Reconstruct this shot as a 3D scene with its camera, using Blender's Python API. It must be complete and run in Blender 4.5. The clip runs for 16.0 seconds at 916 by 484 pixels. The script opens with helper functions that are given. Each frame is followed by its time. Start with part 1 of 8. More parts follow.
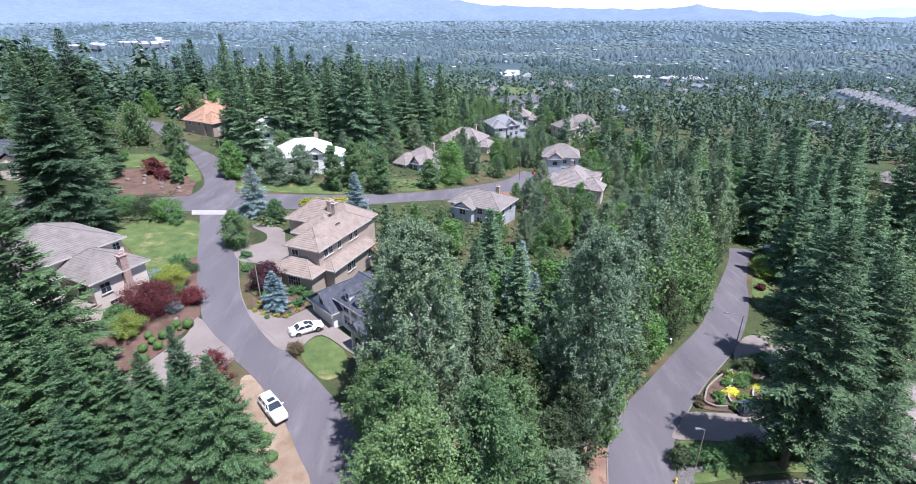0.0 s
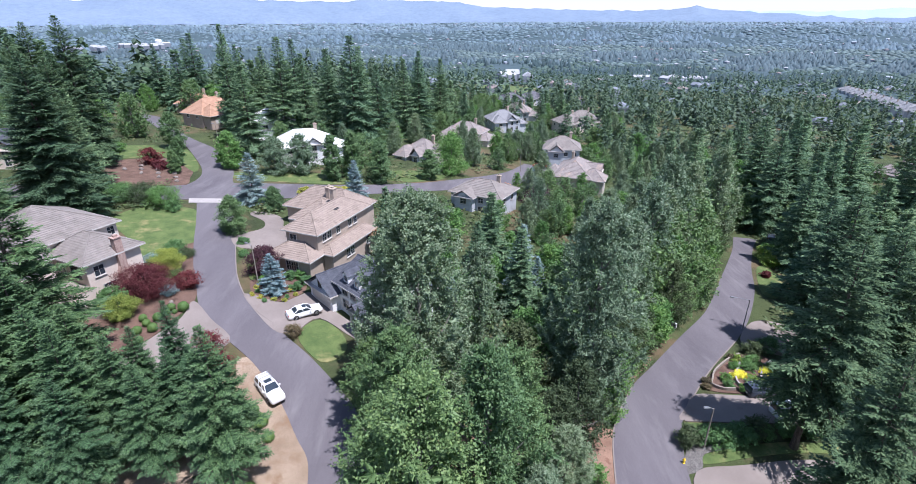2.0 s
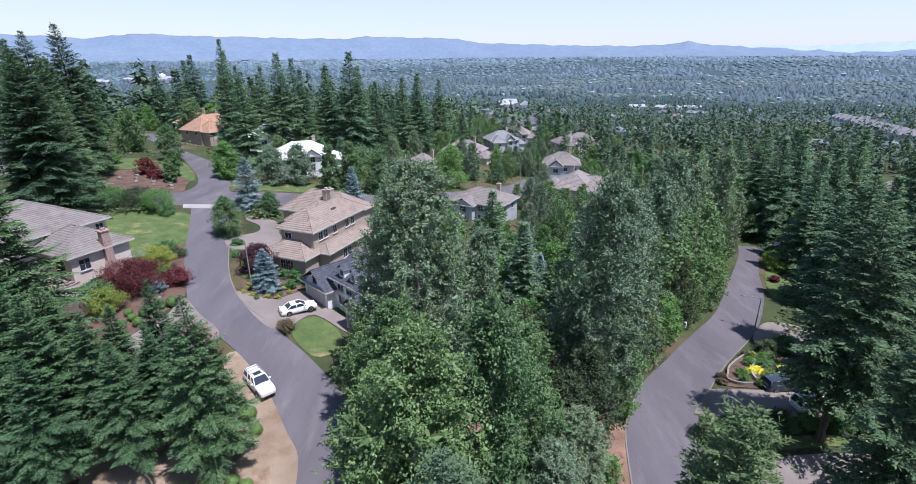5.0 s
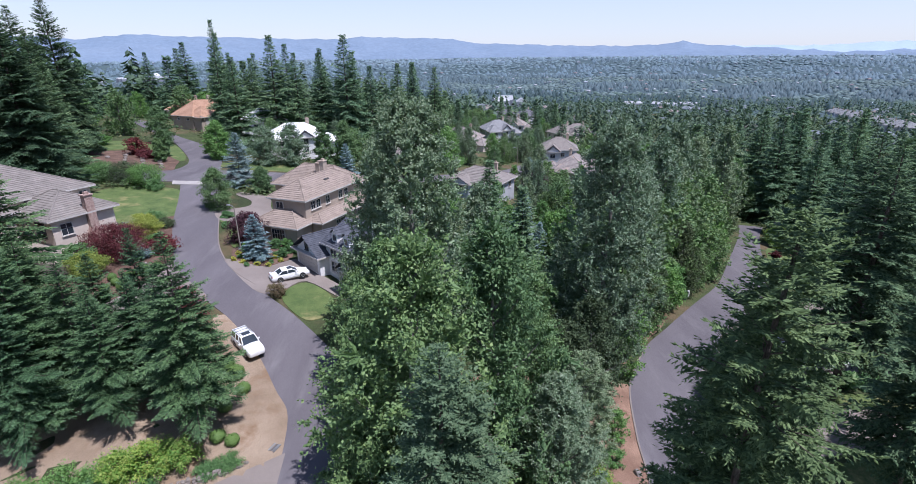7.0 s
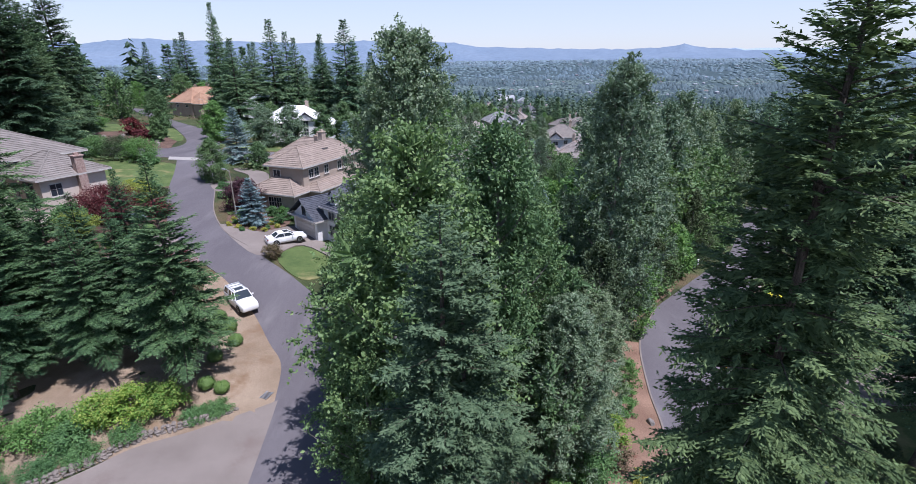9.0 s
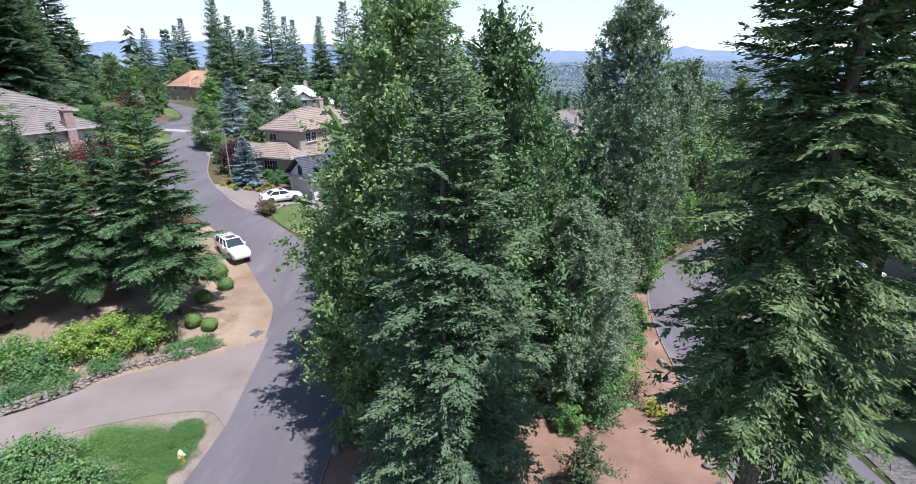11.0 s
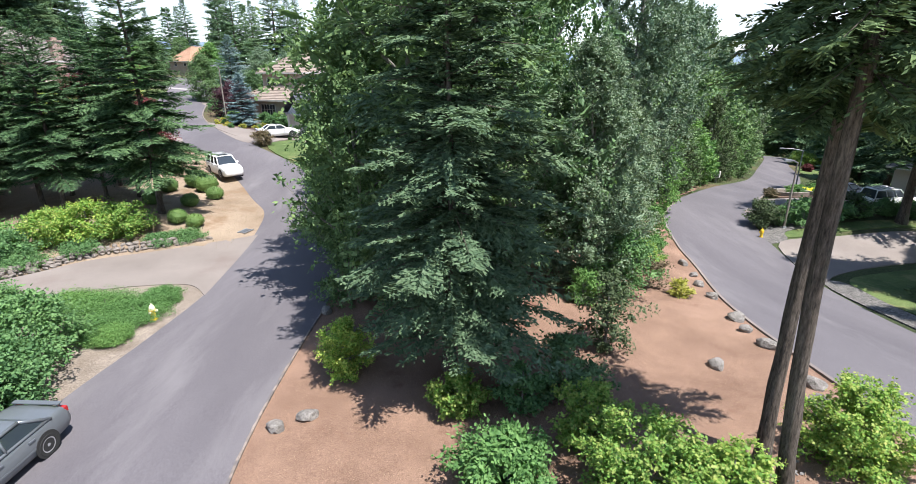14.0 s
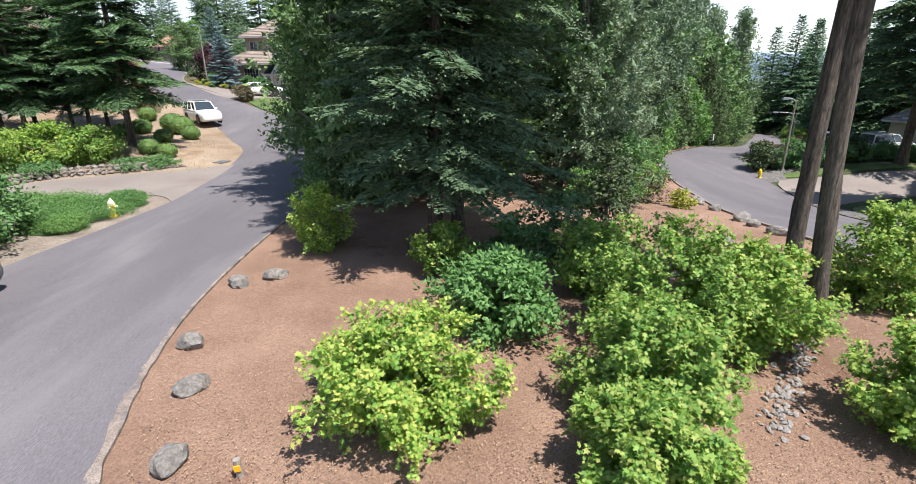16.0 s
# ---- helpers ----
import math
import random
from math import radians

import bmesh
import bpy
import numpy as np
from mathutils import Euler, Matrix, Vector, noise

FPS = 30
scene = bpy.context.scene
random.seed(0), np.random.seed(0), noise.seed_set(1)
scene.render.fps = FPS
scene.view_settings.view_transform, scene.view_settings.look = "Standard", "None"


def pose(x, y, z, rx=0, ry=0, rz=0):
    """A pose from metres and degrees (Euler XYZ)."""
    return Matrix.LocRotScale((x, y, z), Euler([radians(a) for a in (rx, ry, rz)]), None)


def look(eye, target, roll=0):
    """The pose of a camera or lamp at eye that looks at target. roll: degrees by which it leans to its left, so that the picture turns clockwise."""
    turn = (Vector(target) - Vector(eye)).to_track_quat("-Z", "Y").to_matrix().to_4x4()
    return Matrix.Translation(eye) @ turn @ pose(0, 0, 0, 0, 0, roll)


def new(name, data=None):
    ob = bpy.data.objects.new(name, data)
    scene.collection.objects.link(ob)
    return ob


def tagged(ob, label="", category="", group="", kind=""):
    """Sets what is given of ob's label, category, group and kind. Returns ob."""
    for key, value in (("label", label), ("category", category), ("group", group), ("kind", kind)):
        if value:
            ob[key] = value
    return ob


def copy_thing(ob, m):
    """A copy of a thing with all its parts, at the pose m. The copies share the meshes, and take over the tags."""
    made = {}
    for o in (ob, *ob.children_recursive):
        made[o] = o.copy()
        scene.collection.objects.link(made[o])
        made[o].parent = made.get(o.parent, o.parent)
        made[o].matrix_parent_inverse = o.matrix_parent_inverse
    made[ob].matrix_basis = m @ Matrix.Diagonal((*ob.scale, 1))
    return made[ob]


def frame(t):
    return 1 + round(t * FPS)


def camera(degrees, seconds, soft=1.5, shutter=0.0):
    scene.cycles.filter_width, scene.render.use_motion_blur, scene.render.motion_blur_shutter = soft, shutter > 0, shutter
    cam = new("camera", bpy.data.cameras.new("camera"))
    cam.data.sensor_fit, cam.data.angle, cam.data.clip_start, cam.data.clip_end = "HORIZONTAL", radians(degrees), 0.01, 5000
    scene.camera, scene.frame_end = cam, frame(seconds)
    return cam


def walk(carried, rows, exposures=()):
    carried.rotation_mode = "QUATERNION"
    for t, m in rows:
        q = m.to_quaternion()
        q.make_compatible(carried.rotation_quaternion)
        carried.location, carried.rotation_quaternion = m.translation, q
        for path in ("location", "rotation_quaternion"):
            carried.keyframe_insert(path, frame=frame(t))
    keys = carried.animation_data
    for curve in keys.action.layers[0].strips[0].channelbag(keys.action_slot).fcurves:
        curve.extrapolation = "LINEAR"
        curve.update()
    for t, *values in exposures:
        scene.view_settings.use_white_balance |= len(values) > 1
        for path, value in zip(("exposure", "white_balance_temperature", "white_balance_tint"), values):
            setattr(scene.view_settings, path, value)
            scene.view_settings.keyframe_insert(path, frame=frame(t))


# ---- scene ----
cam = camera(83.9, 16.0, soft=0.6)
METRES, EYE, TILT, LEAN, TURN = 38.0, 43.0, -24.0, 0.0, 0.0
ROWS = [
    (0.0, 0.0, 0.0, 0.0, 0.0, 0.0, -0.0),
    (0.5, -0.0009, 0.0091, -0.0183, -0.01, 0.06, 0.05),
    (1.0, -0.0015, 0.0185, -0.0369, 0.01, 0.11, 0.08),
    (1.5, -0.0024, 0.0284, -0.0559, 0.02, 0.17, 0.13),
    (2.0, -0.003, 0.0383, -0.0762, 0.02, 0.22, 0.17),
    (2.5, -0.0037, 0.0488, -0.0961, 0.09, 3.04, 0.13),
    (3.0, -0.0053, 0.059, -0.1191, 0.14, 3.49, 0.16),
    (3.5, -0.0068, 0.0693, -0.1414, 0.17, 3.52, 0.18),
    (4.0, -0.0081, 0.0801, -0.1634, 0.19, 3.62, 0.23),
    (6.5, -0.0082, 0.1551, -0.3015, -0.47, 3.8, 0.74),
    (7.0, -0.0104, 0.1712, -0.3353, -0.46, 3.83, 0.75),
    (7.5, -0.0116, 0.1876, -0.3681, -0.43, 3.85, 0.78),
    (8.0, -0.0125, 0.2046, -0.3997, -0.36, 4.03, 0.77),
    (8.5, -0.013, 0.2207, -0.4321, -0.45, 4.25, 0.85),
    (9.0, -0.013, 0.2365, -0.4659, -0.28, 4.25, 0.78),
    (11.5, -0.0161, 0.3129, -0.6292, -0.24, 4.52, 0.48),
    (12.0, -0.016, 0.3282, -0.6614, 0.58, 4.53, 0.04),
    (12.5, -0.0173, 0.3425, -0.6932, 0.64, 4.57, -0.0),
    (13.0, -0.0179, 0.3564, -0.7242, 0.21, 4.62, 0.25),
    (13.5, -0.0196, 0.3697, -0.7559, 0.06, 4.66, 0.32),
    (14.0, -0.0202, 0.3838, -0.7842, 0.01, 4.7, 0.35),
    (14.5, -0.0197, 0.3997, -0.8143, -0.03, 4.71, 0.37),
    (15.0, -0.0201, 0.4141, -0.8438, -0.3, 4.72, 0.56),
    (15.5, -0.0192, 0.4263, -0.8724, -0.71, 4.75, 0.78),
    (16.0, -0.0178, 0.4363, -0.8985, -0.94, 4.79, 0.91),
]
walk(cam, [(t, pose(0, 0, EYE, TILT, LEAN, TURN) @ pose(METRES * x, METRES * y, METRES * z, 90 + pitch, roll, yaw)) for t, x, y, z, yaw, pitch, roll in ROWS],
     exposures=[(0.0, 0.8, 5900, 19), (4.0, 0.5, 5900, 19), (9.0, 0.3, 5900, 20), (12.0, 0.92, 6200, 14), (14.5, 1.03, 6500, 10), (16.0, 0.92, 6600, 10)])

# ---- sky and sun ----
SUN_UP, SUN_AZ = radians(66), radians(130)      # height, and the bearing clockwise from +y
world = bpy.data.worlds.new("sky")
scene.world = world
world.use_nodes = True
wn, wl = world.node_tree.nodes, world.node_tree.links
sky = wn.new("ShaderNodeTexSky")
sky.sky_type, sky.sun_disc = "NISHITA", False
sky.sun_elevation, sky.sun_rotation = SUN_UP, SUN_AZ
sky.air_density, sky.dust_density, sky.ozone_density, sky.altitude = 1.0, 0.4, 2.5, 100
wn["Background"].inputs["Strength"].default_value = 0.115
haze = wn.new("ShaderNodeMix")
haze.data_type = "RGBA"
up = wn.new("ShaderNodeSeparateXYZ")
wl.new(wn.new("ShaderNodeTexCoord").outputs["Generated"], up.inputs["Vector"])
thin = wn.new("ShaderNodeMapRange")
thin.interpolation_type = "SMOOTHSTEP"
for k, q in zip(("From Min", "From Max", "To Min", "To Max"), (0.0, 0.75, 0.62, 0.0)):
    thin.inputs[k].default_value = q
wl.new(up.outputs["Z"], thin.inputs["Value"])
wl.new(thin.outputs["Result"], haze.inputs["Factor"])
haze.inputs["B"].default_value = (5.3, 5.75, 6.4, 1)
wl.new(sky.outputs["Color"], haze.inputs["A"])
wl.new(haze.outputs["Result"], wn["Background"].inputs["Color"])
sun_from = Vector((math.sin(SUN_AZ) * math.cos(SUN_UP), math.cos(SUN_AZ) * math.cos(SUN_UP), math.sin(SUN_UP)))
sun = new("sun", bpy.data.lights.new("sun", "SUN"))
sun.data.energy, sun.data.angle, sun.data.color = 4.9, radians(0.53), (1.0, 0.97, 0.93)
sun.matrix_world = look(sun_from * 300, (0, 0, 0))

# ---- materials ----
def shader(name, rough=0.7, metal=0.0, spec=0.4):
    m = bpy.data.materials.new(name)
    m.use_nodes = True
    b = m.node_tree.nodes["Principled BSDF"]
    b.inputs["Roughness"].default_value, b.inputs["Metallic"].default_value = rough, metal
    b.inputs["Specular IOR Level"].default_value = spec
    return m, m.node_tree, b


def ramp_of(nt, fac, stops):
    r = nt.nodes.new("ShaderNodeValToRGB")
    el = r.color_ramp.elements
    while len(el) < len(stops):
        el.new(0.5)
    for e, (p, c) in zip(el, stops):
        e.position, e.color = p, (*c, 1)
    nt.links.new(fac, r.inputs["Fac"])
    return r.outputs["Color"]


def noise_of(nt, coord, scale, detail=4.0, rough=0.6):
    n = nt.nodes.new("ShaderNodeTexNoise")
    n.inputs["Scale"].default_value, n.inputs["Detail"].default_value, n.inputs["Roughness"].default_value = scale, detail, rough
    nt.links.new(coord, n.inputs["Vector"])
    return n.outputs["Fac"]


def blend(nt, kind, fac, a, b):
    x = nt.nodes.new("ShaderNodeMix")
    x.data_type, x.blend_type = "RGBA", kind
    if isinstance(fac, float):
        x.inputs["Factor"].default_value = fac
    else:
        nt.links.new(fac, x.inputs["Factor"])
    for sock, v in ((x.inputs["A"], a), (x.inputs["B"], b)):
        if isinstance(v, tuple):
            sock.default_value = (*v, 1)
        else:
            nt.links.new(v, sock)
    return x.outputs["Result"]


def bump_of(nt, b, height, strength, dist):
    n = nt.nodes.new("ShaderNodeBump")
    n.inputs["Strength"].default_value, n.inputs["Distance"].default_value = strength, dist
    nt.links.new(height, n.inputs["Height"])
    nt.links.new(n.outputs["Normal"], b.inputs["Normal"])


def place_of(nt, kind="Object"):
    return nt.nodes.new("ShaderNodeTexCoord").outputs[kind]


def surface(name, dark, light, big=0.3, fine=12.0, rough=0.85, bump=0.3, dist=0.02, stain=None, stain_scale=0.12, stain_at=(0.5, 0.62), spec=0.3, metal=0.0, speck=0.5, stretch=None):
    """A weathered surface: broad patches, fine grain, and stains with an edge of their own."""
    m, nt, b = shader(name, rough, metal, spec)
    co = place_of(nt)
    if stretch:
        mp = nt.nodes.new("ShaderNodeMapping")
        mp.inputs["Scale"].default_value = stretch
        nt.links.new(co, mp.inputs["Vector"])
        co = mp.outputs["Vector"]
    grain = noise_of(nt, co, fine, 6, 0.7)
    col = ramp_of(nt, noise_of(nt, co, big, 5, 0.6), [(0.3, dark), (0.7, light)])
    tone = ramp_of(nt, grain, [(0.3, (1 - speck,) * 3), (0.7, (1 + speck * 0.4,) * 3)])
    col = blend(nt, "MULTIPLY", 1.0, col, tone)
    if stain:
        edge = ramp_of(nt, noise_of(nt, co, stain_scale, 6, 0.65), [(stain_at[0], (0, 0, 0)), (stain_at[1], (1, 1, 1))])
        col = blend(nt, "MIX", edge, col, stain)
    nt.links.new(col, b.inputs["Base Color"])
    bump_of(nt, b, grain, bump, dist)
    return m


def leafy(name, shades, glow=0.28, rough=0.6, spec=0.25, mute=0.16):
    """Leaves: every leaf its own shade, some light passing through."""
    m, nt, b = shader(name, rough, 0.0, spec)
    geo = nt.nodes.new("ShaderNodeNewGeometry")
    n = len(shades)
    shades = [tuple(c * (1 - mute) + mute * (0.3 * s[0] + 0.6 * s[1] + 0.1 * s[2]) for c in s) for s in shades]
    col = ramp_of(nt, geo.outputs["Random Per Island"], [((i + 0.5) / n, c) for i, c in enumerate(shades)])
    info = nt.nodes.new("ShaderNodeObjectInfo")
    tint = ramp_of(nt, info.outputs["Random"], [(0.0, (0.8, 0.86, 0.85)), (1.0, (1.15, 1.1, 0.95))])
    col = blend(nt, "MULTIPLY", 1.0, col, tint)
    nt.links.new(col, b.inputs["Base Color"])
    t = nt.nodes.new("ShaderNodeBsdfTranslucent")
    nt.links.new(blend(nt, "MULTIPLY", 1.0, col, (1.1, 1.25, 0.75)), t.inputs["Color"])
    mix = nt.nodes.new("ShaderNodeMixShader")
    mix.inputs["Fac"].default_value = glow
    nt.links.new(b.outputs["BSDF"], mix.inputs[1])
    nt.links.new(t.outputs["BSDF"], mix.inputs[2])
    nt.links.new(mix.outputs["Shader"], nt.nodes["Material Output"].inputs["Surface"])
    return m


def plain(name, color, rough=0.5, metal=0.0, spec=0.5, vary=0.12, scale=3.0):
    m, nt, b = shader(name, rough, metal, spec)
    lo, hi = tuple(c * (1 - vary) for c in color), tuple(min(1, c * (1 + vary)) for c in color)
    nt.links.new(ramp_of(nt, noise_of(nt, place_of(nt), scale, 5), [(0.3, lo), (0.7, hi)]), b.inputs["Base Color"])
    return m


def glassy(name, tint=(0.03, 0.04, 0.05), rough=0.05):
    m, nt, b = shader(name, rough, 0.0, 0.8)
    b.inputs["Base Color"].default_value = (*tint, 1)
    return m


ASPHALT = surface("asphalt", (0.11, 0.1, 0.11), (0.155, 0.142, 0.153), 0.25, 62, 0.9, 0.4, 0.008, (0.168, 0.156, 0.163), 0.45, (0.52, 0.78), speck=0.42, stretch=(1, 0.22, 1))
CONCRETE = surface("old_concrete", (0.185, 0.157, 0.14), (0.255, 0.22, 0.198), 0.2, 30, 0.9, 0.2, 0.01, (0.17, 0.135, 0.12), 0.3, (0.55, 0.75), speck=0.25)
CONCRETE_PALE = surface("pale_concrete", (0.3, 0.28, 0.265), (0.4, 0.375, 0.355), 0.4, 30, 0.9, 0.2, 0.01, speck=0.25)
MULCH = surface("bark_mulch", (0.19, 0.113, 0.078), (0.335, 0.213, 0.153), 0.35, 30, 0.95, 0.8, 0.04, (0.15, 0.075, 0.05), 0.5, (0.6, 0.7), speck=0.55)
LAWN = surface("mown_grass", (0.07, 0.115, 0.035), (0.135, 0.18, 0.06), 0.5, 14, 0.95, 0.8, 0.05, (0.25, 0.22, 0.1), 0.3, (0.55, 0.72), speck=0.55)
GRASS_DRY = surface("dry_grass", (0.24, 0.175, 0.12), (0.38, 0.295, 0.215), 0.25, 25, 0.95, 0.8, 0.04, (0.2, 0.13, 0.08), 0.3, (0.55, 0.68), speck=0.5)
DUFF = surface("forest_floor", (0.04, 0.055, 0.022), (0.085, 0.11, 0.04), 0.12, 9, 0.95, 0.9, 0.15, (0.12, 0.09, 0.05), 0.05, (0.52, 0.62), speck=0.6)
SOIL = surface("garden_soil", (0.1, 0.06, 0.045), (0.19, 0.12, 0.09), 0.6, 20, 0.95, 0.9, 0.05, speck=0.55)
GRAVEL = surface("pea_gravel", (0.19, 0.15, 0.12), (0.34, 0.285, 0.235), 0.8, 17, 0.95, 1.0, 0.04, speck=0.6)
GRIT_EDGE = surface("brown_grit", (0.18, 0.145, 0.122), (0.33, 0.272, 0.235), 2.5, 40, 0.95, 0.8, 0.02, (0.13, 0.115, 0.112), 2.2, (0.48, 0.56), speck=0.55)
GRIT = surface("pale_grit", (0.15, 0.135, 0.125), (0.3, 0.265, 0.24), 2.5, 40, 0.95, 0.8, 0.02, (0.14, 0.125, 0.125), 2.2, (0.48, 0.56), speck=0.55)
BARK = surface("conifer_bark", (0.075, 0.058, 0.047), (0.2, 0.165, 0.135), 2.6, 22, 0.95, 1.0, 0.06, (0.1, 0.11, 0.07), 0.9, (0.55, 0.7), speck=0.85, stretch=(1, 1, 0.16))
BARK_GREY = surface("grey_bark", (0.16, 0.15, 0.13), (0.3, 0.28, 0.25), 1.0, 12, 0.95, 0.8, 0.03, speck=0.5)
ROCK = surface("basalt_boulder", (0.14, 0.128, 0.118), (0.36, 0.33, 0.3), 2.2, 14, 0.9, 1.0, 0.05, (0.1, 0.09, 0.08), 4.0, (0.55, 0.65), speck=0.5)
PEBBLE = surface("pale_pebble", (0.19, 0.175, 0.165), (0.36, 0.335, 0.31), 3.0, 20, 0.85, 0.5, 0.02, speck=0.4)
COBBLE = surface("river_cobbles", (0.07, 0.066, 0.062), (0.24, 0.225, 0.21), 4.5, 9, 0.85, 1.0, 0.06, speck=0.7)
ROCK_PALE = surface("river_stone", (0.15, 0.128, 0.112), (0.31, 0.27, 0.24), 3.0, 20, 0.85, 0.5, 0.02, speck=0.4)
STUCCO = surface("beige_stucco", (0.55, 0.47, 0.4), (0.63, 0.55, 0.48), 0.6, 20, 0.9, 0.2, 0.01, speck=0.15)
STUCCO_TAN = surface("tan_stucco", (0.36, 0.29, 0.235), (0.43, 0.355, 0.29), 0.6, 20, 0.9, 0.2, 0.01, speck=0.15)
SIDING = surface("white_siding", (0.68, 0.68, 0.68), (0.78, 0.78, 0.77), 0.6, 12, 0.7, 0.15, 0.01, speck=0.1)
SIDING_GREY = surface("grey_siding", (0.4, 0.42, 0.45), (0.5, 0.52, 0.55), 0.6, 12, 0.7, 0.15, 0.01, speck=0.1)
TRIM = plain("white_trim", (0.5, 0.47, 0.44), 0.5)
TRIM_DARK = plain("dark_trim", (0.09, 0.08, 0.08), 0.5)
ROOF_TAN = surface("tan_concrete_tiles", (0.25, 0.2, 0.165), (0.34, 0.275, 0.23), 0.9, 14, 0.9, 0.6, 0.03, (0.19, 0.15, 0.125), 0.8, (0.57, 0.7), speck=0.3)
ROOF_GREY = surface("grey_brown_tiles", (0.185, 0.165, 0.15), (0.27, 0.243, 0.222), 0.9, 14, 0.9, 0.6, 0.03, (0.22, 0.18, 0.165), 0.8, (0.57, 0.7), speck=0.3)
ROOF_SLATE = surface("dark_blue_shingles", (0.055, 0.06, 0.075), (0.105, 0.112, 0.135), 1.5, 14, 0.85, 0.6, 0.02, speck=0.35)
ROOF_MID = surface("weathered_shakes", (0.2, 0.175, 0.165), (0.31, 0.275, 0.255), 1.2, 14, 0.9, 0.6, 0.03, (0.36, 0.27, 0.22), 0.5, (0.56, 0.68), speck=0.35)
ROOF_DARK = surface("dark_grey_shingles", (0.1, 0.1, 0.115), (0.15, 0.15, 0.165), 0.9, 14, 0.9, 0.6, 0.03, speck=0.3)
ROOF_TERRACE = surface("grey_terrace_shingles", (0.2, 0.205, 0.215), (0.28, 0.28, 0.285), 0.9, 14, 0.9, 0.6, 0.03, speck=0.3)
ROOF_ORANGE = surface("orange_cedar_shingles", (0.34, 0.2, 0.13), (0.45, 0.28, 0.19), 1.2, 14, 0.9, 0.5, 0.03, speck=0.25)
ROOF_WHITE = surface("bright_white_tiles", (0.72, 0.72, 0.72), (0.85, 0.85, 0.85), 1.2, 14, 0.6, 0.4, 0.03, speck=0.2)
BRICK = surface("brick_and_stone", (0.28, 0.17, 0.14), (0.52, 0.4, 0.35), 4.0, 10, 0.9, 0.8, 0.03, speck=0.4)
WOOD_DECK = surface("cedar_deck", (0.34, 0.2, 0.11), (0.46, 0.29, 0.17), 2.0, 18, 0.8, 0.4, 0.01, speck=0.3)
WOOD_GREY = surface("weathered_wood", (0.22, 0.19, 0.16), (0.34, 0.3, 0.26), 3.0, 20, 0.9, 0.6, 0.01, speck=0.4)
GLASS = glassy("window_glass")
RUBBER = plain("rubber", (0.02, 0.02, 0.02), 0.8)
STEEL = plain("grey_steel", (0.32, 0.33, 0.34), 0.45, 0.6)
ALLOY = plain("alloy_wheel", (0.6, 0.6, 0.62), 0.3, 0.8)
PAINT_WHITE = plain("white_car_paint", (0.78, 0.78, 0.77), 0.25, 0.0, 0.6, 0.03)
PAINT_GREY = plain("grey_car_paint", (0.15, 0.165, 0.18), 0.28, 0.3, 0.6, 0.05)
PAINT_RED = plain("red_car_paint", (0.4, 0.03, 0.03), 0.3, 0.0, 0.6, 0.05)
PAINT_DARK = plain("dark_car_paint", (0.04, 0.05, 0.07), 0.25, 0.0, 0.6, 0.05)
LAMP_RED = plain("red_lens", (0.35, 0.02, 0.02), 0.2)
LAMP_CLEAR = plain("clear_lens", (0.7, 0.7, 0.7), 0.15)
YELLOW_PAINT = plain("yellow_paint", (0.75, 0.5, 0.03), 0.5)
YELLOW_PALE = plain("faded_white_yellow", (0.8, 0.74, 0.55), 0.5)
ORANGE_REFLECT = plain("amber_reflector", (0.9, 0.38, 0.02), 0.3)
# Lightened to put distance haze into farther firs; NEEDLE_DEEP is without it.
NEEDLE = leafy("fir_needles", [(0.057, 0.115, 0.067), (0.084, 0.160, 0.090), (0.121, 0.213, 0.118), (0.168, 0.267, 0.147)], 0.15, 0.75, 0.1, mute=0.1)
NEEDLE_BLUE = leafy("spruce_needles_green_blue", [(0.037, 0.079, 0.038), (0.053, 0.108, 0.051), (0.077, 0.144, 0.065), (0.103, 0.185, 0.084)], 0.15, 0.75, 0.1, mute=0.06)
NEEDLE_GREY = leafy("grey_green_fir_needles", [(0.061, 0.106, 0.062), (0.082, 0.138, 0.077), (0.111, 0.175, 0.099), (0.143, 0.210, 0.126)], 0.18, 0.75, 0.1, mute=0.08)
NEEDLE_OLIVE = leafy("olive_fir_needles", [(0.051, 0.088, 0.043), (0.071, 0.118, 0.057), (0.098, 0.155, 0.074), (0.134, 0.203, 0.099)], 0.15, 0.75, 0.1, mute=0.06)
NEEDLE_DEEP = leafy("deep_green_needles", [(0.045, 0.084, 0.047), (0.065, 0.114, 0.063), (0.092, 0.151, 0.081), (0.123, 0.188, 0.101)], 0.15, 0.75, 0.1, mute=0.06)
NEEDLE_SPRUCE = leafy("blue_spruce_needles", [(0.11, 0.18, 0.21), (0.17, 0.25, 0.28), (0.22, 0.31, 0.34), (0.3, 0.38, 0.4)], 0.1, 0.75, 0.1, mute=0.04)
LEAF_POPLAR = leafy("poplar_leaves", [(0.110, 0.176, 0.099), (0.143, 0.220, 0.127), (0.182, 0.259, 0.154), (0.231, 0.308, 0.204)], 0.18, 0.5, 0.35, mute=0.08)
LEAF_MID = leafy("broad_leaves", [(0.075, 0.142, 0.055), (0.099, 0.178, 0.069), (0.124, 0.213, 0.085), (0.154, 0.248, 0.104)], 0.18, 0.55, 0.25, mute=0.08)
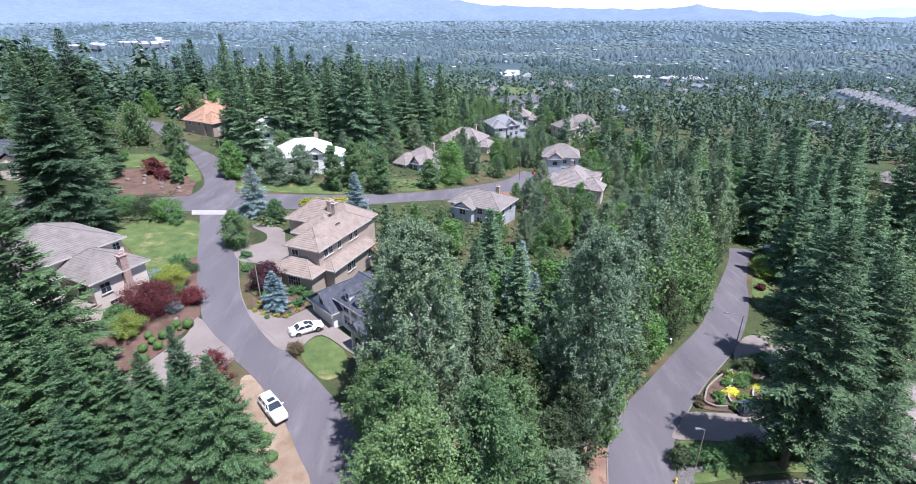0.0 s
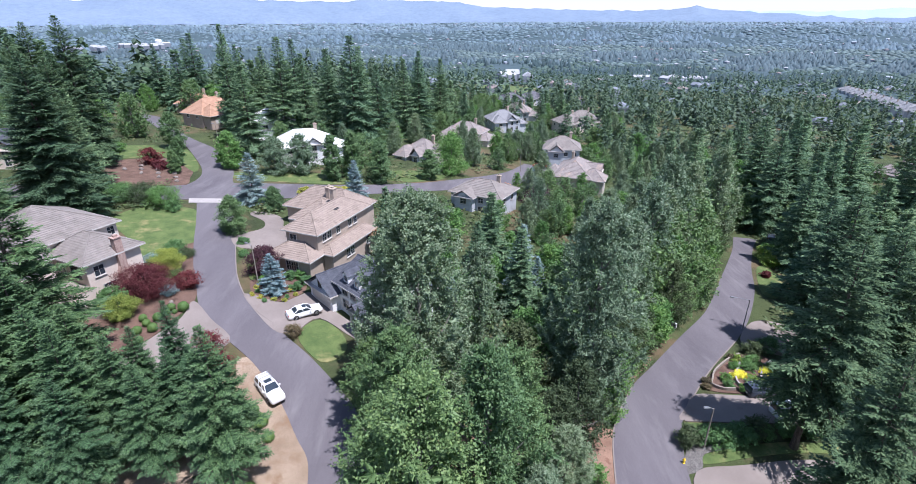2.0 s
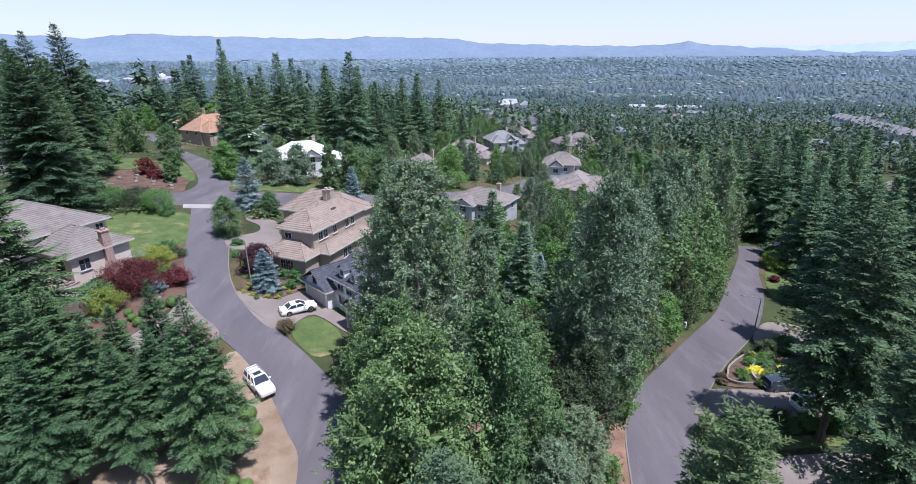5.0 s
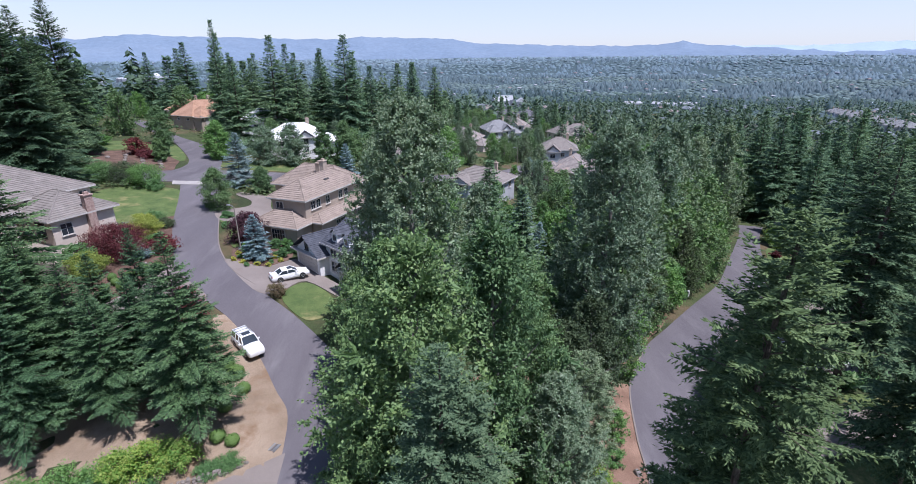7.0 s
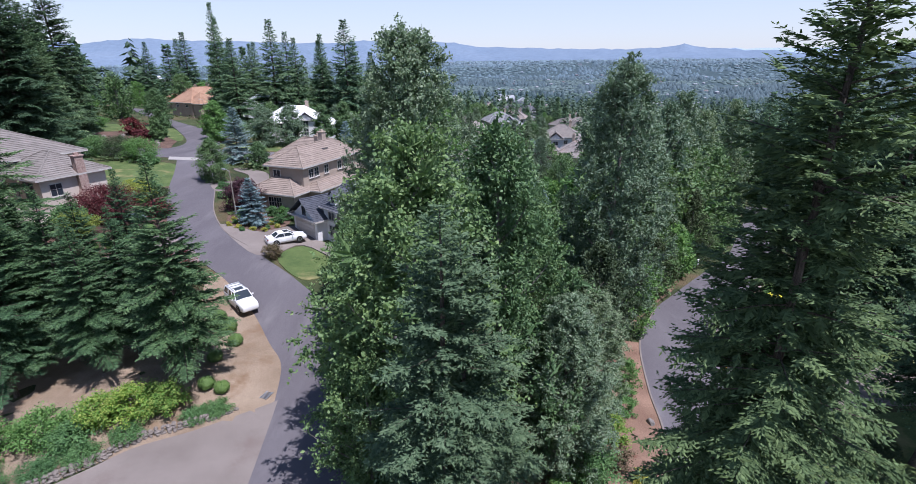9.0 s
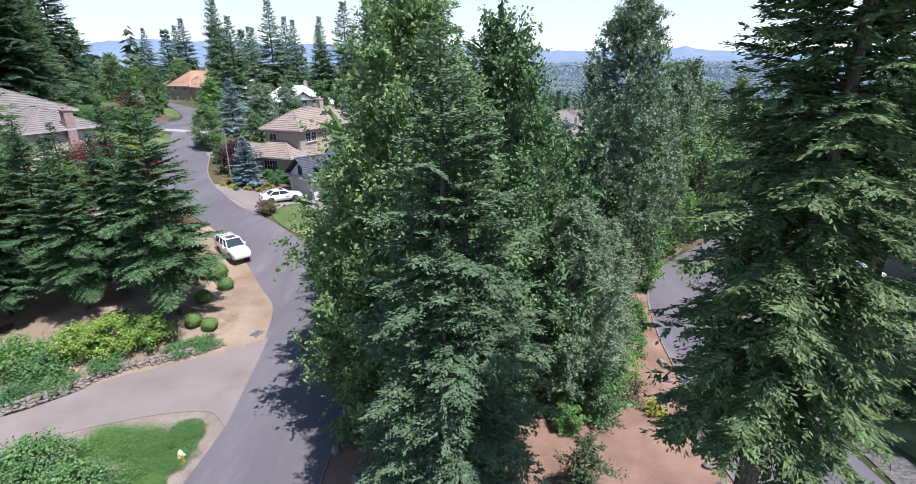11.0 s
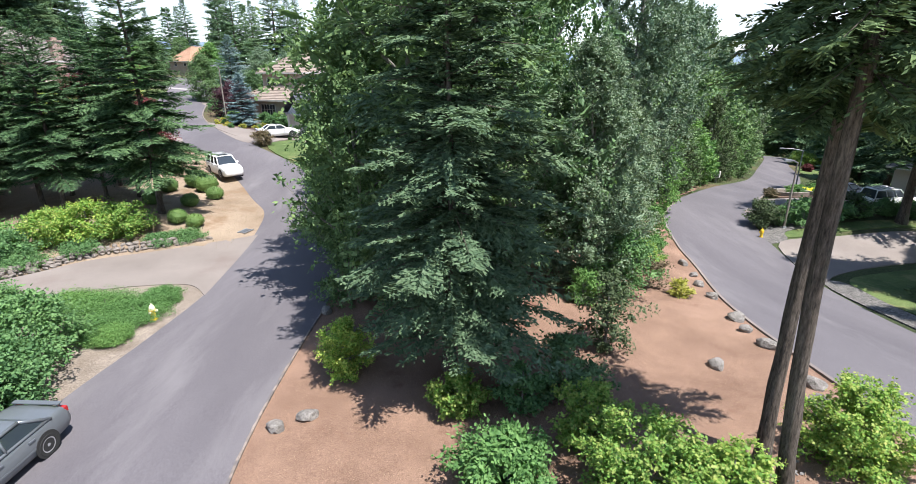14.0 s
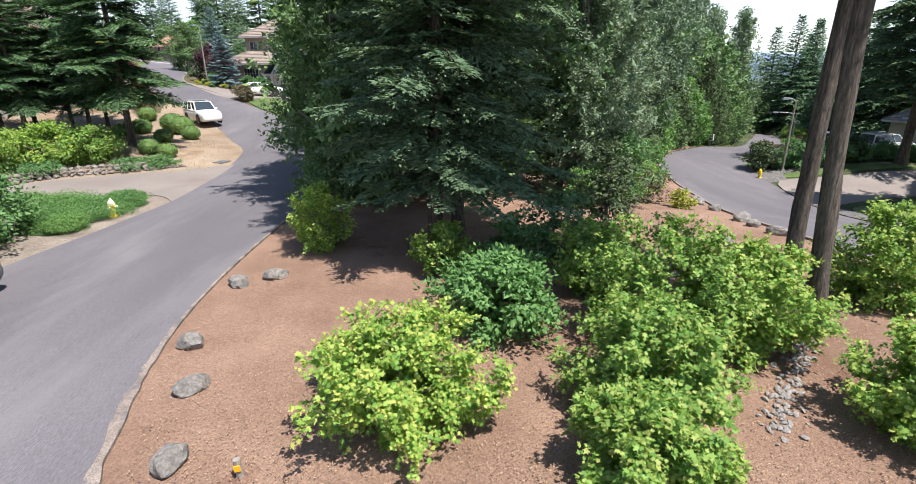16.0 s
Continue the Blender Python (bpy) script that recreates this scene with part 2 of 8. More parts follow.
LEAF_OLIVE = leafy("olive_leaves", [(0.045, 0.075, 0.03), (0.07, 0.105, 0.045), (0.1, 0.14, 0.06)], 0.2)
LEAF_BRIGHT = leafy("bright_green_leaves", [(0.08, 0.2, 0.045), (0.12, 0.27, 0.06), (0.16, 0.32, 0.08)], 0.3)
LEAF_LIME = leafy("vine_maple_leaves", [(0.124, 0.248, 0.046), (0.171, 0.310, 0.059), (0.229, 0.365, 0.072), (0.296, 0.402, 0.090), (0.373, 0.421, 0.108)], 0.35, mute=0.04)
LEAF_LIME_TIP = leafy("yellow_green_maple_leaves", [(0.214, 0.361, 0.065), (0.283, 0.406, 0.082), (0.359, 0.434, 0.103), (0.428, 0.444, 0.120)], 0.35, mute=0.04)
LEAF_YELLOW = leafy("golden_leaves", [(0.3, 0.3, 0.05), (0.42, 0.4, 0.07), (0.5, 0.46, 0.1)], 0.3, mute=0.04)
LEAF_GOLD = leafy("yellow_green_leaves", [(0.19, 0.26, 0.05), (0.26, 0.32, 0.065), (0.34, 0.37, 0.085)], 0.3, mute=0.05)
LEAF_RED = leafy("red_maple_leaves", [(0.09, 0.018, 0.025), (0.13, 0.028, 0.035), (0.18, 0.045, 0.05)], 0.2, mute=0.04)
LEAF_PURPLE = leafy("plum_leaves", [(0.045, 0.018, 0.03), (0.07, 0.028, 0.045), (0.1, 0.045, 0.06)], 0.15, mute=0.04)
LEAF_BROWN = leafy("brown_twigs", [(0.12, 0.085, 0.05), (0.17, 0.12, 0.07), (0.1, 0.1, 0.045)], 0.15)
LEAF_HEDGE = leafy("hedge_leaves", [(0.075, 0.165, 0.065), (0.11, 0.22, 0.085), (0.15, 0.28, 0.11)], 0.28, mute=0.05)
LEAF_BOX = leafy("boxwood_leaves", [(0.072, 0.145, 0.041), (0.098, 0.178, 0.050), (0.128, 0.212, 0.063)], 0.15, mute=0.05)
FLOWER_YELLOW = leafy("yellow_flowers", [(0.75, 0.68, 0.04), (0.8, 0.75, 0.1)], 0.2, mute=0.04)
FLOWER_ORANGE = leafy("orange_flowers", [(0.7, 0.3, 0.08), (0.6, 0.2, 0.06)], 0.2, mute=0.04)
TIP_BLUE = leafy("young_fir_tips", [(0.077, 0.135, 0.077), (0.099, 0.171, 0.095), (0.131, 0.211, 0.113)], 0.2, 0.7, 0.12, mute=0.05)
TIP = leafy("young_needle_tips", [(0.111, 0.182, 0.108), (0.150, 0.234, 0.135), (0.195, 0.286, 0.162)], 0.2, 0.7, 0.12, mute=0.05)
TIP_GREY = leafy("pale_young_tips", [(0.084, 0.132, 0.076), (0.107, 0.160, 0.091), (0.129, 0.190, 0.109)], 0.2, 0.7, 0.12, mute=0.05)
TIP_OLIVE = leafy("olive_young_tips", [(0.060, 0.097, 0.041), (0.079, 0.123, 0.052), (0.097, 0.149, 0.062)], 0.2, 0.7, 0.12, mute=0.05)
LEAF_POPLAR_TIP = leafy("pale_poplar_leaves", [(0.129, 0.187, 0.110), (0.160, 0.218, 0.137), (0.205, 0.257, 0.175)], 0.25, 0.45, 0.4, mute=0.08)
LEAF_MID_TIP = leafy("fresh_broad_leaves", [(0.120, 0.209, 0.078), (0.152, 0.252, 0.092), (0.193, 0.285, 0.115)], 0.28, 0.5, 0.3, mute=0.06)
FAR_WOOD = leafy("distant_woods", [(0.045, 0.085, 0.058), (0.065, 0.115, 0.072), (0.095, 0.16, 0.085)], 0.2)
FAR_LEAFY = leafy("valley_garden_leaves", [(0.07, 0.125, 0.072), (0.1, 0.165, 0.09), (0.14, 0.21, 0.115)], 0.2)
# Blue mixed into these leaves for the valley's haze.
FAR_WOOD_MID = leafy("half_hazed_valley_woods", [(0.045, 0.09, 0.08), (0.07, 0.122, 0.1), (0.1, 0.165, 0.122)], 0.2)
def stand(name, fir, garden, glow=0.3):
    """Two leaf materials tinted for the haze of one distance: dark conifer stands and paler garden trees."""
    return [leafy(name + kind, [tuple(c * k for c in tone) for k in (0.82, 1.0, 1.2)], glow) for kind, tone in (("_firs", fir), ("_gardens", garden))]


# Haze painted as leaf colour: bluer and paler from belt to belt outwards.
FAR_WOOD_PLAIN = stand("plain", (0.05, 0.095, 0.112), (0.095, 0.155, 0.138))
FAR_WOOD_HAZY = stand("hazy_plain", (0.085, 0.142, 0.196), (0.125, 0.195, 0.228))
FAR_WOOD_HAZE_PALE = stand("haze_pale_rise", (0.125, 0.198, 0.28), (0.158, 0.24, 0.312))
FAR_WOOD_HAZE_BLUE = stand("haze_blue_rise", (0.178, 0.26, 0.36), (0.21, 0.298, 0.39))

# ---- the lie of the land ----
def step(a, b, v):
    t = np.clip((np.asarray(v, float) - a) / (b - a), 0, 1)
    return t * t * (3 - 2 * t)


def land(x, y):
    """Height of the ground: level round the fork, climbing to the west, falling to the east, then down into the valley;
    its far plain tilts up to fit the camera's horizon.
    """
    x, y = np.asarray(x, float), np.asarray(y, float)
    xc = 130 * np.tanh(x / 130)
    s = np.where(x > 0, step(8, 34, y), step(30, 62, y)) * np.where(x > 0, 1 - step(350, 900, y), 1 - 1.35 * step(190, 380, y))
    z = -0.4 - 0.6 * step(12, 40, y) - 0.137 * xc * s
    z = z + 3.3 * np.exp(-((x - 38) / 12) ** 2 - ((y - 46) / 14) ** 2) + 1.5 * np.exp(-((x + 25) / 7) ** 2 - ((y - 35) / 5) ** 2)
    z = z - 0.04 * np.clip(y - 100, 0, 150) - 74 * step(230, 1300, np.hypot(x * 0.6, y)) + 90 * np.clip((np.hypot(x, y) - 1100) / 3300, 0, 1.03)
    for a, b, r, q, t in ((-700, 1560, 420, 170, 26), (-150, 2400, 700, 220, 26), (700, 2700, 600, 260, 30), (1500, 2300, 500, 300, 30), (-1500, 2600, 600, 300, 34), (350, 1450, 300, 120, 9)):
        z = z + t * np.exp(-((x - a) / r) ** 2 - ((y - b) / q) ** 2)
    return z


def ground_z(x, y):
    return float(land(x, y))


def mesh_of(name, verts, faces, mats=(), index=None, smooth=False):
    """A mesh from arrays: verts (n, 3); faces (m, 3) or (m, 4)."""
    verts, faces = np.asarray(verts, np.float32), np.asarray(faces, np.int32)
    me = bpy.data.meshes.new(name)
    k = faces.shape[1]
    me.vertices.add(len(verts))
    me.vertices.foreach_set("co", verts.ravel())
    me.loops.add(faces.size)
    me.loops.foreach_set("vertex_index", faces.ravel())
    me.polygons.add(len(faces))
    me.polygons.foreach_set("loop_start", np.arange(0, faces.size, k, dtype=np.int32))
    for m in mats if isinstance(mats, (list, tuple)) else (mats,):
        me.materials.append(m)
    if index is not None:
        me.polygons.foreach_set("material_index", np.asarray(index, np.int32))
    me.polygons.foreach_set("use_smooth", np.full(len(faces), smooth))
    me.update(calc_edges=True)
    return me


def link_bm(name, bm, mats, parent=None, label="", smooth=False):
    me = bpy.data.meshes.new(name)
    bmesh.ops.recalc_face_normals(bm, faces=bm.faces)
    bm.to_mesh(me)
    bm.free()
    for m in mats if isinstance(mats, (list, tuple)) else (mats,):
        me.materials.append(m)
    if smooth:
        me.polygons.foreach_set("use_smooth", np.full(len(me.polygons), True))
    ob = new(name, me)
    ob.parent = parent
    if label:
        ob["label"] = label
    return ob


part = link_bm


def empty(name, m, label, category, group="", kind=""):
    ob = new(name)
    ob.matrix_world = m
    ob.empty_display_size = 0.2
    return tagged(ob, label, category, group, kind)


def smooth_line(pts, per=6, closed=False):
    """A Catmull-Rom line through the points."""
    p = [Vector(q) for q in pts]
    n = len(p)
    out = []
    for i in range(n if closed else n - 1):
        if closed:
            a, b, c, d = p[i - 1], p[i], p[(i + 1) % n], p[(i + 2) % n]
        else:
            a, b, c, d = p[max(i - 1, 0)], p[i], p[i + 1], p[min(i + 2, n - 1)]
        for k in range(per):
            t = k / per
            out.append(0.5 * ((2 * b) + (c - a) * t + (2 * a - 5 * b + 4 * c - d) * t * t + (3 * b - a - 3 * c + d) * t ** 3))
    if not closed:
        out.append(p[-1])
    return out


def road(name, left, right, lift, mat, label, category="road", per=8, across=8):
    """A strip between two edge lines, laid over the land, with a thickness."""
    a, b = smooth_line(left, per), smooth_line(right, per)
    n = max(len(a), len(b))

    def even(line):
        d = np.cumsum([0] + [(line[i + 1] - line[i]).length for i in range(len(line) - 1)])
        s = np.linspace(0, d[-1], n * 2)
        return np.stack([np.interp(s, d, [q[k] for q in line]) for k in (0, 1)], 1)
    a, b = even(a), even(b)
    u = np.linspace(0, 1, across + 1)[None, :, None]
    g = a[:, None, :] * (1 - u) + b[:, None, :] * u
    z = land(g[..., 0], g[..., 1]) + lift
    rows, cols = g.shape[:2]
    v = np.concatenate([g, z[..., None]], 2)
    skirt = v[:, [0, -1], :].copy()
    v = np.concatenate([skirt[:, :1], v, skirt[:, 1:]], 1)
    v[:, [0, -1], 2] -= 0.25
    cols += 2
    i = (np.arange(rows - 1)[:, None] * cols + np.arange(cols - 1)[None]).ravel()
    f = np.stack([i, i + 1, i + cols + 1, i + cols], 1)
    ob = new(name, mesh_of(name, v.reshape(-1, 3), f, mat, smooth=False))
    return tagged(ob, label, category, kind="structure")


def area(name, outline, lift, mat, label, category, grid=2.0, per=4, kind="structure", rough=0.0, seed=0):
    """A patch of ground within a smooth outline, laid over the land, with a skirt at its rim."""
    from mathutils.geometry import delaunay_2d_cdt
    rim = smooth_line(outline, per, True)
    n = len(rim)
    xs, ys = [q.x for q in rim], [q.y for q in rim]
    rnd = random.Random(seed)
    pts = [Vector((q.x, q.y)) for q in rim]
    for i in range(int((max(xs) - min(xs)) / grid) + 1):
        for j in range(int((max(ys) - min(ys)) / grid) + 1):
            pts.append(Vector((min(xs) + (i + 0.5 + rnd.uniform(-.2, .2)) * grid, min(ys) + (j + 0.5 + rnd.uniform(-.2, .2)) * grid)))
    vs, _, fs, *_ = delaunay_2d_cdt(pts, [(i, (i + 1) % n) for i in range(n)], [list(range(n))], 1, 1e-4)
    bm = bmesh.new()
    bv = [bm.verts.new((q.x, q.y, ground_z(q.x, q.y) + lift + (rnd.uniform(-rough, rough) if rough else 0))) for q in vs]
    for f in fs:
        try:
            bm.faces.new([bv[k] for k in f])
        except ValueError:
            pass
    for v in [v for v in bm.verts if not v.link_faces]:
        bm.verts.remove(v)
    edge = [e for e in bm.edges if len(e.link_faces) == 1]
    out = bmesh.ops.extrude_edge_only(bm, edges=edge)["geom"]
    for v in out:
        if isinstance(v, bmesh.types.BMVert):
            v.co.z -= 0.3
    ob = link_bm(name, bm, mat)
    return tagged(ob, label, category, kind=kind)


# one sheet of ground, fine near the fork and coarse towards the horizon
def ground_sheet():
    s = np.linspace(-1, 1, 171)
    gx = 300 * s + 4400 * s ** 7
    u = np.linspace(0, 1, 191)
    gy = -60 + 460 * u + 4400 * u ** 6
    X, Y = np.meshgrid(gx, gy)
    Z = land(X, Y) - 0.03
    rows, cols = X.shape
    i = (np.arange(rows - 1)[:, None] * cols + np.arange(cols - 1)[None]).ravel()
    f = np.stack([i, i + 1, i + cols + 1, i + cols], 1)
    ob = new("ground", mesh_of("ground", np.stack([X, Y, Z], 2).reshape(-1, 3), f, DUFF, smooth=True))
    return tagged(ob, "wooded hillside ground with leaf litter and low growth", "ground", kind="structure")


ground_sheet()


def valley_floor():
    """The broad floor of the valley, its fields and scrub coloured with a tint of summer haze."""
    r = np.concatenate([np.linspace(640, 2000, 30), np.linspace(2150, 4450, 20)])
    a = np.radians(np.linspace(-62, 62, 90))
    R, A = np.meshgrid(r, a, indexing="ij")
    X, Y = R * np.sin(A), R * np.cos(A)
    n = X.shape[1]
    i = (np.arange(X.shape[0] - 1)[:, None] * n + np.arange(n - 1)[None]).ravel()
    f = np.stack([i, i + 1, i + n + 1, i + n], 1)
    Z = land(X, Y) + np.where(R < 650, -6.0, 3.0)
    return tagged(new("valley_floor", mesh_of("valley_floor", np.stack([X, Y, Z], 2).reshape(-1, 3), f, VALLEY, smooth=True)), "valley floor of fields and scrub, tinted blue-green for haze", "ground", kind="structure")


# Base colour carries a blue haze tint, darkened to the crowns' part-shaded tone.
VALLEY = surface("haze_tinted_valley_floor", (0.045, 0.075, 0.085), (0.065, 0.1, 0.11), 0.008, 0.05, 0.95, 0.2, 1.0, (0.085, 0.125, 0.1), 0.004, (0.6, 0.68), speck=0.3)
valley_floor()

# ---- roads, drives and beds ----
W_LEFT = [(-14, -6), (-13.9, 4), (-13.7, 14), (-13.2, 19), (-13.0, 24), (-13.7, 29), (-14.2, 33.5), (-15.1, 37.6), (-17.0, 40.5), (-20.3, 45.5), (-25.0, 50.8), (-30.7, 55.4), (-35.3, 60.1), (-38.0, 65), (-41.4, 71.4), (-44.9, 79.1), (-48.7, 88.3), (-52.6, 97), (-55, 102)]
W_RIGHT = [(-1.0, -6), (-3.6, 2), (-5.7, 7), (-6.6, 10.5), (-6.9, 14), (-6.9, 18.5), (-6.8, 22), (-7.3, 30), (-8.3, 37), (-11.5, 44.5), (-17.6, 51.6), (-22.5, 56), (-25.2, 58.6), (-29.2, 62), (-33.9, 69.4), (-38.6, 80.7), (-42.5, 90), (-46.1, 98.9), (-48, 103.5)]
E_LEFT = [(10, -6), (11.5, 4), (12.4, 12), (12.5, 18.9), (13.1, 24.9), (14.8, 32), (15.6, 37), (17.7, 45), (22, 52.2), (26.8, 57.5), (34.9, 66.9), (42.7, 75.9), (51.6, 89.2), (62, 105.1), (68, 116)]
E_RIGHT = [(17, -6), (18.5, 4), (19.5, 14), (20.3, 21.5), (21.7, 28), (23.2, 36), (24.3, 41.5), (26.5, 47), (31.0, 52.6), (36, 58.5), (43.4, 66.8), (49.5, 74.4), (56.6, 85.6), (61.7, 96.2), (68.5, 108), (74, 116)]
road("road_west", W_LEFT, W_RIGHT, 0.05, ASPHALT, "worn grey asphalt road winding uphill past houses")
road("road_east", E_LEFT, E_RIGHT, 0.05, ASPHALT, "grey asphalt lane curving downhill through the trees")
road("cross_street", [(-110, 88), (-90, 90), (-68, 94), (-54.6, 98.5), (-46.5, 101), (-36.8, 106.2), (-25.4, 113.3), (-12.4, 122), (4, 133), (22, 150), (32, 172)],
     [(-112, 96), (-90, 97.5), (-68.5, 102.5), (-58, 108.5), (-50, 113), (-36, 117.8), (-28, 121), (-13.1, 129.7), (-2, 139), (14, 156), (23, 174)], 0.045, ASPHALT, "grey asphalt cross street between gardens")
road("road_uphill", [(-60, 104), (-59.5, 112), (-62, 120), (-68.9, 131.2), (-79.8, 146.4), (-95, 163), (-118, 190)], [(-48, 106), (-52.5, 114.5), (-54.5, 120), (-57.7, 126.6), (-67, 141), (-84, 157), (-106, 184)], 0.055, ASPHALT, "asphalt side street climbing between front gardens")
road("crosswalk", [(-55.0, 98.9), (-47.0, 101.4)], [(-54.0, 96.6), (-45.9, 99.1)], 0.075, CONCRETE_PALE, "pale concrete band across the road", "crosswalk", per=4)
road("drive_near", [(-13.9, 33.0), (-16.0, 31.4), (-18.6, 29.6), (-21.7, 28.0), (-23.6, 26.2), (-25.5, 24.6), (-30, 22)], [(-12.9, 23.4), (-14.4, 24.8), (-17.0, 24.6), (-20, 23.6), (-24, 21.8), (-27.5, 20), (-32, 17)], 0.058, CONCRETE, "wide worn concrete driveway with rust-brown stains", "driveway")
area("drive_garage", [(-31.0, 64.2), (-24.8, 57.2), (-21.8, 57.0), (-19.4, 60.6), (-14.0, 57.0), (-13, 58.6), (-18.6, 63.5), (-22.0, 67.4), (-25.5, 63.6), (-29, 64.5)], 0.062, CONCRETE, "pale concrete driveway before the white garage", "driveway")
area("drive_west", [(-36.8, 61.5), (-33, 58), (-29, 54), (-33.5, 49.5), (-37.5, 44.5), (-42, 44), (-40.2, 50), (-38.2, 54), (-36.6, 57.6)], 0.062, CONCRETE, "brown-grey concrete driveway beside clipped shrubs", "driveway")
area("drive_court", [(-40.5, 84), (-38, 79.5), (-34, 79), (-30.5, 75.2), (-27, 80), (-29, 85), (-32.5, 88), (-34.5, 93.5), (-37, 95.5), (-40.5, 96), (-41, 94), (-37.5, 91.5), (-36.5, 88.5), (-38, 86)], 0.062, CONCRETE, "curved concrete drive before the tan house", "driveway")
area("drive_east", [(25.7, 46.2), (27.4, 48.4), (29.2, 50.4), (33, 49.9), (37, 49.6), (44, 50.8), (46, 47.5), (40, 45.2), (33.5, 44.9), (29, 45.6)], 0.065, CONCRETE, "grey concrete driveway slabs", "driveway", per=3)
area("drive_east_near", [(22.9, 34.0), (24.6, 39.0), (30, 39.6), (38, 40.2), (46, 40.5), (46, 36.5), (38, 35.6), (30, 34.8), (25, 33.0), (22.7, 31.2)], 0.065, CONCRETE, "broad concrete drive shaded by firs", "driveway")
area("drive_far_east", [(43.5, 65.8), (49, 73.0), (54, 74), (58, 70), (54, 64), (48, 63.5)], 0.065, CONCRETE, "concrete driveway apron beside the lane", "driveway")
area("shoulder_west", [(-13.0, 33.4), (-14.0, 37.7), (-16.2, 41.0), (-19.6, 46.0), (-24.5, 51.2), (-27, 51), (-25, 46), (-22.5, 42), (-21.5, 37), (-18.8, 33.6), (-18.5, 29.5), (-15.5, 30.2), (-13.4, 31.5)], 0.035, GRASS_DRY, "bare tan dirt shoulder with dry grass", "dirt")
area("dry_bank", [(-16.5, 33), (-19, 38), (-22, 44), (-28, 49), (-38, 46), (-46, 40), (-44, 31), (-34, 27.5), (-30, 25), (-25.5, 25.2), (-23, 27), (-20, 28.9), (-16, 31)], 0.02, GRASS_DRY, "dry grass and needle litter under the firs", "dirt", rough=0.03)
area("mulch_island", [(-6.1, 6.8), (-7.0, 10.5), (-7.3, 14), (-7.3, 18.5), (-7.2, 22), (-7.6, 30), (-8.6, 37), (-10.1, 42), (2, 44), (17.6, 44.5), (16.0, 37), (15.2, 32), (13.5, 25), (12.9, 18.8), (12.8, 12), (11.9, 4), (10.4, -6), (-1.4, -6), (-4.0, 2)], 0.022, MULCH, "red-brown bark mulch covering the island between roads", "mulch", grid=0.9, rough=0.012)
area("mulch_strip", [(15.8, 44.5), (18.0, 48), (22.2, 53.2), (26.8, 58.6), (25.5, 59.5), (20, 54.5), (15.5, 48.5), (13.5, 45)], 0.04, MULCH, "thin strip of red mulch along the lane", "mulch")
area("lawn_west", [(-60.5, 92), (-53, 94), (-49.4, 91.5), (-46.8, 86.5), (-44.6, 81), (-46.5, 76.8), (-48.3, 71.5), (-52, 75), (-56, 79), (-62, 85)], 0.04, LAWN, "bright mown lawn curving beside the road", "lawn")
area("lawn_white_house", [(-21.2, 56.4), (-19.3, 60.2), (-15.6, 57.6), (-14.6, 54), (-17.2, 51.9)], 0.04, LAWN, "small front lawn with dry yellow patches", "lawn")
area("lawn_court", [(-35.4, 76.5), (-38.6, 83), (-37.6, 78.8), (-33.5, 75.8), (-30.8, 72), (-31.8, 69)], 0.038, LAWN, "narrow grass verge along the drive", "lawn")
area("lawn_east", [(25.3, 45.6), (28.5, 45.4), (33.6, 44.6), (33, 43.6), (29, 43.2), (24.9, 43.6)], 0.05, LAWN, "strip of bright green lawn beside the driveway", "lawn")
area("lawn_east_near", [(24.6, 31.4), (28, 33.4), (36, 34.8), (42, 35), (40, 28), (32, 24), (24.8, 21), (23.8, 26)], 0.04, LAWN, "shaded green lawn with shrubs", "lawn")
area("lawn_strip_east", [(26, 39.9), (32, 40.6), (40, 41.2), (46, 41.4), (46, 42.6), (38, 42.4), (30, 41.8), (26.6, 41.2)], 0.045, LAWN, "narrow strip of bright lawn beside the drive", "lawn")
area("cobble_bed", [(23.4, 38.8), (24.4, 41.3), (26.0, 43.5), (30, 43.4), (30, 41.9), (26.4, 41.2), (25.4, 39.4)], 0.05, COBBLE, "bed of dark river cobbles round the hydrant", "garden bed")
area("cobble_edge", [(22.6, 31.0), (24.4, 31.2), (23.6, 26), (22.6, 20), (20.6, 19.5), (21.6, 25)], 0.05, COBBLE, "edging of grey river cobbles beside the lawn", "garden bed")
area("lawn_lane", [(57.6, 84.6), (62.4, 95.5), (65.5, 98), (66, 92), (61, 84)], 0.04, LAWN, "grass verge at the bend of the lane", "lawn")
area("garden_bed", [(-38.2, 66), (-41.3, 72), (-44.6, 79), (-47.2, 79), (-48, 73), (-47, 67), (-47.5, 60), (-47, 53), (-42, 50.5), (-38.6, 53.5), (-37.2, 58), (-36.6, 61)], 0.03, SOIL, "dark soil bed with ornamental shrubs", "garden bed")
area("spruce_bed", [(-31.6, 68.5), (-28.9, 63.6), (-25.6, 63.8), (-23.2, 67.2), (-24.5, 71), (-29, 72)], 0.036, SOIL, "dark soil bed of low yellow plants round the blue spruce", "garden bed")
area("corner_bed", [(-60.5, 106.6), (-61.5, 113), (-65, 121), (-74, 128), (-84, 120), (-86, 108), (-74, 104.5)], 0.03, SOIL, "dark bark bed with boulders at the corner", "garden bed")
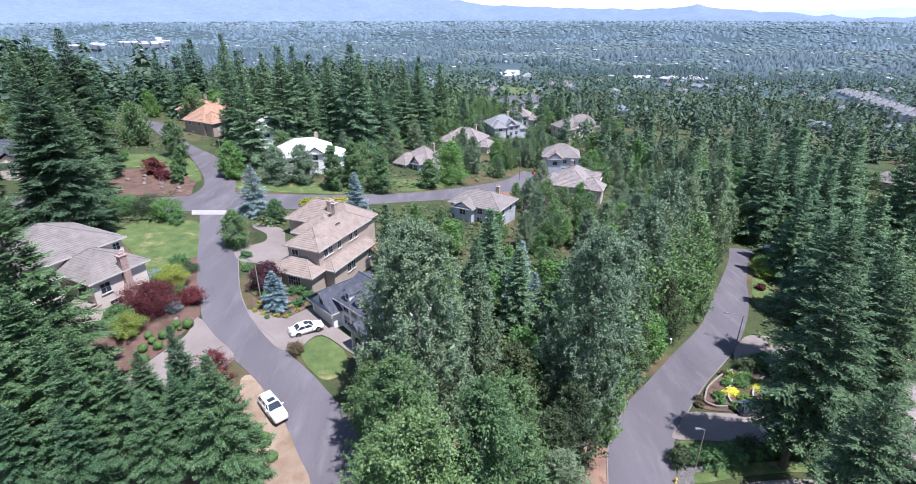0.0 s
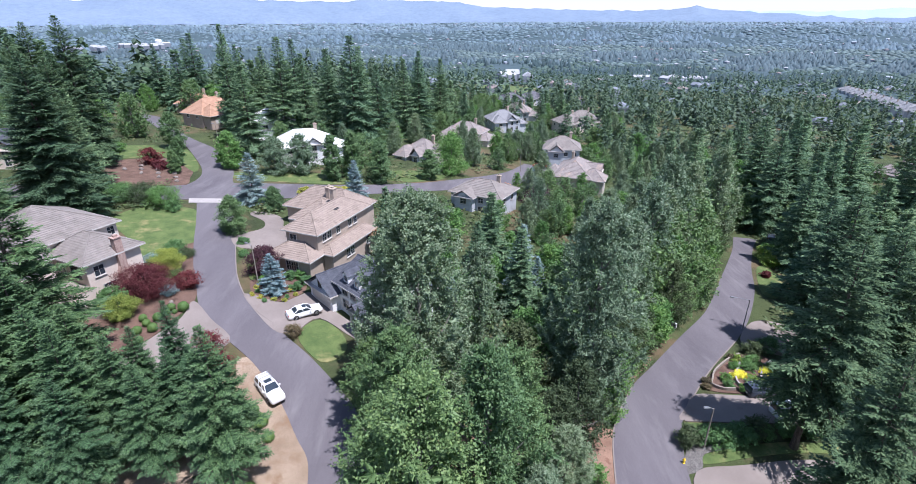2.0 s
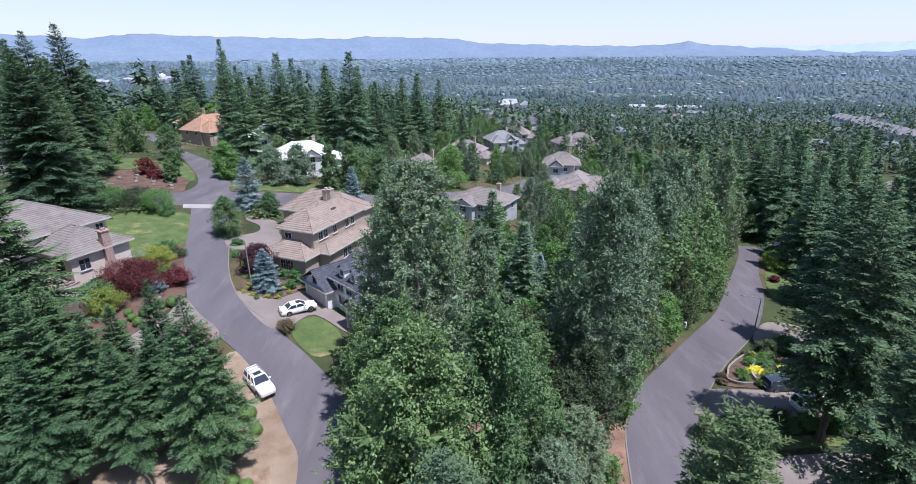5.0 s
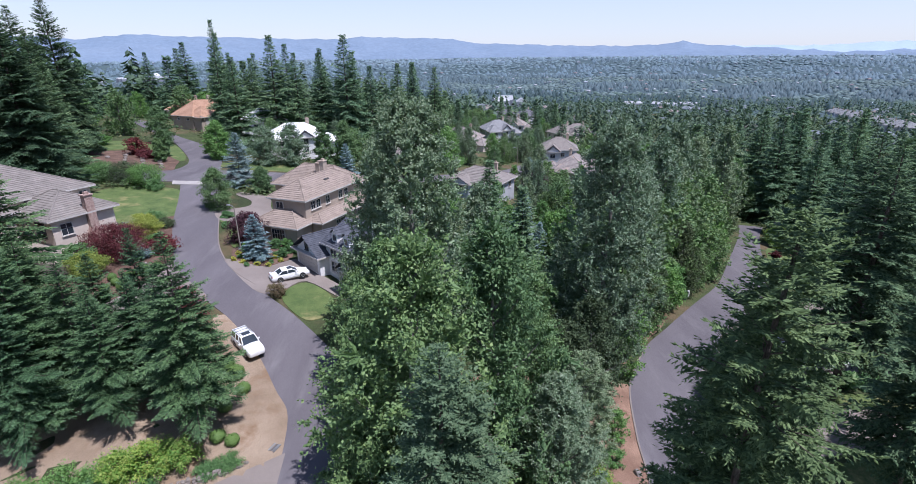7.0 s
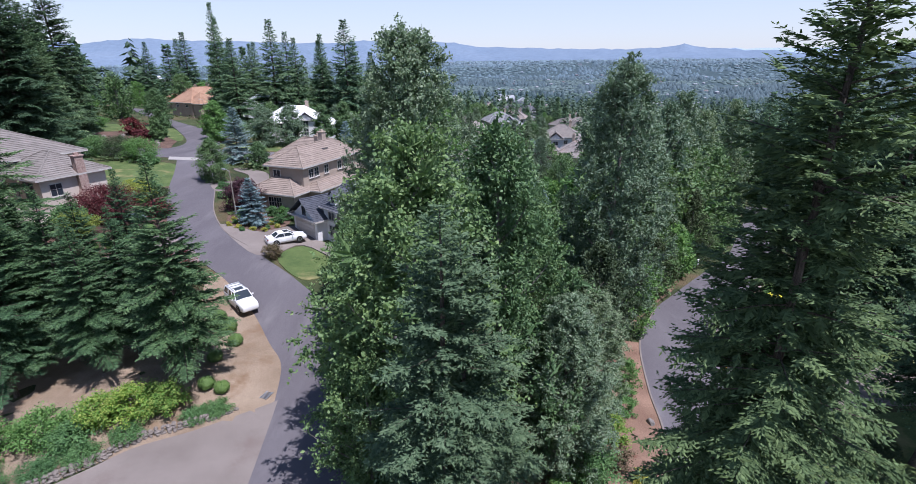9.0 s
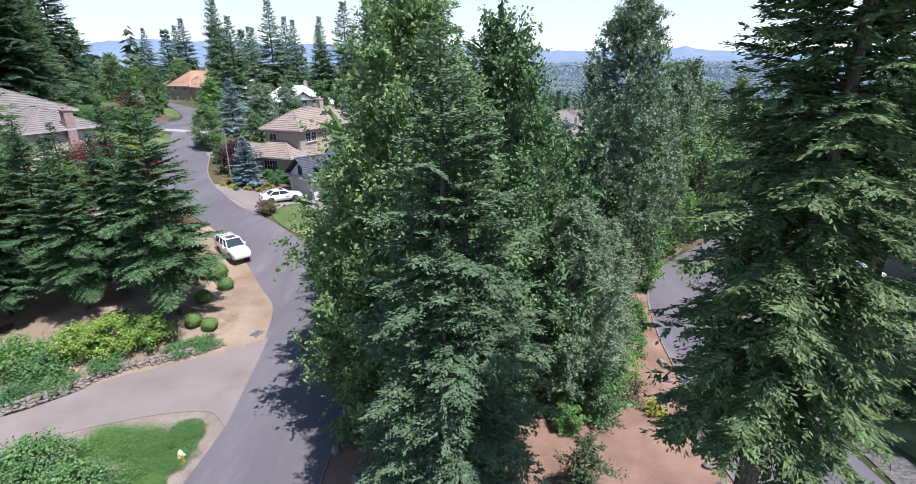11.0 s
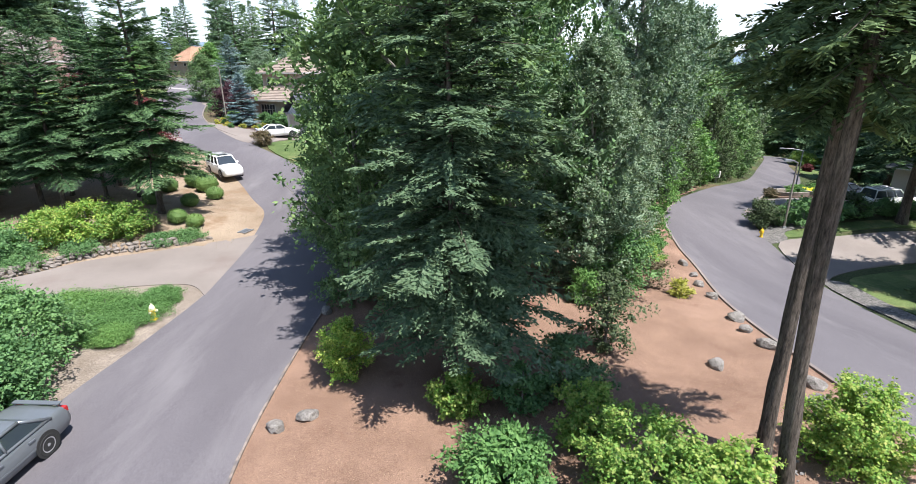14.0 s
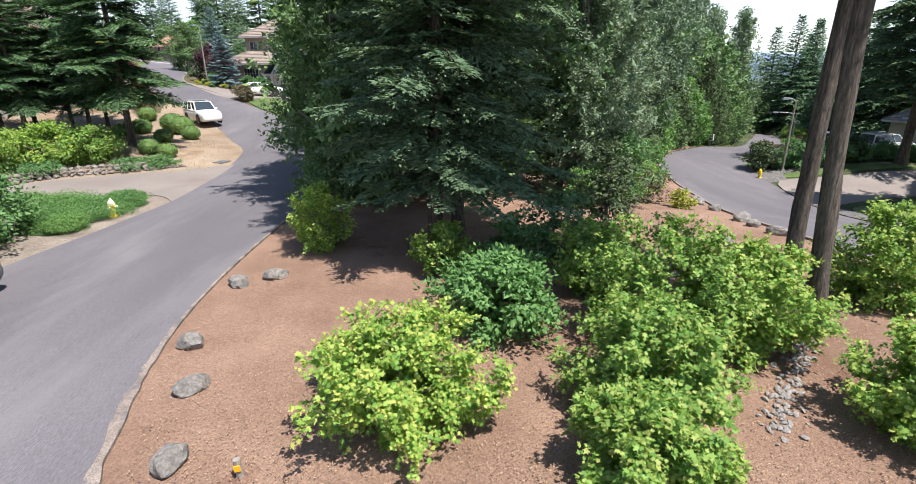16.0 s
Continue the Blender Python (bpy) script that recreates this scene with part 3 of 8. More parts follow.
area("corner_lawn", [(-63, 118), (-67, 128), (-78, 141), (-92, 136), (-98, 124), (-88, 119), (-76, 129)], 0.036, LAWN, "front lawn beside a paved court", "lawn")
area("lawn_white_roof", [(-52, 116), (-36, 119), (-28, 122.5), (-30, 128), (-44, 128), (-54, 121)], 0.036, LAWN, "lawn before the white-roofed house", "lawn")
area("lawn_far", [(-14, 131), (-4, 139.5), (-8, 146), (-20, 140), (-24, 132)], 0.036, LAWN, "small lawn beside the street", "lawn")
area("ground_cover_bank", [(-12.6, 19.2), (-12.4, 22.5), (-13.2, 25.6), (-16.8, 25.6), (-19.5, 24.7), (-23, 23), (-27, 20.8), (-26, 12), (-15, 6), (-13.0, 6), (-12.9, 15)], 0.024, GRAVEL, "gravel and litter under the bank's shrubs", "garden bed")
area("meadow_far", [(20, 480), (60, 470), (105, 500), (95, 560), (40, 570)], 1.5, LAWN, "open green field in the valley", "meadow", grid=15)

# ---- growing things ----
def unit(v):
    return v / np.maximum(np.linalg.norm(v, axis=-1, keepdims=True), 1e-9)


def kites(p, d, n, length, width):
    """Leaf-shaped quads: from p along d, broad across d x n."""
    d = unit(d)
    s = unit(np.cross(d, n))
    length, width = np.asarray(length)[:, None], np.asarray(width)[:, None]
    mid = p + d * length * 0.45 - np.cross(s, d) * length * 0.06
    v = np.stack([p, mid + s * width / 2, p + d * length, mid - s * width / 2], 1).reshape(-1, 3)
    return v, np.arange(len(v)).reshape(-1, 4)


STAR = [(0.0, 0.0), (0.25, -0.42), (0.3, -0.2), (0.62, -0.48), (0.58, -0.17), (1.0, 0.0), (0.58, 0.17), (0.62, 0.48), (0.3, 0.2), (0.25, 0.42)]


def stars(p, d, n, length):
    """Lobed maple leaves, ten corners each, as five quads round the stalk's line."""
    d = unit(d)
    s = unit(np.cross(d, n))
    k = np.array(STAR)
    v = p[:, None, :] + (d[:, None, :] * k[None, :, :1] + s[:, None, :] * k[None, :, 1:]) * np.asarray(length)[:, None, None]
    v = v.reshape(-1, 3)
    tri = np.array([[0, 1, 2], [0, 2, 4], [0, 4, 6], [0, 6, 8], [2, 3, 4], [4, 5, 6], [6, 7, 8], [0, 8, 9]])
    f = (np.arange(len(p))[:, None, None] * len(STAR) + tri[None]).reshape(-1, 3)
    return v, f


def tube(points, radii, sides=7):
    """A tapered tube along points."""
    p = np.asarray(points, float)
    t = unit(np.gradient(p, axis=0))
    a = unit(np.cross(t, np.where(np.abs(t[:, 2:]) > 0.9, [[1.0, 0, 0]], [[0, 0, 1.0]])))
    b = np.cross(t, a)
    w = np.linspace(0, 2 * math.pi, sides, endpoint=False)
    v = p[:, None] + np.asarray(radii)[:, None, None] * (a[:, None] * np.cos(w)[None, :, None] + b[:, None] * np.sin(w)[None, :, None])
    m = len(p)
    i, j = np.meshgrid(np.arange(m - 1), np.arange(sides), indexing="ij")
    k = (j + 1) % sides
    f = np.stack([i * sides + j, i * sides + k, (i + 1) * sides + k, (i + 1) * sides + j], -1).reshape(-1, 4)
    return v.reshape(-1, 3), f


def joined(chunks):
    off, vs, fs = 0, [], []
    for v, f in chunks:
        vs.append(v)
        fs.append(f + off)
        off += len(v)
    return np.concatenate(vs), np.concatenate(fs)


def fir_parts(h, r, c0, whorls, per, twig, seed, slim=0.3, droop=0.25, hang=0.1, power=0.85, sparse=0.0, limbs=True, clump=0.0, shag=0.5, body=1.0):
    """Trunk and boughs of a conifer, base at the origin: flat tiered boughs, side shoots, and narrow needle twigs; young tips apart."""
    g = np.random.default_rng(seed)
    zt = np.linspace(-0.4, h * 0.99, 16)
    tr = 0.012 * h * (1 - zt.clip(0) / h) ** 0.85 + 0.015
    tr[0] *= 1.5
    sway = lambda z: np.stack([0.004 * h * np.sin(z * 5 / h + seed), 0.004 * h * np.cos(z * 4 / h + seed), 0 * z], -1)
    trunk = [tube(sway(zt) + np.stack([0 * zt, 0 * zt, zt], -1), tr, 8)]
    nb = whorls * per
    ring = np.repeat(np.arange(whorls), per)
    u = 1 - (1 - ((ring + g.uniform(-.6, .6, nb)) / whorls).clip(0, 0.99)) ** 1.3
    az = ring * 2.4 + np.tile(np.arange(per), whorls) * 2 * math.pi / per + g.normal(0, 0.25, nb)
    lump = 1 + 0.12 * np.sin(az * 2 + seed + u * 5) + 0.1 * np.sin(az * 3 - u * 11 + seed)
    L = r * (0.93 * (1 - u) ** power + 0.07 * (1 - u ** 8)) * g.uniform(0.68, 1.18, nb) * lump
    L *= 1 - 0.45 * np.exp(-u * 14) * g.uniform(0, 1, nb)
    L = np.maximum(L, twig * 0.9)
    keep = g.uniform(0, 1, nb) > sparse
    u, L, az = u[keep], L[keep], az[keep]
    nb = len(L)
    z0 = h * (c0 + (1 - c0) * u)
    el = -0.14 + 0.85 * u ** 1.6 + g.normal(0, 0.09, nb)
    out = np.stack([np.cos(az), np.sin(az), 0 * az], -1)
    side = np.stack([-np.sin(az), np.cos(az), 0 * az], -1)
    up = np.array([0, 0, 1.0])
    dr = droop * (1.12 - u) * g.uniform(0.6, 1.4, nb)
    roll = g.normal(0, 0.22, nb)
    curl = g.normal(0, 0.1, nb)

    def along(b, q):
        p = sway(z0[b]) + out[b] * (L[b] * q)[:, None] + side[b] * (L[b] * curl[b] * q * q)[:, None]
        p[:, 2] += z0[b] + L[b] * (np.sin(el[b]) * q - dr[b] * q * q + 0.55 * dr[b] * q ** 4)
        return p
    if limbs:
        lq = np.linspace(0, 0.85, 4)
        for k in np.argsort(-L)[: int(nb * 0.55)][::2]:
            trunk.append(tube(along(np.full(4, k), lq), np.linspace(0.008 * L[k] + 0.008, 0.006, 4), 4))
    m = np.maximum(3, (L * 2.0 / (twig * 0.95)).astype(int))
    b = np.repeat(np.arange(nb), m)
    i = np.arange(len(b)) - np.repeat(np.cumsum(m) - m, m)
    q = 0.1 + 0.9 * ((i + g.uniform(0.1, 0.9, len(b))) / np.repeat(m, m))
    if clump:
        ok = np.sin(q * 9 + b * 1.7) + g.normal(0, 0.5, len(b)) > -1.1 + clump
        b, i, q = b[ok], i[ok], q[ok]
    sg = np.where(i % 2 == 0, 1.0, -1.0)[:, None]
    p, nx = along(b, q), along(b, np.minimum(q + 0.04, 1.06))
    tan = unit(nx - p)
    l2 = np.clip(L[b] * 0.46 * np.minimum(1, 2.6 * q) * (1.02 - q) ** 0.75, 0.4 * twig, 99) * g.uniform(0.7, 1.2, len(b))
    d2 = unit(tan * g.uniform(0.55, 0.9, (len(b), 1)) + sg * side[b] * 0.8 + sg * up * roll[b][:, None] + g.normal(0, 0.08, (len(b), 3)))
    m3 = np.maximum(2, (l2 / (twig * 0.36)).astype(int))
    c = np.repeat(np.arange(len(b)), m3)
    k = np.arange(len(c)) - np.repeat(np.cumsum(m3) - m3, m3)
    f = (k + g.uniform(0.2, 0.9, len(c))) / m3[c]
    last = (k == m3[c] - 1)[:, None]
    root = p[c] + d2[c] * (l2[c] * f)[:, None]
    root[:, 2] -= hang * 1.4 * l2[c] * f * f
    across = unit(np.cross(up, d2[c]))
    d3 = np.where(last, d2[c], d2[c] * 0.75 + across * (np.where(k % 2 == 0, 1.0, -1.0) * g.uniform(0.4, 0.9, len(c)))[:, None])
    d3[:, 2] += g.normal(0, 0.12, len(c)) - hang * (0.3 + f) * g.uniform(0.2, 1.5, len(c))
    ln = twig * (1.2 - 0.35 * f) * g.uniform(0.7, 1.3, len(c))
    nn = up + g.normal(0, shag, (len(c), 3))
    t = 24
    a = g.uniform(0, 6.28, t)
    zz = h * g.uniform(0.95, 1.0, t)
    top = (sway(zz) + np.stack([0 * zz, 0 * zz, zz], -1), np.stack([np.cos(a), np.sin(a), g.uniform(0.5, 2.0, t)], -1), g.normal(0, 1, (t, 3)), twig * 0.8 * g.uniform(0.5, 1, t))
    d4 = d2.copy()
    d4[:, 2] -= hang * 0.9
    plate = kites(p - [0, 0, 0.04 * twig], d4, up + g.normal(0, 0.4 * shag, (len(b), 3)), np.minimum(l2 * 0.95, twig * 3.2), np.minimum(l2 * 0.5, twig * body) * g.uniform(0.8, 1.2, len(b)))
    v, fc = joined([kites(root, d3, nn, ln, ln * slim * g.uniform(0.8, 1.25, len(c))), kites(*top, top[3] * slim), plate])
    young = np.concatenate([(q[c] + 0.35 * f + g.normal(0, 0.12, len(c))) > 1.02, np.ones(t, bool), np.zeros(len(b), bool)])
    return joined(trunk), (v, fc, young.astype(np.int32))


def limb_parts(h, r, c0, limbs, subs, per, leaf, seed, form="oval", rise=0.9, ragged=0.16, star=False, bush=1.0, level=0.7):
    """Trunk, ascending limbs and leafy side branches of a broad-leaved tree, base at the origin."""
    g = np.random.default_rng(seed)
    v = ((np.arange(limbs) + g.uniform(0, 1, limbs)) / limbs).clip(0.02, 0.99)
    az = np.arange(limbs) * 2.399 + g.normal(0, 0.3, limbs)
    if form == "poplar":
        prof = np.sin(math.pi * np.clip(v * 0.88 + 0.1, 0, 1) ** 0.8) ** 0.7
    elif form == "round":
        prof = np.sqrt(np.clip(1 - (1.9 * v - 0.92) ** 2, 0.03, 1))
    else:
        prof = np.sin(math.pi * np.clip(v * 0.92 + 0.06, 0, 1) ** 0.72) ** 0.75
    rad = r * prof * (1 + g.normal(0, ragged, limbs) + ragged * 0.8 * np.sin(az * 2 + seed + v * 7)) * np.where(np.arange(limbs) % 4 == 3, 0.5, 0.92)
    rad = np.clip(rad, 0.05 * r, 1.02 * r * prof + 0.03 * r)
    e = np.stack([np.cos(az) * rad, np.sin(az) * rad, h * (c0 + (1 - c0) * v) * (1 + g.normal(0, 0.015, limbs))], -1)
    st = np.stack([0 * v, 0 * v, np.maximum(0.05 * h, e[:, 2] - rise * rad - 0.04 * h)], -1)
    at = lambda b, q: st[b] + (e[b] - st[b]) * q[:, None] + np.stack([np.cos(az[b]), np.sin(az[b]), 0 * q], -1) * (rad[b] * 0.14 * np.sin(math.pi * q))[:, None]
    zt = np.linspace(-0.3, h * 0.94, 10)
    tr = 0.012 * h * (1 - zt.clip(0) / h) ** 0.8 + 0.012
    trunk = [tube(np.stack([0.008 * h * np.sin(zt + seed), 0.008 * h * np.cos(zt * 0.7 + seed), zt], -1), tr, 7)]
    for k in range(0, limbs, max(1, limbs // 26)):
        trunk.append(tube(at(np.full(5, k), np.linspace(0, 1, 5)), np.linspace(0.005 * h + 0.004, 0.004, 5), 5))
    b = np.repeat(np.arange(limbs), subs)
    q = g.uniform(0.12, 1.03, len(b)) ** 0.75
    root = at(b, q)
    ax = unit(e - st)[b]
    d = unit(ax * 0.55 + unit(g.normal(0, 1, (len(b), 3))) * 0.9 + [0, 0, 0.22])
    ll = r * g.uniform(0.12, 0.3, len(b)) * (1.15 - 0.5 * q) * bush
    n = len(b) * per
    c = np.repeat(np.arange(len(b)), per)
    f = g.uniform(0.05, 1.05, n)
    p = root[c] + d[c] * (ll[c] * f)[:, None] + g.normal(0, 1, (n, 3)) * np.minimum(leaf * 0.75, 0.07 * r) * (1.2 - 0.6 * f)[:, None]
    p[:, 2] = np.maximum(p[:, 2] - 0.25 * ll[c] * f * f, 0.02 * h)
    face = unit(g.normal(0, 1, (n, 3))) + [0, 0, level] + 0.5 * np.stack([np.cos(az[b[c]]), np.sin(az[b[c]]), 0 * f], -1)
    way = d[c] * 0.5 + unit(g.normal(0, 1, (n, 3))) * 0.8 - [0, 0, 0.25]
    ln = leaf * g.uniform(0.65, 1.3, n)
    young = ((f + 0.8 * q[c] + g.normal(0, 0.2, n)) > 1.5).astype(np.int32)
    if star:
        vv, ff = stars(p, way, face, ln)
        return joined(trunk), (vv, ff, np.repeat(young, len(ff) // n))
    m = len(b)
    core = kites(root - d * (ll * 0.15)[:, None], d, unit(g.normal(0, 1, (m, 3))) + [0, 0, 0.6], ll * 0.8, np.minimum(ll * 0.3, leaf * 1.5))
    vv, ff = joined([kites(p, way, face, ln, ln * g.uniform(0.5, 0.78, n)), core])
    return joined(trunk), (vv, ff, np.concatenate([young, np.zeros(m, np.int32)]))


def leaf_parts(h, r, c0, clumps, per, leaf, seed, form="oval", star=False, limbs=14, ragged=0.22):
    """Trunk, limbs and leaves of a broad-leaved tree, base at the origin."""
    g = np.random.default_rng(seed)
    v = g.uniform(0.02, 1, clumps)
    if form == "poplar":
        prof = np.sin(math.pi * np.clip(v * 0.9 + 0.08, 0, 1) ** 0.8) ** 0.65
    elif form == "round":
        prof = np.sqrt(np.clip(1 - (2 * v - 1) ** 2, 0.02, 1))
    else:
        prof = np.sin(math.pi * np.clip(v * 0.93 + 0.05, 0, 1) ** 0.72) ** 0.75
    az = g.uniform(0, 2 * math.pi, clumps)
    wob = 1 + ragged * np.sin(az * 3 + seed + v * 9) + ragged * 0.7 * np.sin(az * 5 - v * 17 + seed * 2) + g.normal(0, ragged * 0.5, clumps)
    rad = r * prof * wob * np.where(g.uniform(0, 1, clumps) < 0.7, g.uniform(0.78, 1.0, clumps), g.uniform(0.25, 0.78, clumps))
    c = np.stack([np.cos(az) * rad, np.sin(az) * rad, h * (c0 + (1 - c0) * v)], -1)
    zt = np.linspace(-0.3, h * 0.92, 10)
    tr = 0.014 * h * (1 - zt.clip(0) / h) ** 0.8 + 0.015
    trunk = [tube(np.stack([0.01 * h * np.sin(zt + seed), 0.01 * h * np.cos(zt * 0.7 + seed), zt], -1), tr, 7)]
    for k in range(min(limbs, clumps)):
        e = c[k]
        st = np.array([0, 0, max(0.08 * h, e[2] - 0.9 * np.hypot(e[0], e[1]) - 0.05 * h)])
        t = np.linspace(0, 1, 5)[:, None]
        trunk.append(tube(st + (e - st) * t + np.array([0, 0, -0.08]) * np.sin(t * math.pi) * r, np.linspace(0.006 * h, 0.006, 5), 5))
    n = clumps * per
    cc = np.repeat(c, per, 0)
    size = r * (0.115 if clumps > 250 else 0.15) * np.repeat(g.uniform(0.6, 1.35, clumps), per)
    ball = g.normal(0, 1, (n, 3))
    ball *= np.minimum(1, 1.55 / np.maximum(np.linalg.norm(ball, axis=1), 1e-6))[:, None]
    p = cc + ball * size[:, None] * np.array([1, 1, 0.7])
    p[:, 2] = np.maximum(p[:, 2], 0.03 * h)
    outw = unit(p - np.array([0, 0, h * (c0 + 0.3 * (1 - c0))]))
    d = outw * 0.6 + g.normal(0, 0.6, (n, 3)) - [0, 0, 0.25]
    nn = unit(ball + 1e-6) * 0.75 + outw * 0.4 + [0, 0, 0.6] + g.normal(0, 0.3, (n, 3))
    m = clumps * 12
    ca, cv = g.uniform(0, 2 * math.pi, m), g.integers(0, clumps, m)
    cp = c[cv] * np.array([0.74, 0.74, 1]) + g.normal(0, 0.08 * r, (m, 3))
    core = kites(cp, np.stack([np.cos(ca), np.sin(ca), -0.3 + 0 * ca], -1), g.normal(0, 0.6, (m, 3)) + [0, 0, 0.7], leaf * g.uniform(1.4, 2.2, m), leaf * g.uniform(0.8, 1.3, m))
    if star:
        nn = outw * 0.4 + [0, 0, 1.2] + g.normal(0, 0.35, (n, 3))
        return joined(trunk), stars(p, d, nn, leaf * g.uniform(0.7, 1.3, n))
    return joined(trunk), joined([kites(p, d, nn, leaf * g.uniform(0.7, 1.35, n), leaf * g.uniform(0.5, 0.8, n)), core])


def plant(name, trunk, crown, m, bark, leaf, label, category, group=""):
    ob = empty(name, m, label, category, group)
    t = new("trunk", mesh_of("trunk", *trunk, bark, smooth=True))
    t.parent = ob
    c = new("crown", mesh_of("crown", *crown[:2], leaf, crown[2] if len(crown) > 2 else None))
    c.parent = ob
    return ob


KINDS = {}


def kind_of_tree(key, makers, h0, bark, leaf, name, label, category, group):
    KINDS[key] = dict(makers=makers, h0=h0, bark=bark, leaf=leaf, name=name, label=label, category=category, group=group, made={}, turn=0)


def grow(key, x, y, h, wide=1.0, turn=None, var=None, sink=0.1, label=""):
    """One tree of a kind, its base on the land, h metres high."""
    k = KINDS[key]
    k["turn"] += 1
    i = (k["turn"] if var is None else var) % len(k["makers"])
    a = (k["turn"] * 137.5 if turn is None else turn)
    s = h / k["h0"]
    m = Matrix.Translation((x, y, ground_z(x, y) - sink)) @ Matrix.Rotation(radians(a), 4, "Z") @ Matrix.Diagonal((s * wide, s * wide, s, 1))
    if i not in k["made"]:
        trunk, crown = k["makers"][i]()
        ob = plant(k["name"], trunk, crown, m, k["bark"], k["leaf"], label or k["label"], k["category"], k["group"])
        k["made"][i] = ob
    else:
        src = k["made"][i]
        ob = copy_thing(src, Matrix.Identity(4))
        ob.matrix_basis = m
    if label:
        ob["label"] = label
    return ob


def firs(h, r, c0, whorls, per, twig, seeds, **kw):
    return [(lambda s=s: fir_parts(h, r, c0, whorls, per, twig, s, **kw)) for s in seeds]


def leaves(h, r, c0, limbs, subs, per, leaf, seeds, **kw):
    return [(lambda s=s: limb_parts(h, r, c0, limbs, subs, per, leaf, s, **kw)) for s in seeds]


kind_of_tree("fir_near", firs(19, 5.0, 0.2, 36, 7, 0.26, (1, 2, 3, 4), droop=0.2, power=0.95, slim=0.38, hang=0.14, shag=0.4), 19, BARK, (NEEDLE_BLUE, TIP_BLUE), "fir_tree", "dense blue-green fir tree with drooping boughs", "tree", "firs on the dry bank")
kind_of_tree("fir_mid", firs(28, 7.2, 0.05, 40, 7, 0.56, (11, 12, 13, 14), power=0.95, slim=0.4, hang=0.24, shag=0.55), 28, BARK, (NEEDLE, TIP), "fir_tree", "tall dark green Douglas fir tree", "tree", "tall firs")
kind_of_tree("fir_high", firs(27, 6.0, 0.25, 38, 7, 0.36, (15, 16, 17), droop=0.32, sparse=0.05, hang=0.26, slim=0.38, clump=0.2, power=0.75, shag=0.55), 27, BARK, (NEEDLE_DEEP, TIP_BLUE), "fir_tree", "tall Douglas fir with a bare lower trunk", "tree", "tall firs east of the lane")
kind_of_tree("fir_west", firs(27, 6.6, 0.08, 44, 8, 0.32, (18, 19, 20), droop=0.28, hang=0.26, slim=0.4, power=0.8, shag=0.55), 27, BARK, (NEEDLE_DEEP, TIP_BLUE), "fir_tree", "tall blue-green fir with dense drooping boughs", "tree", "tall firs by the western houses")
kind_of_tree("fir_far", firs(26, 7.0, 0.04, 32, 6, 0.9, (21, 22, 23, 24), limbs=False, power=1.0, slim=0.46, hang=0.24, shag=0.65), 26, BARK, (NEEDLE, TIP), "fir_tree", "dark green fir tree in the woods", "tree", "firs in the woods")
kind_of_tree("poplar", leaves(24, 5.0, 0.06, 130, 14, 40, 0.2, (31, 32, 33), form="poplar", rise=1.3, bush=1.5), 24, BARK_GREY, (LEAF_POPLAR, LEAF_POPLAR_TIP), "poplar_tree", "tall silvery-green poplar tree with fluttering leaves", "tree", "poplars between the roads")
kind_of_tree("broad_near", leaves(19, 5.0, 0.04, 100, 14, 26, 0.2, (41, 42, 43), rise=0.9, bush=1.55), 19, BARK_GREY, (LEAF_MID, LEAF_MID_TIP), "maple_tree", "leafy green maple tree in full leaf", "tree", "broad-leaved trees of the island")
kind_of_tree("broad_mid", leaves(12, 4.0, 0.05, 46, 9, 9, 0.44, (51, 52, 53, 54), form="round", bush=1.5), 12, BARK_GREY, (LEAF_MID, LEAF_MID_TIP), "shade_tree", "round-crowned green garden shade tree", "tree", "garden and woodland shade trees")
kind_of_tree("broad_bright", leaves(12, 3.8, 0.05, 46, 9, 9, 0.44, (55, 56, 57), form="oval", bush=1.5), 12, BARK_GREY, (LEAF_BRIGHT, LEAF_BRIGHT), "alder_tree", "young tree with fresh bright-green leaves", "tree", "bright green trees")
kind_of_tree("poplar_mid", leaves(22, 4.6, 0.05, 96, 10, 17, 0.36, (34, 35, 36), form="poplar", rise=1.3, bush=1.5), 22, BARK_GREY, (LEAF_POPLAR, LEAF_POPLAR_TIP), "poplar_tree", "tall grey-green poplar tree along the lane", "tree", "poplars along the lane")
kind_of_tree("olive", leaves(11, 3.6, 0.02, 76, 10, 16, 0.22, (61, 62), bush=1.4), 11, BARK_GREY, (LEAF_OLIVE, LEAF_OLIVE), "cherry_tree", "small dull olive-green tree", "tree", "olive-green trees by the lane")
kind_of_tree("spruce", firs(9, 3.0, 0.03, 28, 8, 0.28, (71, 72), droop=0.1, slim=0.36), 9, BARK, (NEEDLE_SPRUCE, NEEDLE_SPRUCE), "blue_spruce", "silvery blue spruce tree with tiered boughs", "tree", "blue spruces")
kind_of_tree("cone", firs(14, 4.3, 0.03, 32, 8, 0.42, (81, 82), droop=0.2, slim=0.38, shag=0.6), 14, BARK, (NEEDLE, TIP), "fir_tree", "broad cone-shaped dark green fir tree", "tree", "cone-shaped firs")


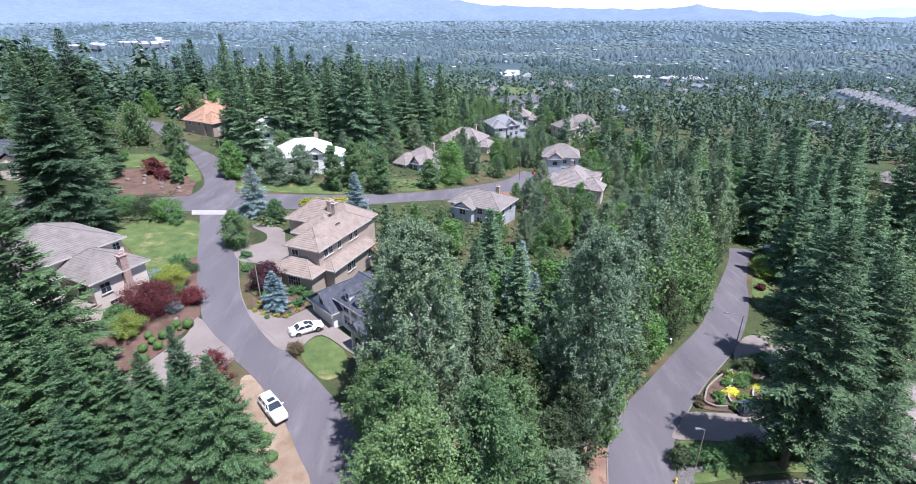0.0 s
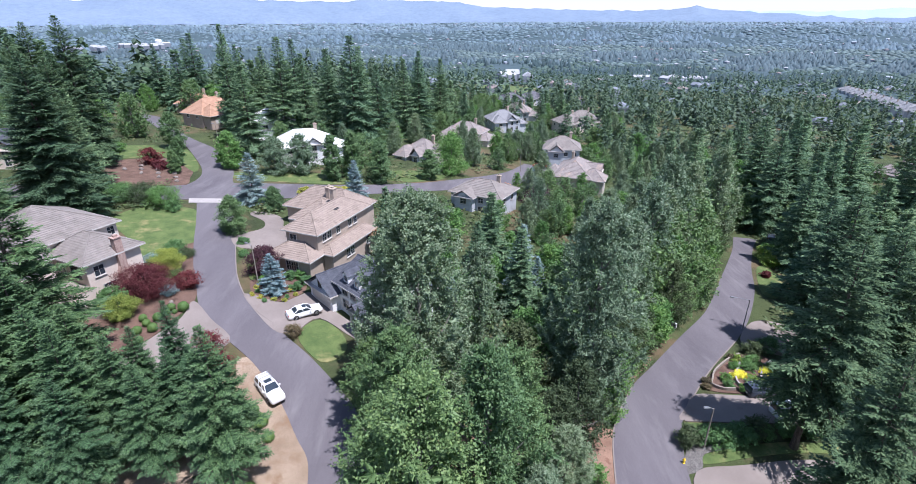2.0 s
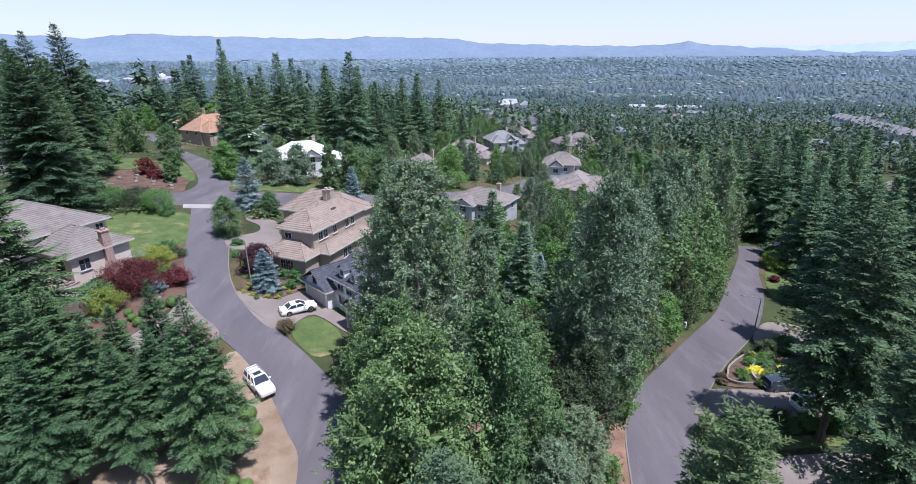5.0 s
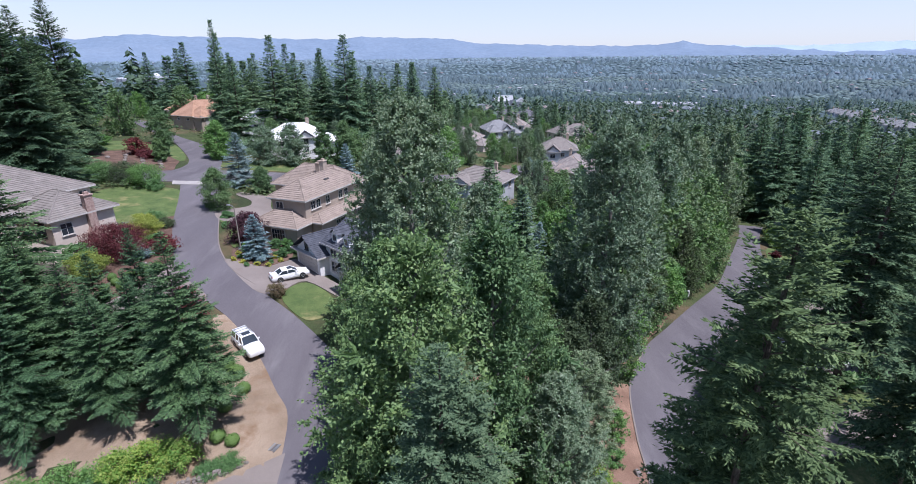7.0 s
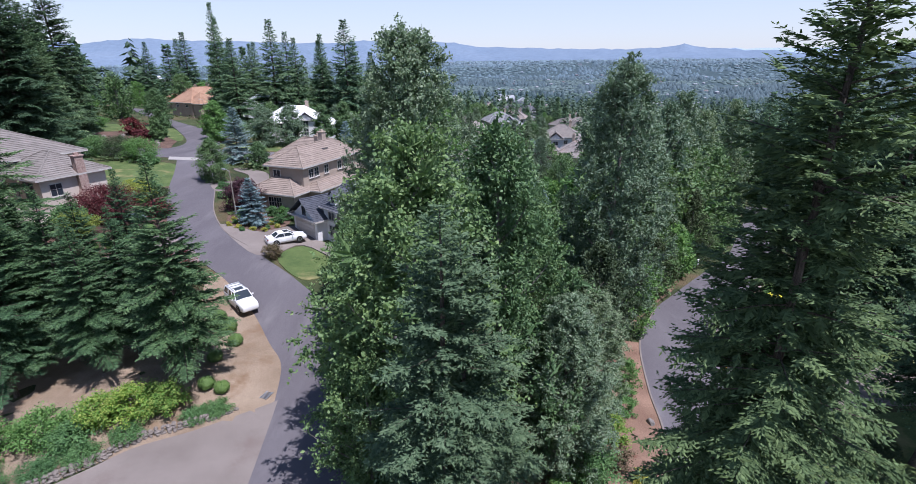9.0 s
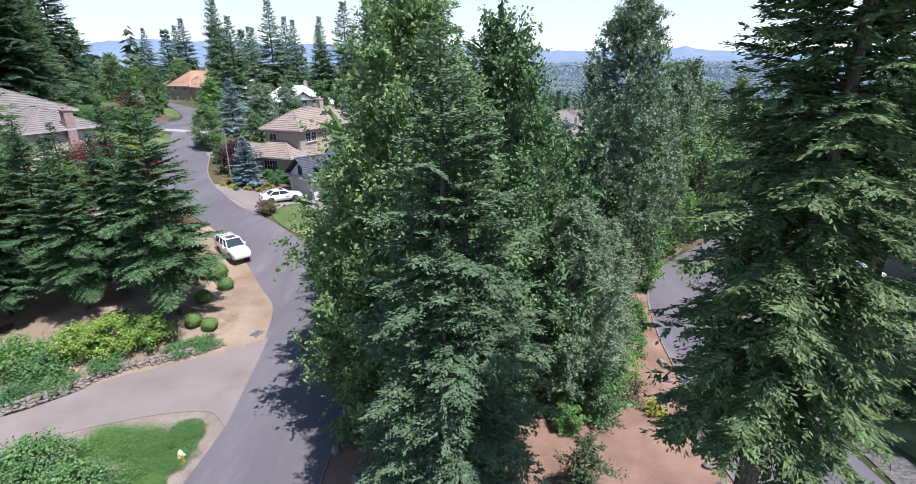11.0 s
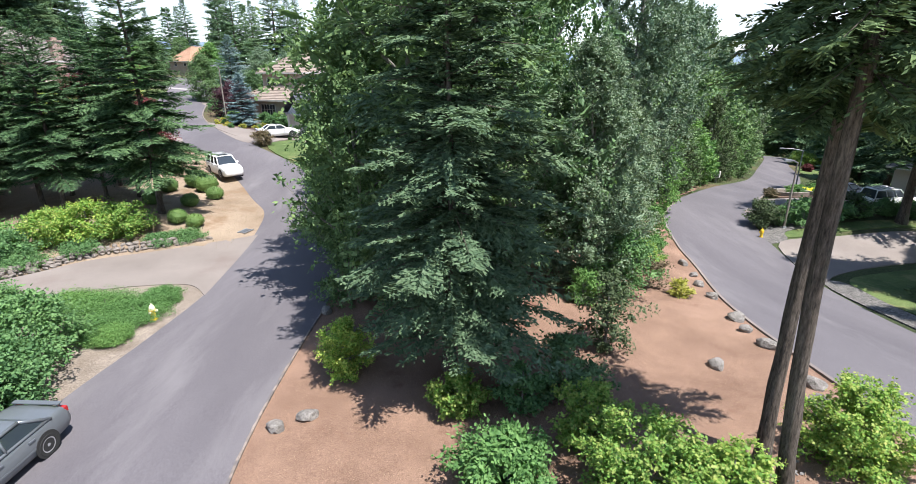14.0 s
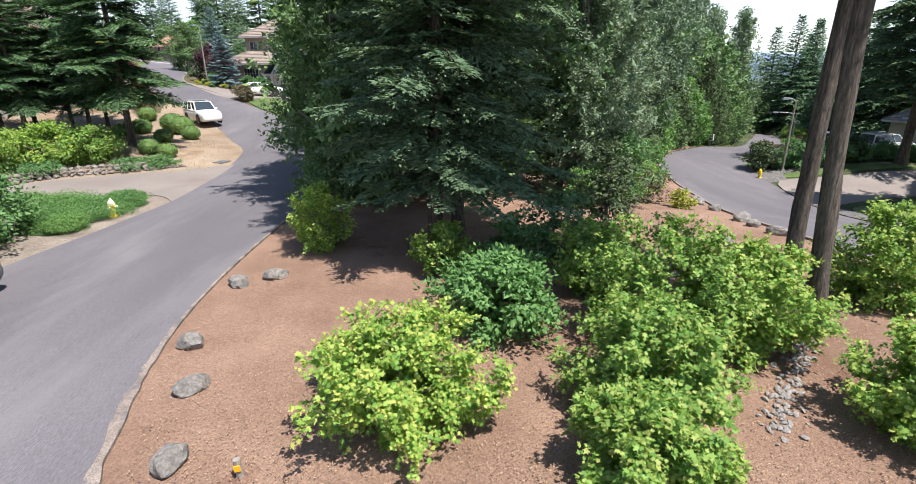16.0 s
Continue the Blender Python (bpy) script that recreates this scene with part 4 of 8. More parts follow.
# ---- trees, placed ----
# the firs on the dry bank
for x, y, h, w in [(-21.0, 34.8, 17.0, 0.98), (-28.6, 42.6, 14.6, 0.85), (-30.9, 40.2, 13.4, 1.0), (-26.4, 37.6, 12.6, 0.95), (-34.5, 36.0, 17.0, 1.05), (-24.6, 38.4, 12.4, 0.9),
                   (-37.6, 41.5, 14.8, 1.1), (-31.2, 37.4, 14.4, 1.0), (-27.8, 35.2, 12.6, 1.0), (-33.6, 33.6, 13.4, 1.05), (-38.8, 33.4, 14, 1.1), (-37.5, 37.5, 17.5, 1.1), (-41.5, 36.5, 21, 1.05), (-45, 46, 27.5, 1.0), (-50, 40, 27, 1.05), (-54, 50, 22, 1.0), (-42.5, 42, 19, 1.1)]:
    grow("fir_near", x, y, h, w)
# the island between the roads
for x, y, h, w in [(-4.1, 44.0, 26.6, 1.05), (15.0, 48.5, 26.0, 1.0), (-7.5, 49.5, 21, 0.9), (5.8, 26.0, 12.5, 1.25), (9.4, 33.5, 10.0, 1.35)]:
    grow("poplar", x, y, h, w)
for x, y, h, w in [(2.5, 54, 17, 0.9), (22.5, 61.5, 20, 0.95), (30.0, 74, 22.0, 0.95), (37.9, 87.5, 23.5, 1.0), (46.5, 97, 21, 0.95), (57.0, 106.5, 23, 0.95), (18, 66, 17, 1.0), (25, 68, 19, 0.9), (34, 80, 20, 0.9)]:
    grow("poplar_mid", x, y, h, w)
for x, y, h, w in [(-2.7, 24.5, 20.8, 1.05), (2.0, 28.0, 20.5, 0.95), (-5.7, 29.5, 15.0, 1.12), (-5.5, 36.5, 16.5, 1.1), (4.6, 35.5, 16.0, 1.05), (-5.2, 23.4, 11.5, 0.95), (-9.0, 41.5, 12.0, 1.0)]:
    grow("broad_near", x, y, h, w)
for x, y, h, w in [(12.2, 42.0, 10.8, 1.0), (9.5, 40.0, 9.0, 1.1), (24.5, 62.0, 11, 1.0), (20.0, 56.5, 9.5, 0.9), (6.5, 47.5, 11.0, 1.1), (33, 69.5, 11, 0.9)]:
    grow("olive", x, y, h, w)
for x, y, h, w in [(17.0, 46.5, 5.0, 1.3), (20.0, 52.0, 5.5, 1.2), (22.5, 56.5, 5.5, 1.2), (28.0, 63.0, 6.5, 1.1), (8.5, 56, 8, 1.2), (1.5, 62, 9, 1.1), (15, 76, 9, 1.1), (24.5, 81, 9.5, 1.1), (36.5, 78.0, 12, 0.9), (5, 71, 8, 1.1), (-2, 72, 8, 1.0), (31, 94, 10, 1.1), (44, 108, 10, 1.1), (13.4, 36.5, 3.0, 1.3)]:
    grow("broad_bright", x, y, h, w)
for x, y, h, w in [(5.5, 81.5, 14.5, 1.05), (9.2, 68.0, 14.0, 1.0), (3.0, 76.5, 11, 0.9), (-12.0, 79.0, 14, 0.75), (41, 98, 15, 0.9), (27.5, 89, 14, 0.9)]:
    grow("cone", x, y, h, w)
for x, y, h, w in [(-27.2, 66.0, 6.3, 1.2), (-42.6, 101.0, 10.4, 1.15), (-22.9, 108.5, 9.6, 1.1), (10.6, 76.5, 11.5, 0.9), (19.0, 128.5, 9.0, 0.95), (12.5, 72.5, 8, 0.9), (40, 124, 6, 0.9), (46, 138, 7, 1.0), (-1, 66, 6, 1.0)]:
    grow("spruce", x, y, h, w)
# thicket along the west side of the lane
rnd = random.Random(12)
edge = smooth_line(E_LEFT[8:15], 5)
for i, q in enumerate(edge[:-1]):
    d = (edge[i + 1] - q).normalized()
    n = Vector((-d.y, d.x))
    p = q + n * rnd.uniform(2.6, 3.6)
    grow(rnd.choice(("broad_bright", "broad_mid", "olive")), p.x, p.y, rnd.uniform(4.5, 8), 1.2)
    p = q + n * rnd.uniform(6.5, 9.5)
    grow(rnd.choice(("broad_mid", "poplar_mid", "broad_mid")), p.x, p.y, rnd.uniform(11, 16), 1.05)
    if i % 2:
        p = q + n * rnd.uniform(13, 18)
        grow(rnd.choice(("broad_mid", "broad_bright", "cone")), p.x, p.y, rnd.uniform(8, 12), 1.1)
# big firs west and behind
for x, y, h, w in [(-73, 97, 20, 1.1), (-104, 126, 28, 1.1), (-113, 120, 27, 1.1),
                   (-66.5, 153.5, 33, 0.62), (-71, 166, 30, 0.8), (-57, 140, 24, 1.15), (-54.3, 163, 31, 1.1), (-49, 168, 27, 0.9), (-42, 172, 29, 0.9), (-33.6, 169.4, 34, 1.15), (-27, 176, 26, 1.0), (-20, 196, 28, 1.0), (-15, 200, 29, 1.0),
                   (-18.5, 252, 31, 1.0), (-7.7, 228, 29, 1.0), (-108, 220, 29, 1.15), (-114, 226, 27, 1.1), (-100, 228, 26, 1.0), (-120, 214, 24, 1.0), (-64, 172, 24, 0.9), (-75, 206, 26, 1.0), (-88, 214, 26, 1.0), (-60, 196, 30, 1.0), (-47, 190, 28, 0.95), (-37, 200, 30, 1.0)]:
    grow("fir_mid", x, y, h, w)
for x, y, h, w in [(-68.5, 86, 22, 1.25), (-84.6, 112, 25, 1.1), (-84.5, 116.5, 32, 1.0), (-77, 100, 25, 1.1), (-93, 118, 30, 1.05), (-76, 90, 22, 1.0), (-72, 94, 20, 1.0), (-89, 108, 27, 0.95)]:
    grow("fir_west", x, y, h, w)
# woods east of the lane
for x, y, h, w in [(66, 70, 23, 1.2), (64, 82, 21, 1.2), (76, 86, 24, 1.2), (78, 122, 26, 1.1), (87, 129, 27, 1.15), (69, 130, 24, 1.1), (98, 124, 27, 1.1), (60, 127, 20, 1.1), (82, 108, 24, 1.1), (72, 74, 26, 1.0), (77, 106, 24, 1.05), (70.5, 98, 21, 1.0), (88, 117, 25, 1.1), (95, 140, 28, 1.1), (105, 132, 28, 1.15), (88, 146, 27, 1.1), (112, 141, 29, 1.1), (120, 128, 28, 1.15), (101, 152, 27, 1.1), (128, 140, 29, 1.1)]:
    grow("fir_mid", x, y, h, w)
for x, y, h, w in [(50.5, 52.5, 25, 1.0), (52, 62.5, 27, 1.2), (63, 52, 25, 1.2), (71, 59, 25, 1.2), (36.2, 41.6, 25, 1.15), (31.5, 29.0, 23, 1.0), (42, 28, 24, 1.1), (29.5, 20.0, 21, 0.95), (47.0, 46.0, 25, 0.9), (41, 29, 26, 1.0), (50, 33, 26, 1.0)]:
    grow("fir_high", x, y, h, w)

ROADS = [smooth_line([((a[0] + b[0]) / 2, (a[1] + b[1]) / 2) for a, b in zip(p, q)], 6) for p, q in ((W_LEFT, W_RIGHT), (E_LEFT, E_RIGHT))]
ROADS += [smooth_line([(-110, 92), (-68, 98), (-47, 106), (-25, 117), (-5, 132), (18, 153), (28, 173)], 8), smooth_line([(-54, 105), (-57, 118), (-64, 131), (-74, 144), (-90, 160), (-112, 187)], 6)]
CLEAR = [(x * k, y * k, 6.5) for x, y in ((6, 118), (-11, 162), (36, 178), (36, 152), (3, 205), (21, 246), (33, 292), (56, 262), (70, 292), (-43, 140), (-60, 166), (-76, 176), (176, 196), (92, 362)) for k in (0.95,)]   # gaps in the trees on the camera's sight line to each house
CLEAR += [(-92, 100, 12), (-85, 93, 9), (-78, 100, 6)] + [(338 + 9 * i, 380 + 19.3 * i, 17) for i in range(12)] + [(316 + 9 * i, 352 + 19.3 * i, 17) for i in range(12)]   # west house and terraces, with gaps that keep them in the camera's view
CLEAR += [(-52, 66, 15), (-25, 83, 15), (-16, 64, 11), (-54, 82, 12), (6, 121, 12), (-10, 150, 11), (37, 150, 12), (36, 172, 11), (-44, 138, 14), (-82, 172, 12), (-95, 106, 12), (3, 200, 14), (22, 240, 14), (62, 280, 16), (-75, 118, 15), (-80, 134, 13), (-40, 120, 10), (52, 47, 10), (46, 70, 8), (33, 50, 9), (190, 222, 22), (-33, 108, 7)]


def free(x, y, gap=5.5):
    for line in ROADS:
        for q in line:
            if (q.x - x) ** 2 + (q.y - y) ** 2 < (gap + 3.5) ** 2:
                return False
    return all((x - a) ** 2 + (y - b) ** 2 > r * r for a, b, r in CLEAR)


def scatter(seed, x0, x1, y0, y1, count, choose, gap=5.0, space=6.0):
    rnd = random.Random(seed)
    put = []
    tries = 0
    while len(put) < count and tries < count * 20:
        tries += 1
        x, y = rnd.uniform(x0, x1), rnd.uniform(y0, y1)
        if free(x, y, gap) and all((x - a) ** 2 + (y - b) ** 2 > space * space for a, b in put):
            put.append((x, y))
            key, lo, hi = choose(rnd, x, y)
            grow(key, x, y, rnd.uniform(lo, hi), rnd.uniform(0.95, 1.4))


mix = lambda *opts: (lambda rnd, x, y: rnd.choice(opts))
def east_slope(r, x, y):
    """Tall firs above the lane; low garden trees further east."""
    if x > 0.72 * y + 12:
        return r.choice((("broad_mid", 6, 9), ("broad_bright", 6, 9), ("broad_mid", 7, 10), ("fir_far", 9, 13)))
    return r.choice((("fir_mid", 18, 27), ("fir_far", 12, 22), ("broad_mid", 9, 14), ("broad_bright", 8, 12), ("fir_mid", 16, 24), ("poplar_mid", 12, 17), ("broad_mid", 8, 12)))


scatter(1, 70, 190, 72, 215, 120, east_slope, 6, 8.5)
scatter(2, 14, 75, 96, 200, 85, lambda r, x, y: r.choice((("broad_mid", 6, 9), ("broad_bright", 5, 8.5), ("fir_far", 11, 16) if x > 50 else ("broad_mid", 6, 9), ("poplar_mid", 8, 12))), 5, 5.0)
scatter(3, -130, -62, 125, 250, 36, mix(("fir_far", 18, 25), ("broad_mid", 9, 13), ("broad_bright", 8, 12), ("broad_mid", 8, 12)), 5, 8.0)
scatter(4, -60, 30, 130, 300, 130, lambda r, x, y: r.choice((("broad_mid", 6, 9), ("broad_bright", 6, 9), ("broad_mid", 6, 10), ("poplar_mid", 8, 12), ("fir_far", 14, 20) if y > 215 else ("broad_mid", 6, 9))), 4, 5.0)
scatter(5, -140, -58, 40, 104, 34, mix(("fir_west", 18, 25), ("fir_west", 20, 28), ("broad_near", 8, 12)), 6, 8.0)
scatter(6, -14, 34, 78, 112, 18, mix(("broad_mid", 4, 6.5), ("broad_bright", 4, 7)), 5, 5.5)
scatter(7, -60, 90, 215, 330, 90, mix(("broad_mid", 7, 10), ("poplar_mid", 9, 12), ("broad_bright", 7, 10), ("broad_mid", 6, 9), ("fir_far", 13, 18)), 4, 6.0)


# ---- far woods: one mass of trees for each belt ----
def wood(name, label, mat, seed, count, area_of, tall, sprays, conifer=0.6, spray=0.3):
    g = np.random.default_rng(seed)
    x, y = area_of(g, count)
    ok = np.ones(len(x), bool)
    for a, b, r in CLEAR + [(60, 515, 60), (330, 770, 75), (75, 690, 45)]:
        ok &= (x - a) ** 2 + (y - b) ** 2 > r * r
    x, y = x[ok], y[ok]
    n = len(x)
    con = g.uniform(0, 1, n) < conifer * (0.55 + 0.9 * (np.sin(x * 0.012 + seed) * np.sin(y * 0.009) > -0.1))
    h = tall * g.uniform(0.5, 1.45, n) * np.where(con, 1.0, 0.55)
    z = land(x, y)
    k = sprays
    v = g.uniform(0.03, 1, (n, k)) ** 0.8
    az = g.uniform(0, 6.283, (n, k))
    prof = np.where(con[:, None], (1 - v) * 0.2 + 0.015, 0.42 * np.sin(math.pi * np.clip(v * 0.9 + 0.08, 0, 1)) ** 0.7)
    rad = prof * h[:, None] * g.uniform(0.6, 1.1, (n, k))
    s = (h[:, None] * spray * np.where(con[:, None], 0.45 + 0.8 * (1 - v), 1.05)).ravel()
    o = np.stack([np.cos(az), np.sin(az), 0 * az], -1).reshape(-1, 3)
    p = np.repeat(np.stack([x, y, z], -1), k, 0) + o * (rad * 0.45).reshape(-1, 1)
    p[:, 2] += (v * h[:, None] * 0.97).ravel()
    cf = np.repeat(con, k)
    d = o + np.stack([0 * s, 0 * s, np.where(cf, -0.75, -0.1)], -1) + g.normal(0, 0.25, o.shape)
    nn = o * 0.8 + [0, 0, 0.9] + g.normal(0, 0.4, o.shape)
    vv, ff = kites(p, d, nn, s, s * np.where(cf, 0.62, 0.85))
    ob = new(name, mesh_of(name, vv, ff, mat))
    return tagged(ob, label, "woods", kind="stuff")


def grove(name, label, mats, seed, count, area_of, tall, spread=1.0):
    """Distant woods of whole small crowns, pointed or rounded, growing in belts."""
    g = np.random.default_rng(seed)
    x, y = area_of(g, count)
    ok = np.sin(x * 0.011 + seed) * np.sin(y * 0.006 + x * 0.002) + 0.35 * np.sin(x * 0.037) > -0.75 + 0.5 * g.uniform(-1, 1, count)
    x, y = x[ok], y[ok]
    n = len(x)
    con = np.sin(x * 0.009 + 2 + 2 * np.sin(y * 0.003)) * np.sin(y * 0.011 + seed + 1.5 * np.sin(x * 0.004)) + g.normal(0, 0.13, n) > 0.1
    h = tall * g.uniform(0.45, 1.45, n) * np.where(con, 1.15, 0.6)
    rad = h * np.where(con, 0.34, 0.66) * spread * g.uniform(0.8, 1.25, n)
    z = land(x, y)
    k = 6
    w = np.arange(k) * 2 * math.pi / k
    ring = lambda up, wide: np.stack([x[:, None] + np.cos(w) * (rad * wide)[:, None] * g.uniform(0.75, 1.25, (n, k)), y[:, None] + np.sin(w) * (rad * wide)[:, None] * g.uniform(0.75, 1.25, (n, k)), (z + h * up)[:, None] + 0 * w], -1)
    tip = np.stack([x, y, z + h], -1)[:, None]
    v = np.concatenate([ring(np.full(n, 0.0), np.where(con, 1.0, 0.8)), ring(np.where(con, 0.4, 0.6), np.where(con, 0.66, 1.0)), tip], 1)
    a = np.arange(k)
    b = (a + 1) % k
    f = np.concatenate([np.stack([a, b, b + k], 1), np.stack([a, b + k, a + k], 1), np.stack([a + k, b + k, 0 * a + 2 * k], 1)])
    f = (np.arange(n)[:, None, None] * (2 * k + 1) + f[None]).reshape(-1, 3)
    return tagged(new(name, mesh_of(name, v.reshape(-1, 3), f, mats, np.repeat(np.where(con, 0, 1), 3 * k), smooth=True)), label, "woods", kind="stuff")


def belt(r0, r1, half):
    def pick(g, n):
        r = np.sqrt(g.uniform(r0 * r0, r1 * r1, n))
        a = g.uniform(-half, half, n)
        return r * np.sin(a), r * np.cos(a)
    return pick


def fan(y0, y1, x0, x1):
    return lambda g, n: (g.uniform(x0, x1, n), g.uniform(y0, y1, n))


wood("woods_east", "mixed green woods on the falling slope", FAR_WOOD, 5, 850, fan(205, 460, 60, 420), 14, 90, 0.4, 0.15)
wood("woods_east_leafy", "bright leafy trees among the gardens of the slope", FAR_LEAFY, 15, 600, fan(205, 460, 60, 420), 13, 90, 0.0, 0.15)
wood("woods_west", "dense dark fir woods behind the houses", FAR_WOOD, 6, 1000, fan(245, 480, -460, -40), 22, 90, 0.85, 0.135)
wood("woods_flank_west", "dense fir woods along the hillside", FAR_WOOD, 7, 420, fan(60, 250, -330, -135), 25, 60, 0.8, 0.21)
wood("woods_flank_east", "dense fir woods along the hillside", FAR_WOOD, 8, 420, fan(20, 210, 190, 400), 22, 60, 0.8, 0.21)
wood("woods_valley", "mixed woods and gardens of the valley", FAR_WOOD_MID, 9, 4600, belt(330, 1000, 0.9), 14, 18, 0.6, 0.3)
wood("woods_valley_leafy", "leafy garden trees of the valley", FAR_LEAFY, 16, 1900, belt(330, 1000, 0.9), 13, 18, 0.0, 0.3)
# Wider, flatter crowns farther out imitate the low contrast of haze by shape.
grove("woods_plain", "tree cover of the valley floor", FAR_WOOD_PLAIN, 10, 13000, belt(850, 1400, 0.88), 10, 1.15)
grove("woods_plain_far", "tree cover of the valley floor, coloured bluish for haze", FAR_WOOD_HAZY, 12, 13000, belt(1350, 2050, 0.88), 10, 1.5)
grove("woods_rise", "tree belts beyond the plain, coloured pale for haze", FAR_WOOD_HAZE_PALE, 13, 12000, belt(2000, 3100, 0.86), 10.5, 2.0)
grove("woods_horizon", "tree belts near the horizon, coloured blue for haze", FAR_WOOD_HAZE_BLUE, 11, 10000, belt(3050, 4400, 0.86), 11.5, 2.5)


# ---- far hills ----
def ridge(name, dist, base, tops, label, mat):
    """A long wooded ridge on the horizon; tops gives its height by bearing."""
    a = np.radians(np.linspace(-58, 58, 260))
    deg = np.degrees(a)
    h = np.interp(deg, [q[0] for q in tops], [q[1] for q in tops])
    h = h + 2 * np.sin(deg * 1.7) + 2 * np.sin(deg * 4.1 + 1) + 1.6 * np.sin(deg * 11) + np.random.default_rng(3).normal(0, 1.3, len(a))
    rows = []
    for u in np.linspace(0, 1, 14):
        r = dist - 500 * (1 - u)
        rows.append(np.stack([r * np.sin(a), r * np.cos(a), base + (h - base) * u ** 0.8 + 3 * np.sin(deg * 2.3 + u * 7) * (1 - u)], -1))
    v = np.stack(rows)
    m, n = v.shape[:2]
    i = (np.arange(m - 1)[:, None] * n + np.arange(n - 1)[None]).ravel()
    ob = new(name, mesh_of(name, v.reshape(-1, 3), np.stack([i, i + 1, i + n + 1, i + n], 1), mat, smooth=True))
    return tagged(ob, label, "hills", kind="structure")


# The blue and the paleness of both ridges are haze put into the colour.
HILL = surface("haze_tinted_hills", (0.145, 0.2, 0.275), (0.175, 0.23, 0.305), 0.004, 0.03, 0.95, 0.3, 8.0, speck=0.15)
HILL_HAZE_PALE = surface("haze_paled_hills", (0.3, 0.38, 0.47), (0.33, 0.41, 0.5), 0.004, 0.03, 0.95, 0.1, 8.0, speck=0.08)
ridge("backdrop_hills", 4600, 0, [(-58, 150), (-40, 174), (-37.6, 170), (-34, 152), (-30, 191), (-26, 175), (-21, 170), (-15.7, 160), (-11, 157), (-9.3, 175), (-5, 166), (-0.3, 156), (2.7, 118), (7, 107), (13, 91), (18.6, 84), (21.3, 95), (23.1, 112), (25.4, 84), (28.9, 66), (32.5, 52), (36, 44), (38.3, 48), (40, 58), (58, 50)], "low hills on the horizon, coloured blue for haze", HILL)
ridge("backdrop_far_hills", 4750, 0, [(-58, 60), (0, 60), (28, 80), (34, 72), (40, 95), (58, 60)], "far hills coloured very pale for haze", HILL_HAZE_PALE)

# ---- houses ----
def box(bm, x, y, z, sx, sy, sz, turn=0.0, taper=1.0):
    """A box with its base centre at x, y, z."""
    c, s = math.cos(turn), math.sin(turn)
    vs = []
    for k, f in ((0, 1.0), (sz, taper)):
        for a, b in ((-1, -1), (1, -1), (1, 1), (-1, 1)):
            u, v = a * sx / 2 * f, b * sy / 2 * f
            vs.append(bm.verts.new((x + u * c - v * s, y + u * s + v * c, z + k)))
    for q in ((3, 2, 1, 0), (4, 5, 6, 7), (0, 1, 5, 4), (1, 2, 6, 5), (2, 3, 7, 6), (3, 0, 4, 7)):
        bm.faces.new([vs[k] for k in q])


def rod(bm, a, b, r, sides=6, r2=None):
    v, f = tube(np.array([a, (np.array(a) + np.array(b)) / 2, b], float), np.array([r, (r + (r2 or r)) / 2, r2 or r]), sides)
    vs = [bm.verts.new(q) for q in v]
    for q in f:
        bm.faces.new([vs[k] for k in q])
    bm.faces.new(vs[:sides][::-1])
    bm.faces.new(vs[-sides:])


def slope(bm, A, B, C, D, course):
    """One roof slope, eave A-B and ridge D-C, laid in stepped courses."""
    A, B, C, D = (Vector(q) for q in (A, B, C, D))
    up = ((D + C) / 2 - (A + B) / 2)
    n = (B - A).cross(up).normalized()
    k = max(3, int(up.length / course))
    rnd = random.Random(int(A.x * 100 + B.y * 10))
    last = None
    for i in range(k):
        s, t = i / k, (i + 1) / k
        lo = 0.055 + rnd.uniform(-0.008, 0.008)
        p = [A.lerp(D, s) + n * lo, B.lerp(C, s) + n * lo, B.lerp(C, t) + n * 0.01, A.lerp(D, t) + n * 0.01]
        vs = [bm.verts.new(q) for q in p]
        bm.faces.new(vs)
        if last:
            bm.faces.new([last[0], last[1], vs[1], vs[0]])
        last = (vs[3], vs[2])


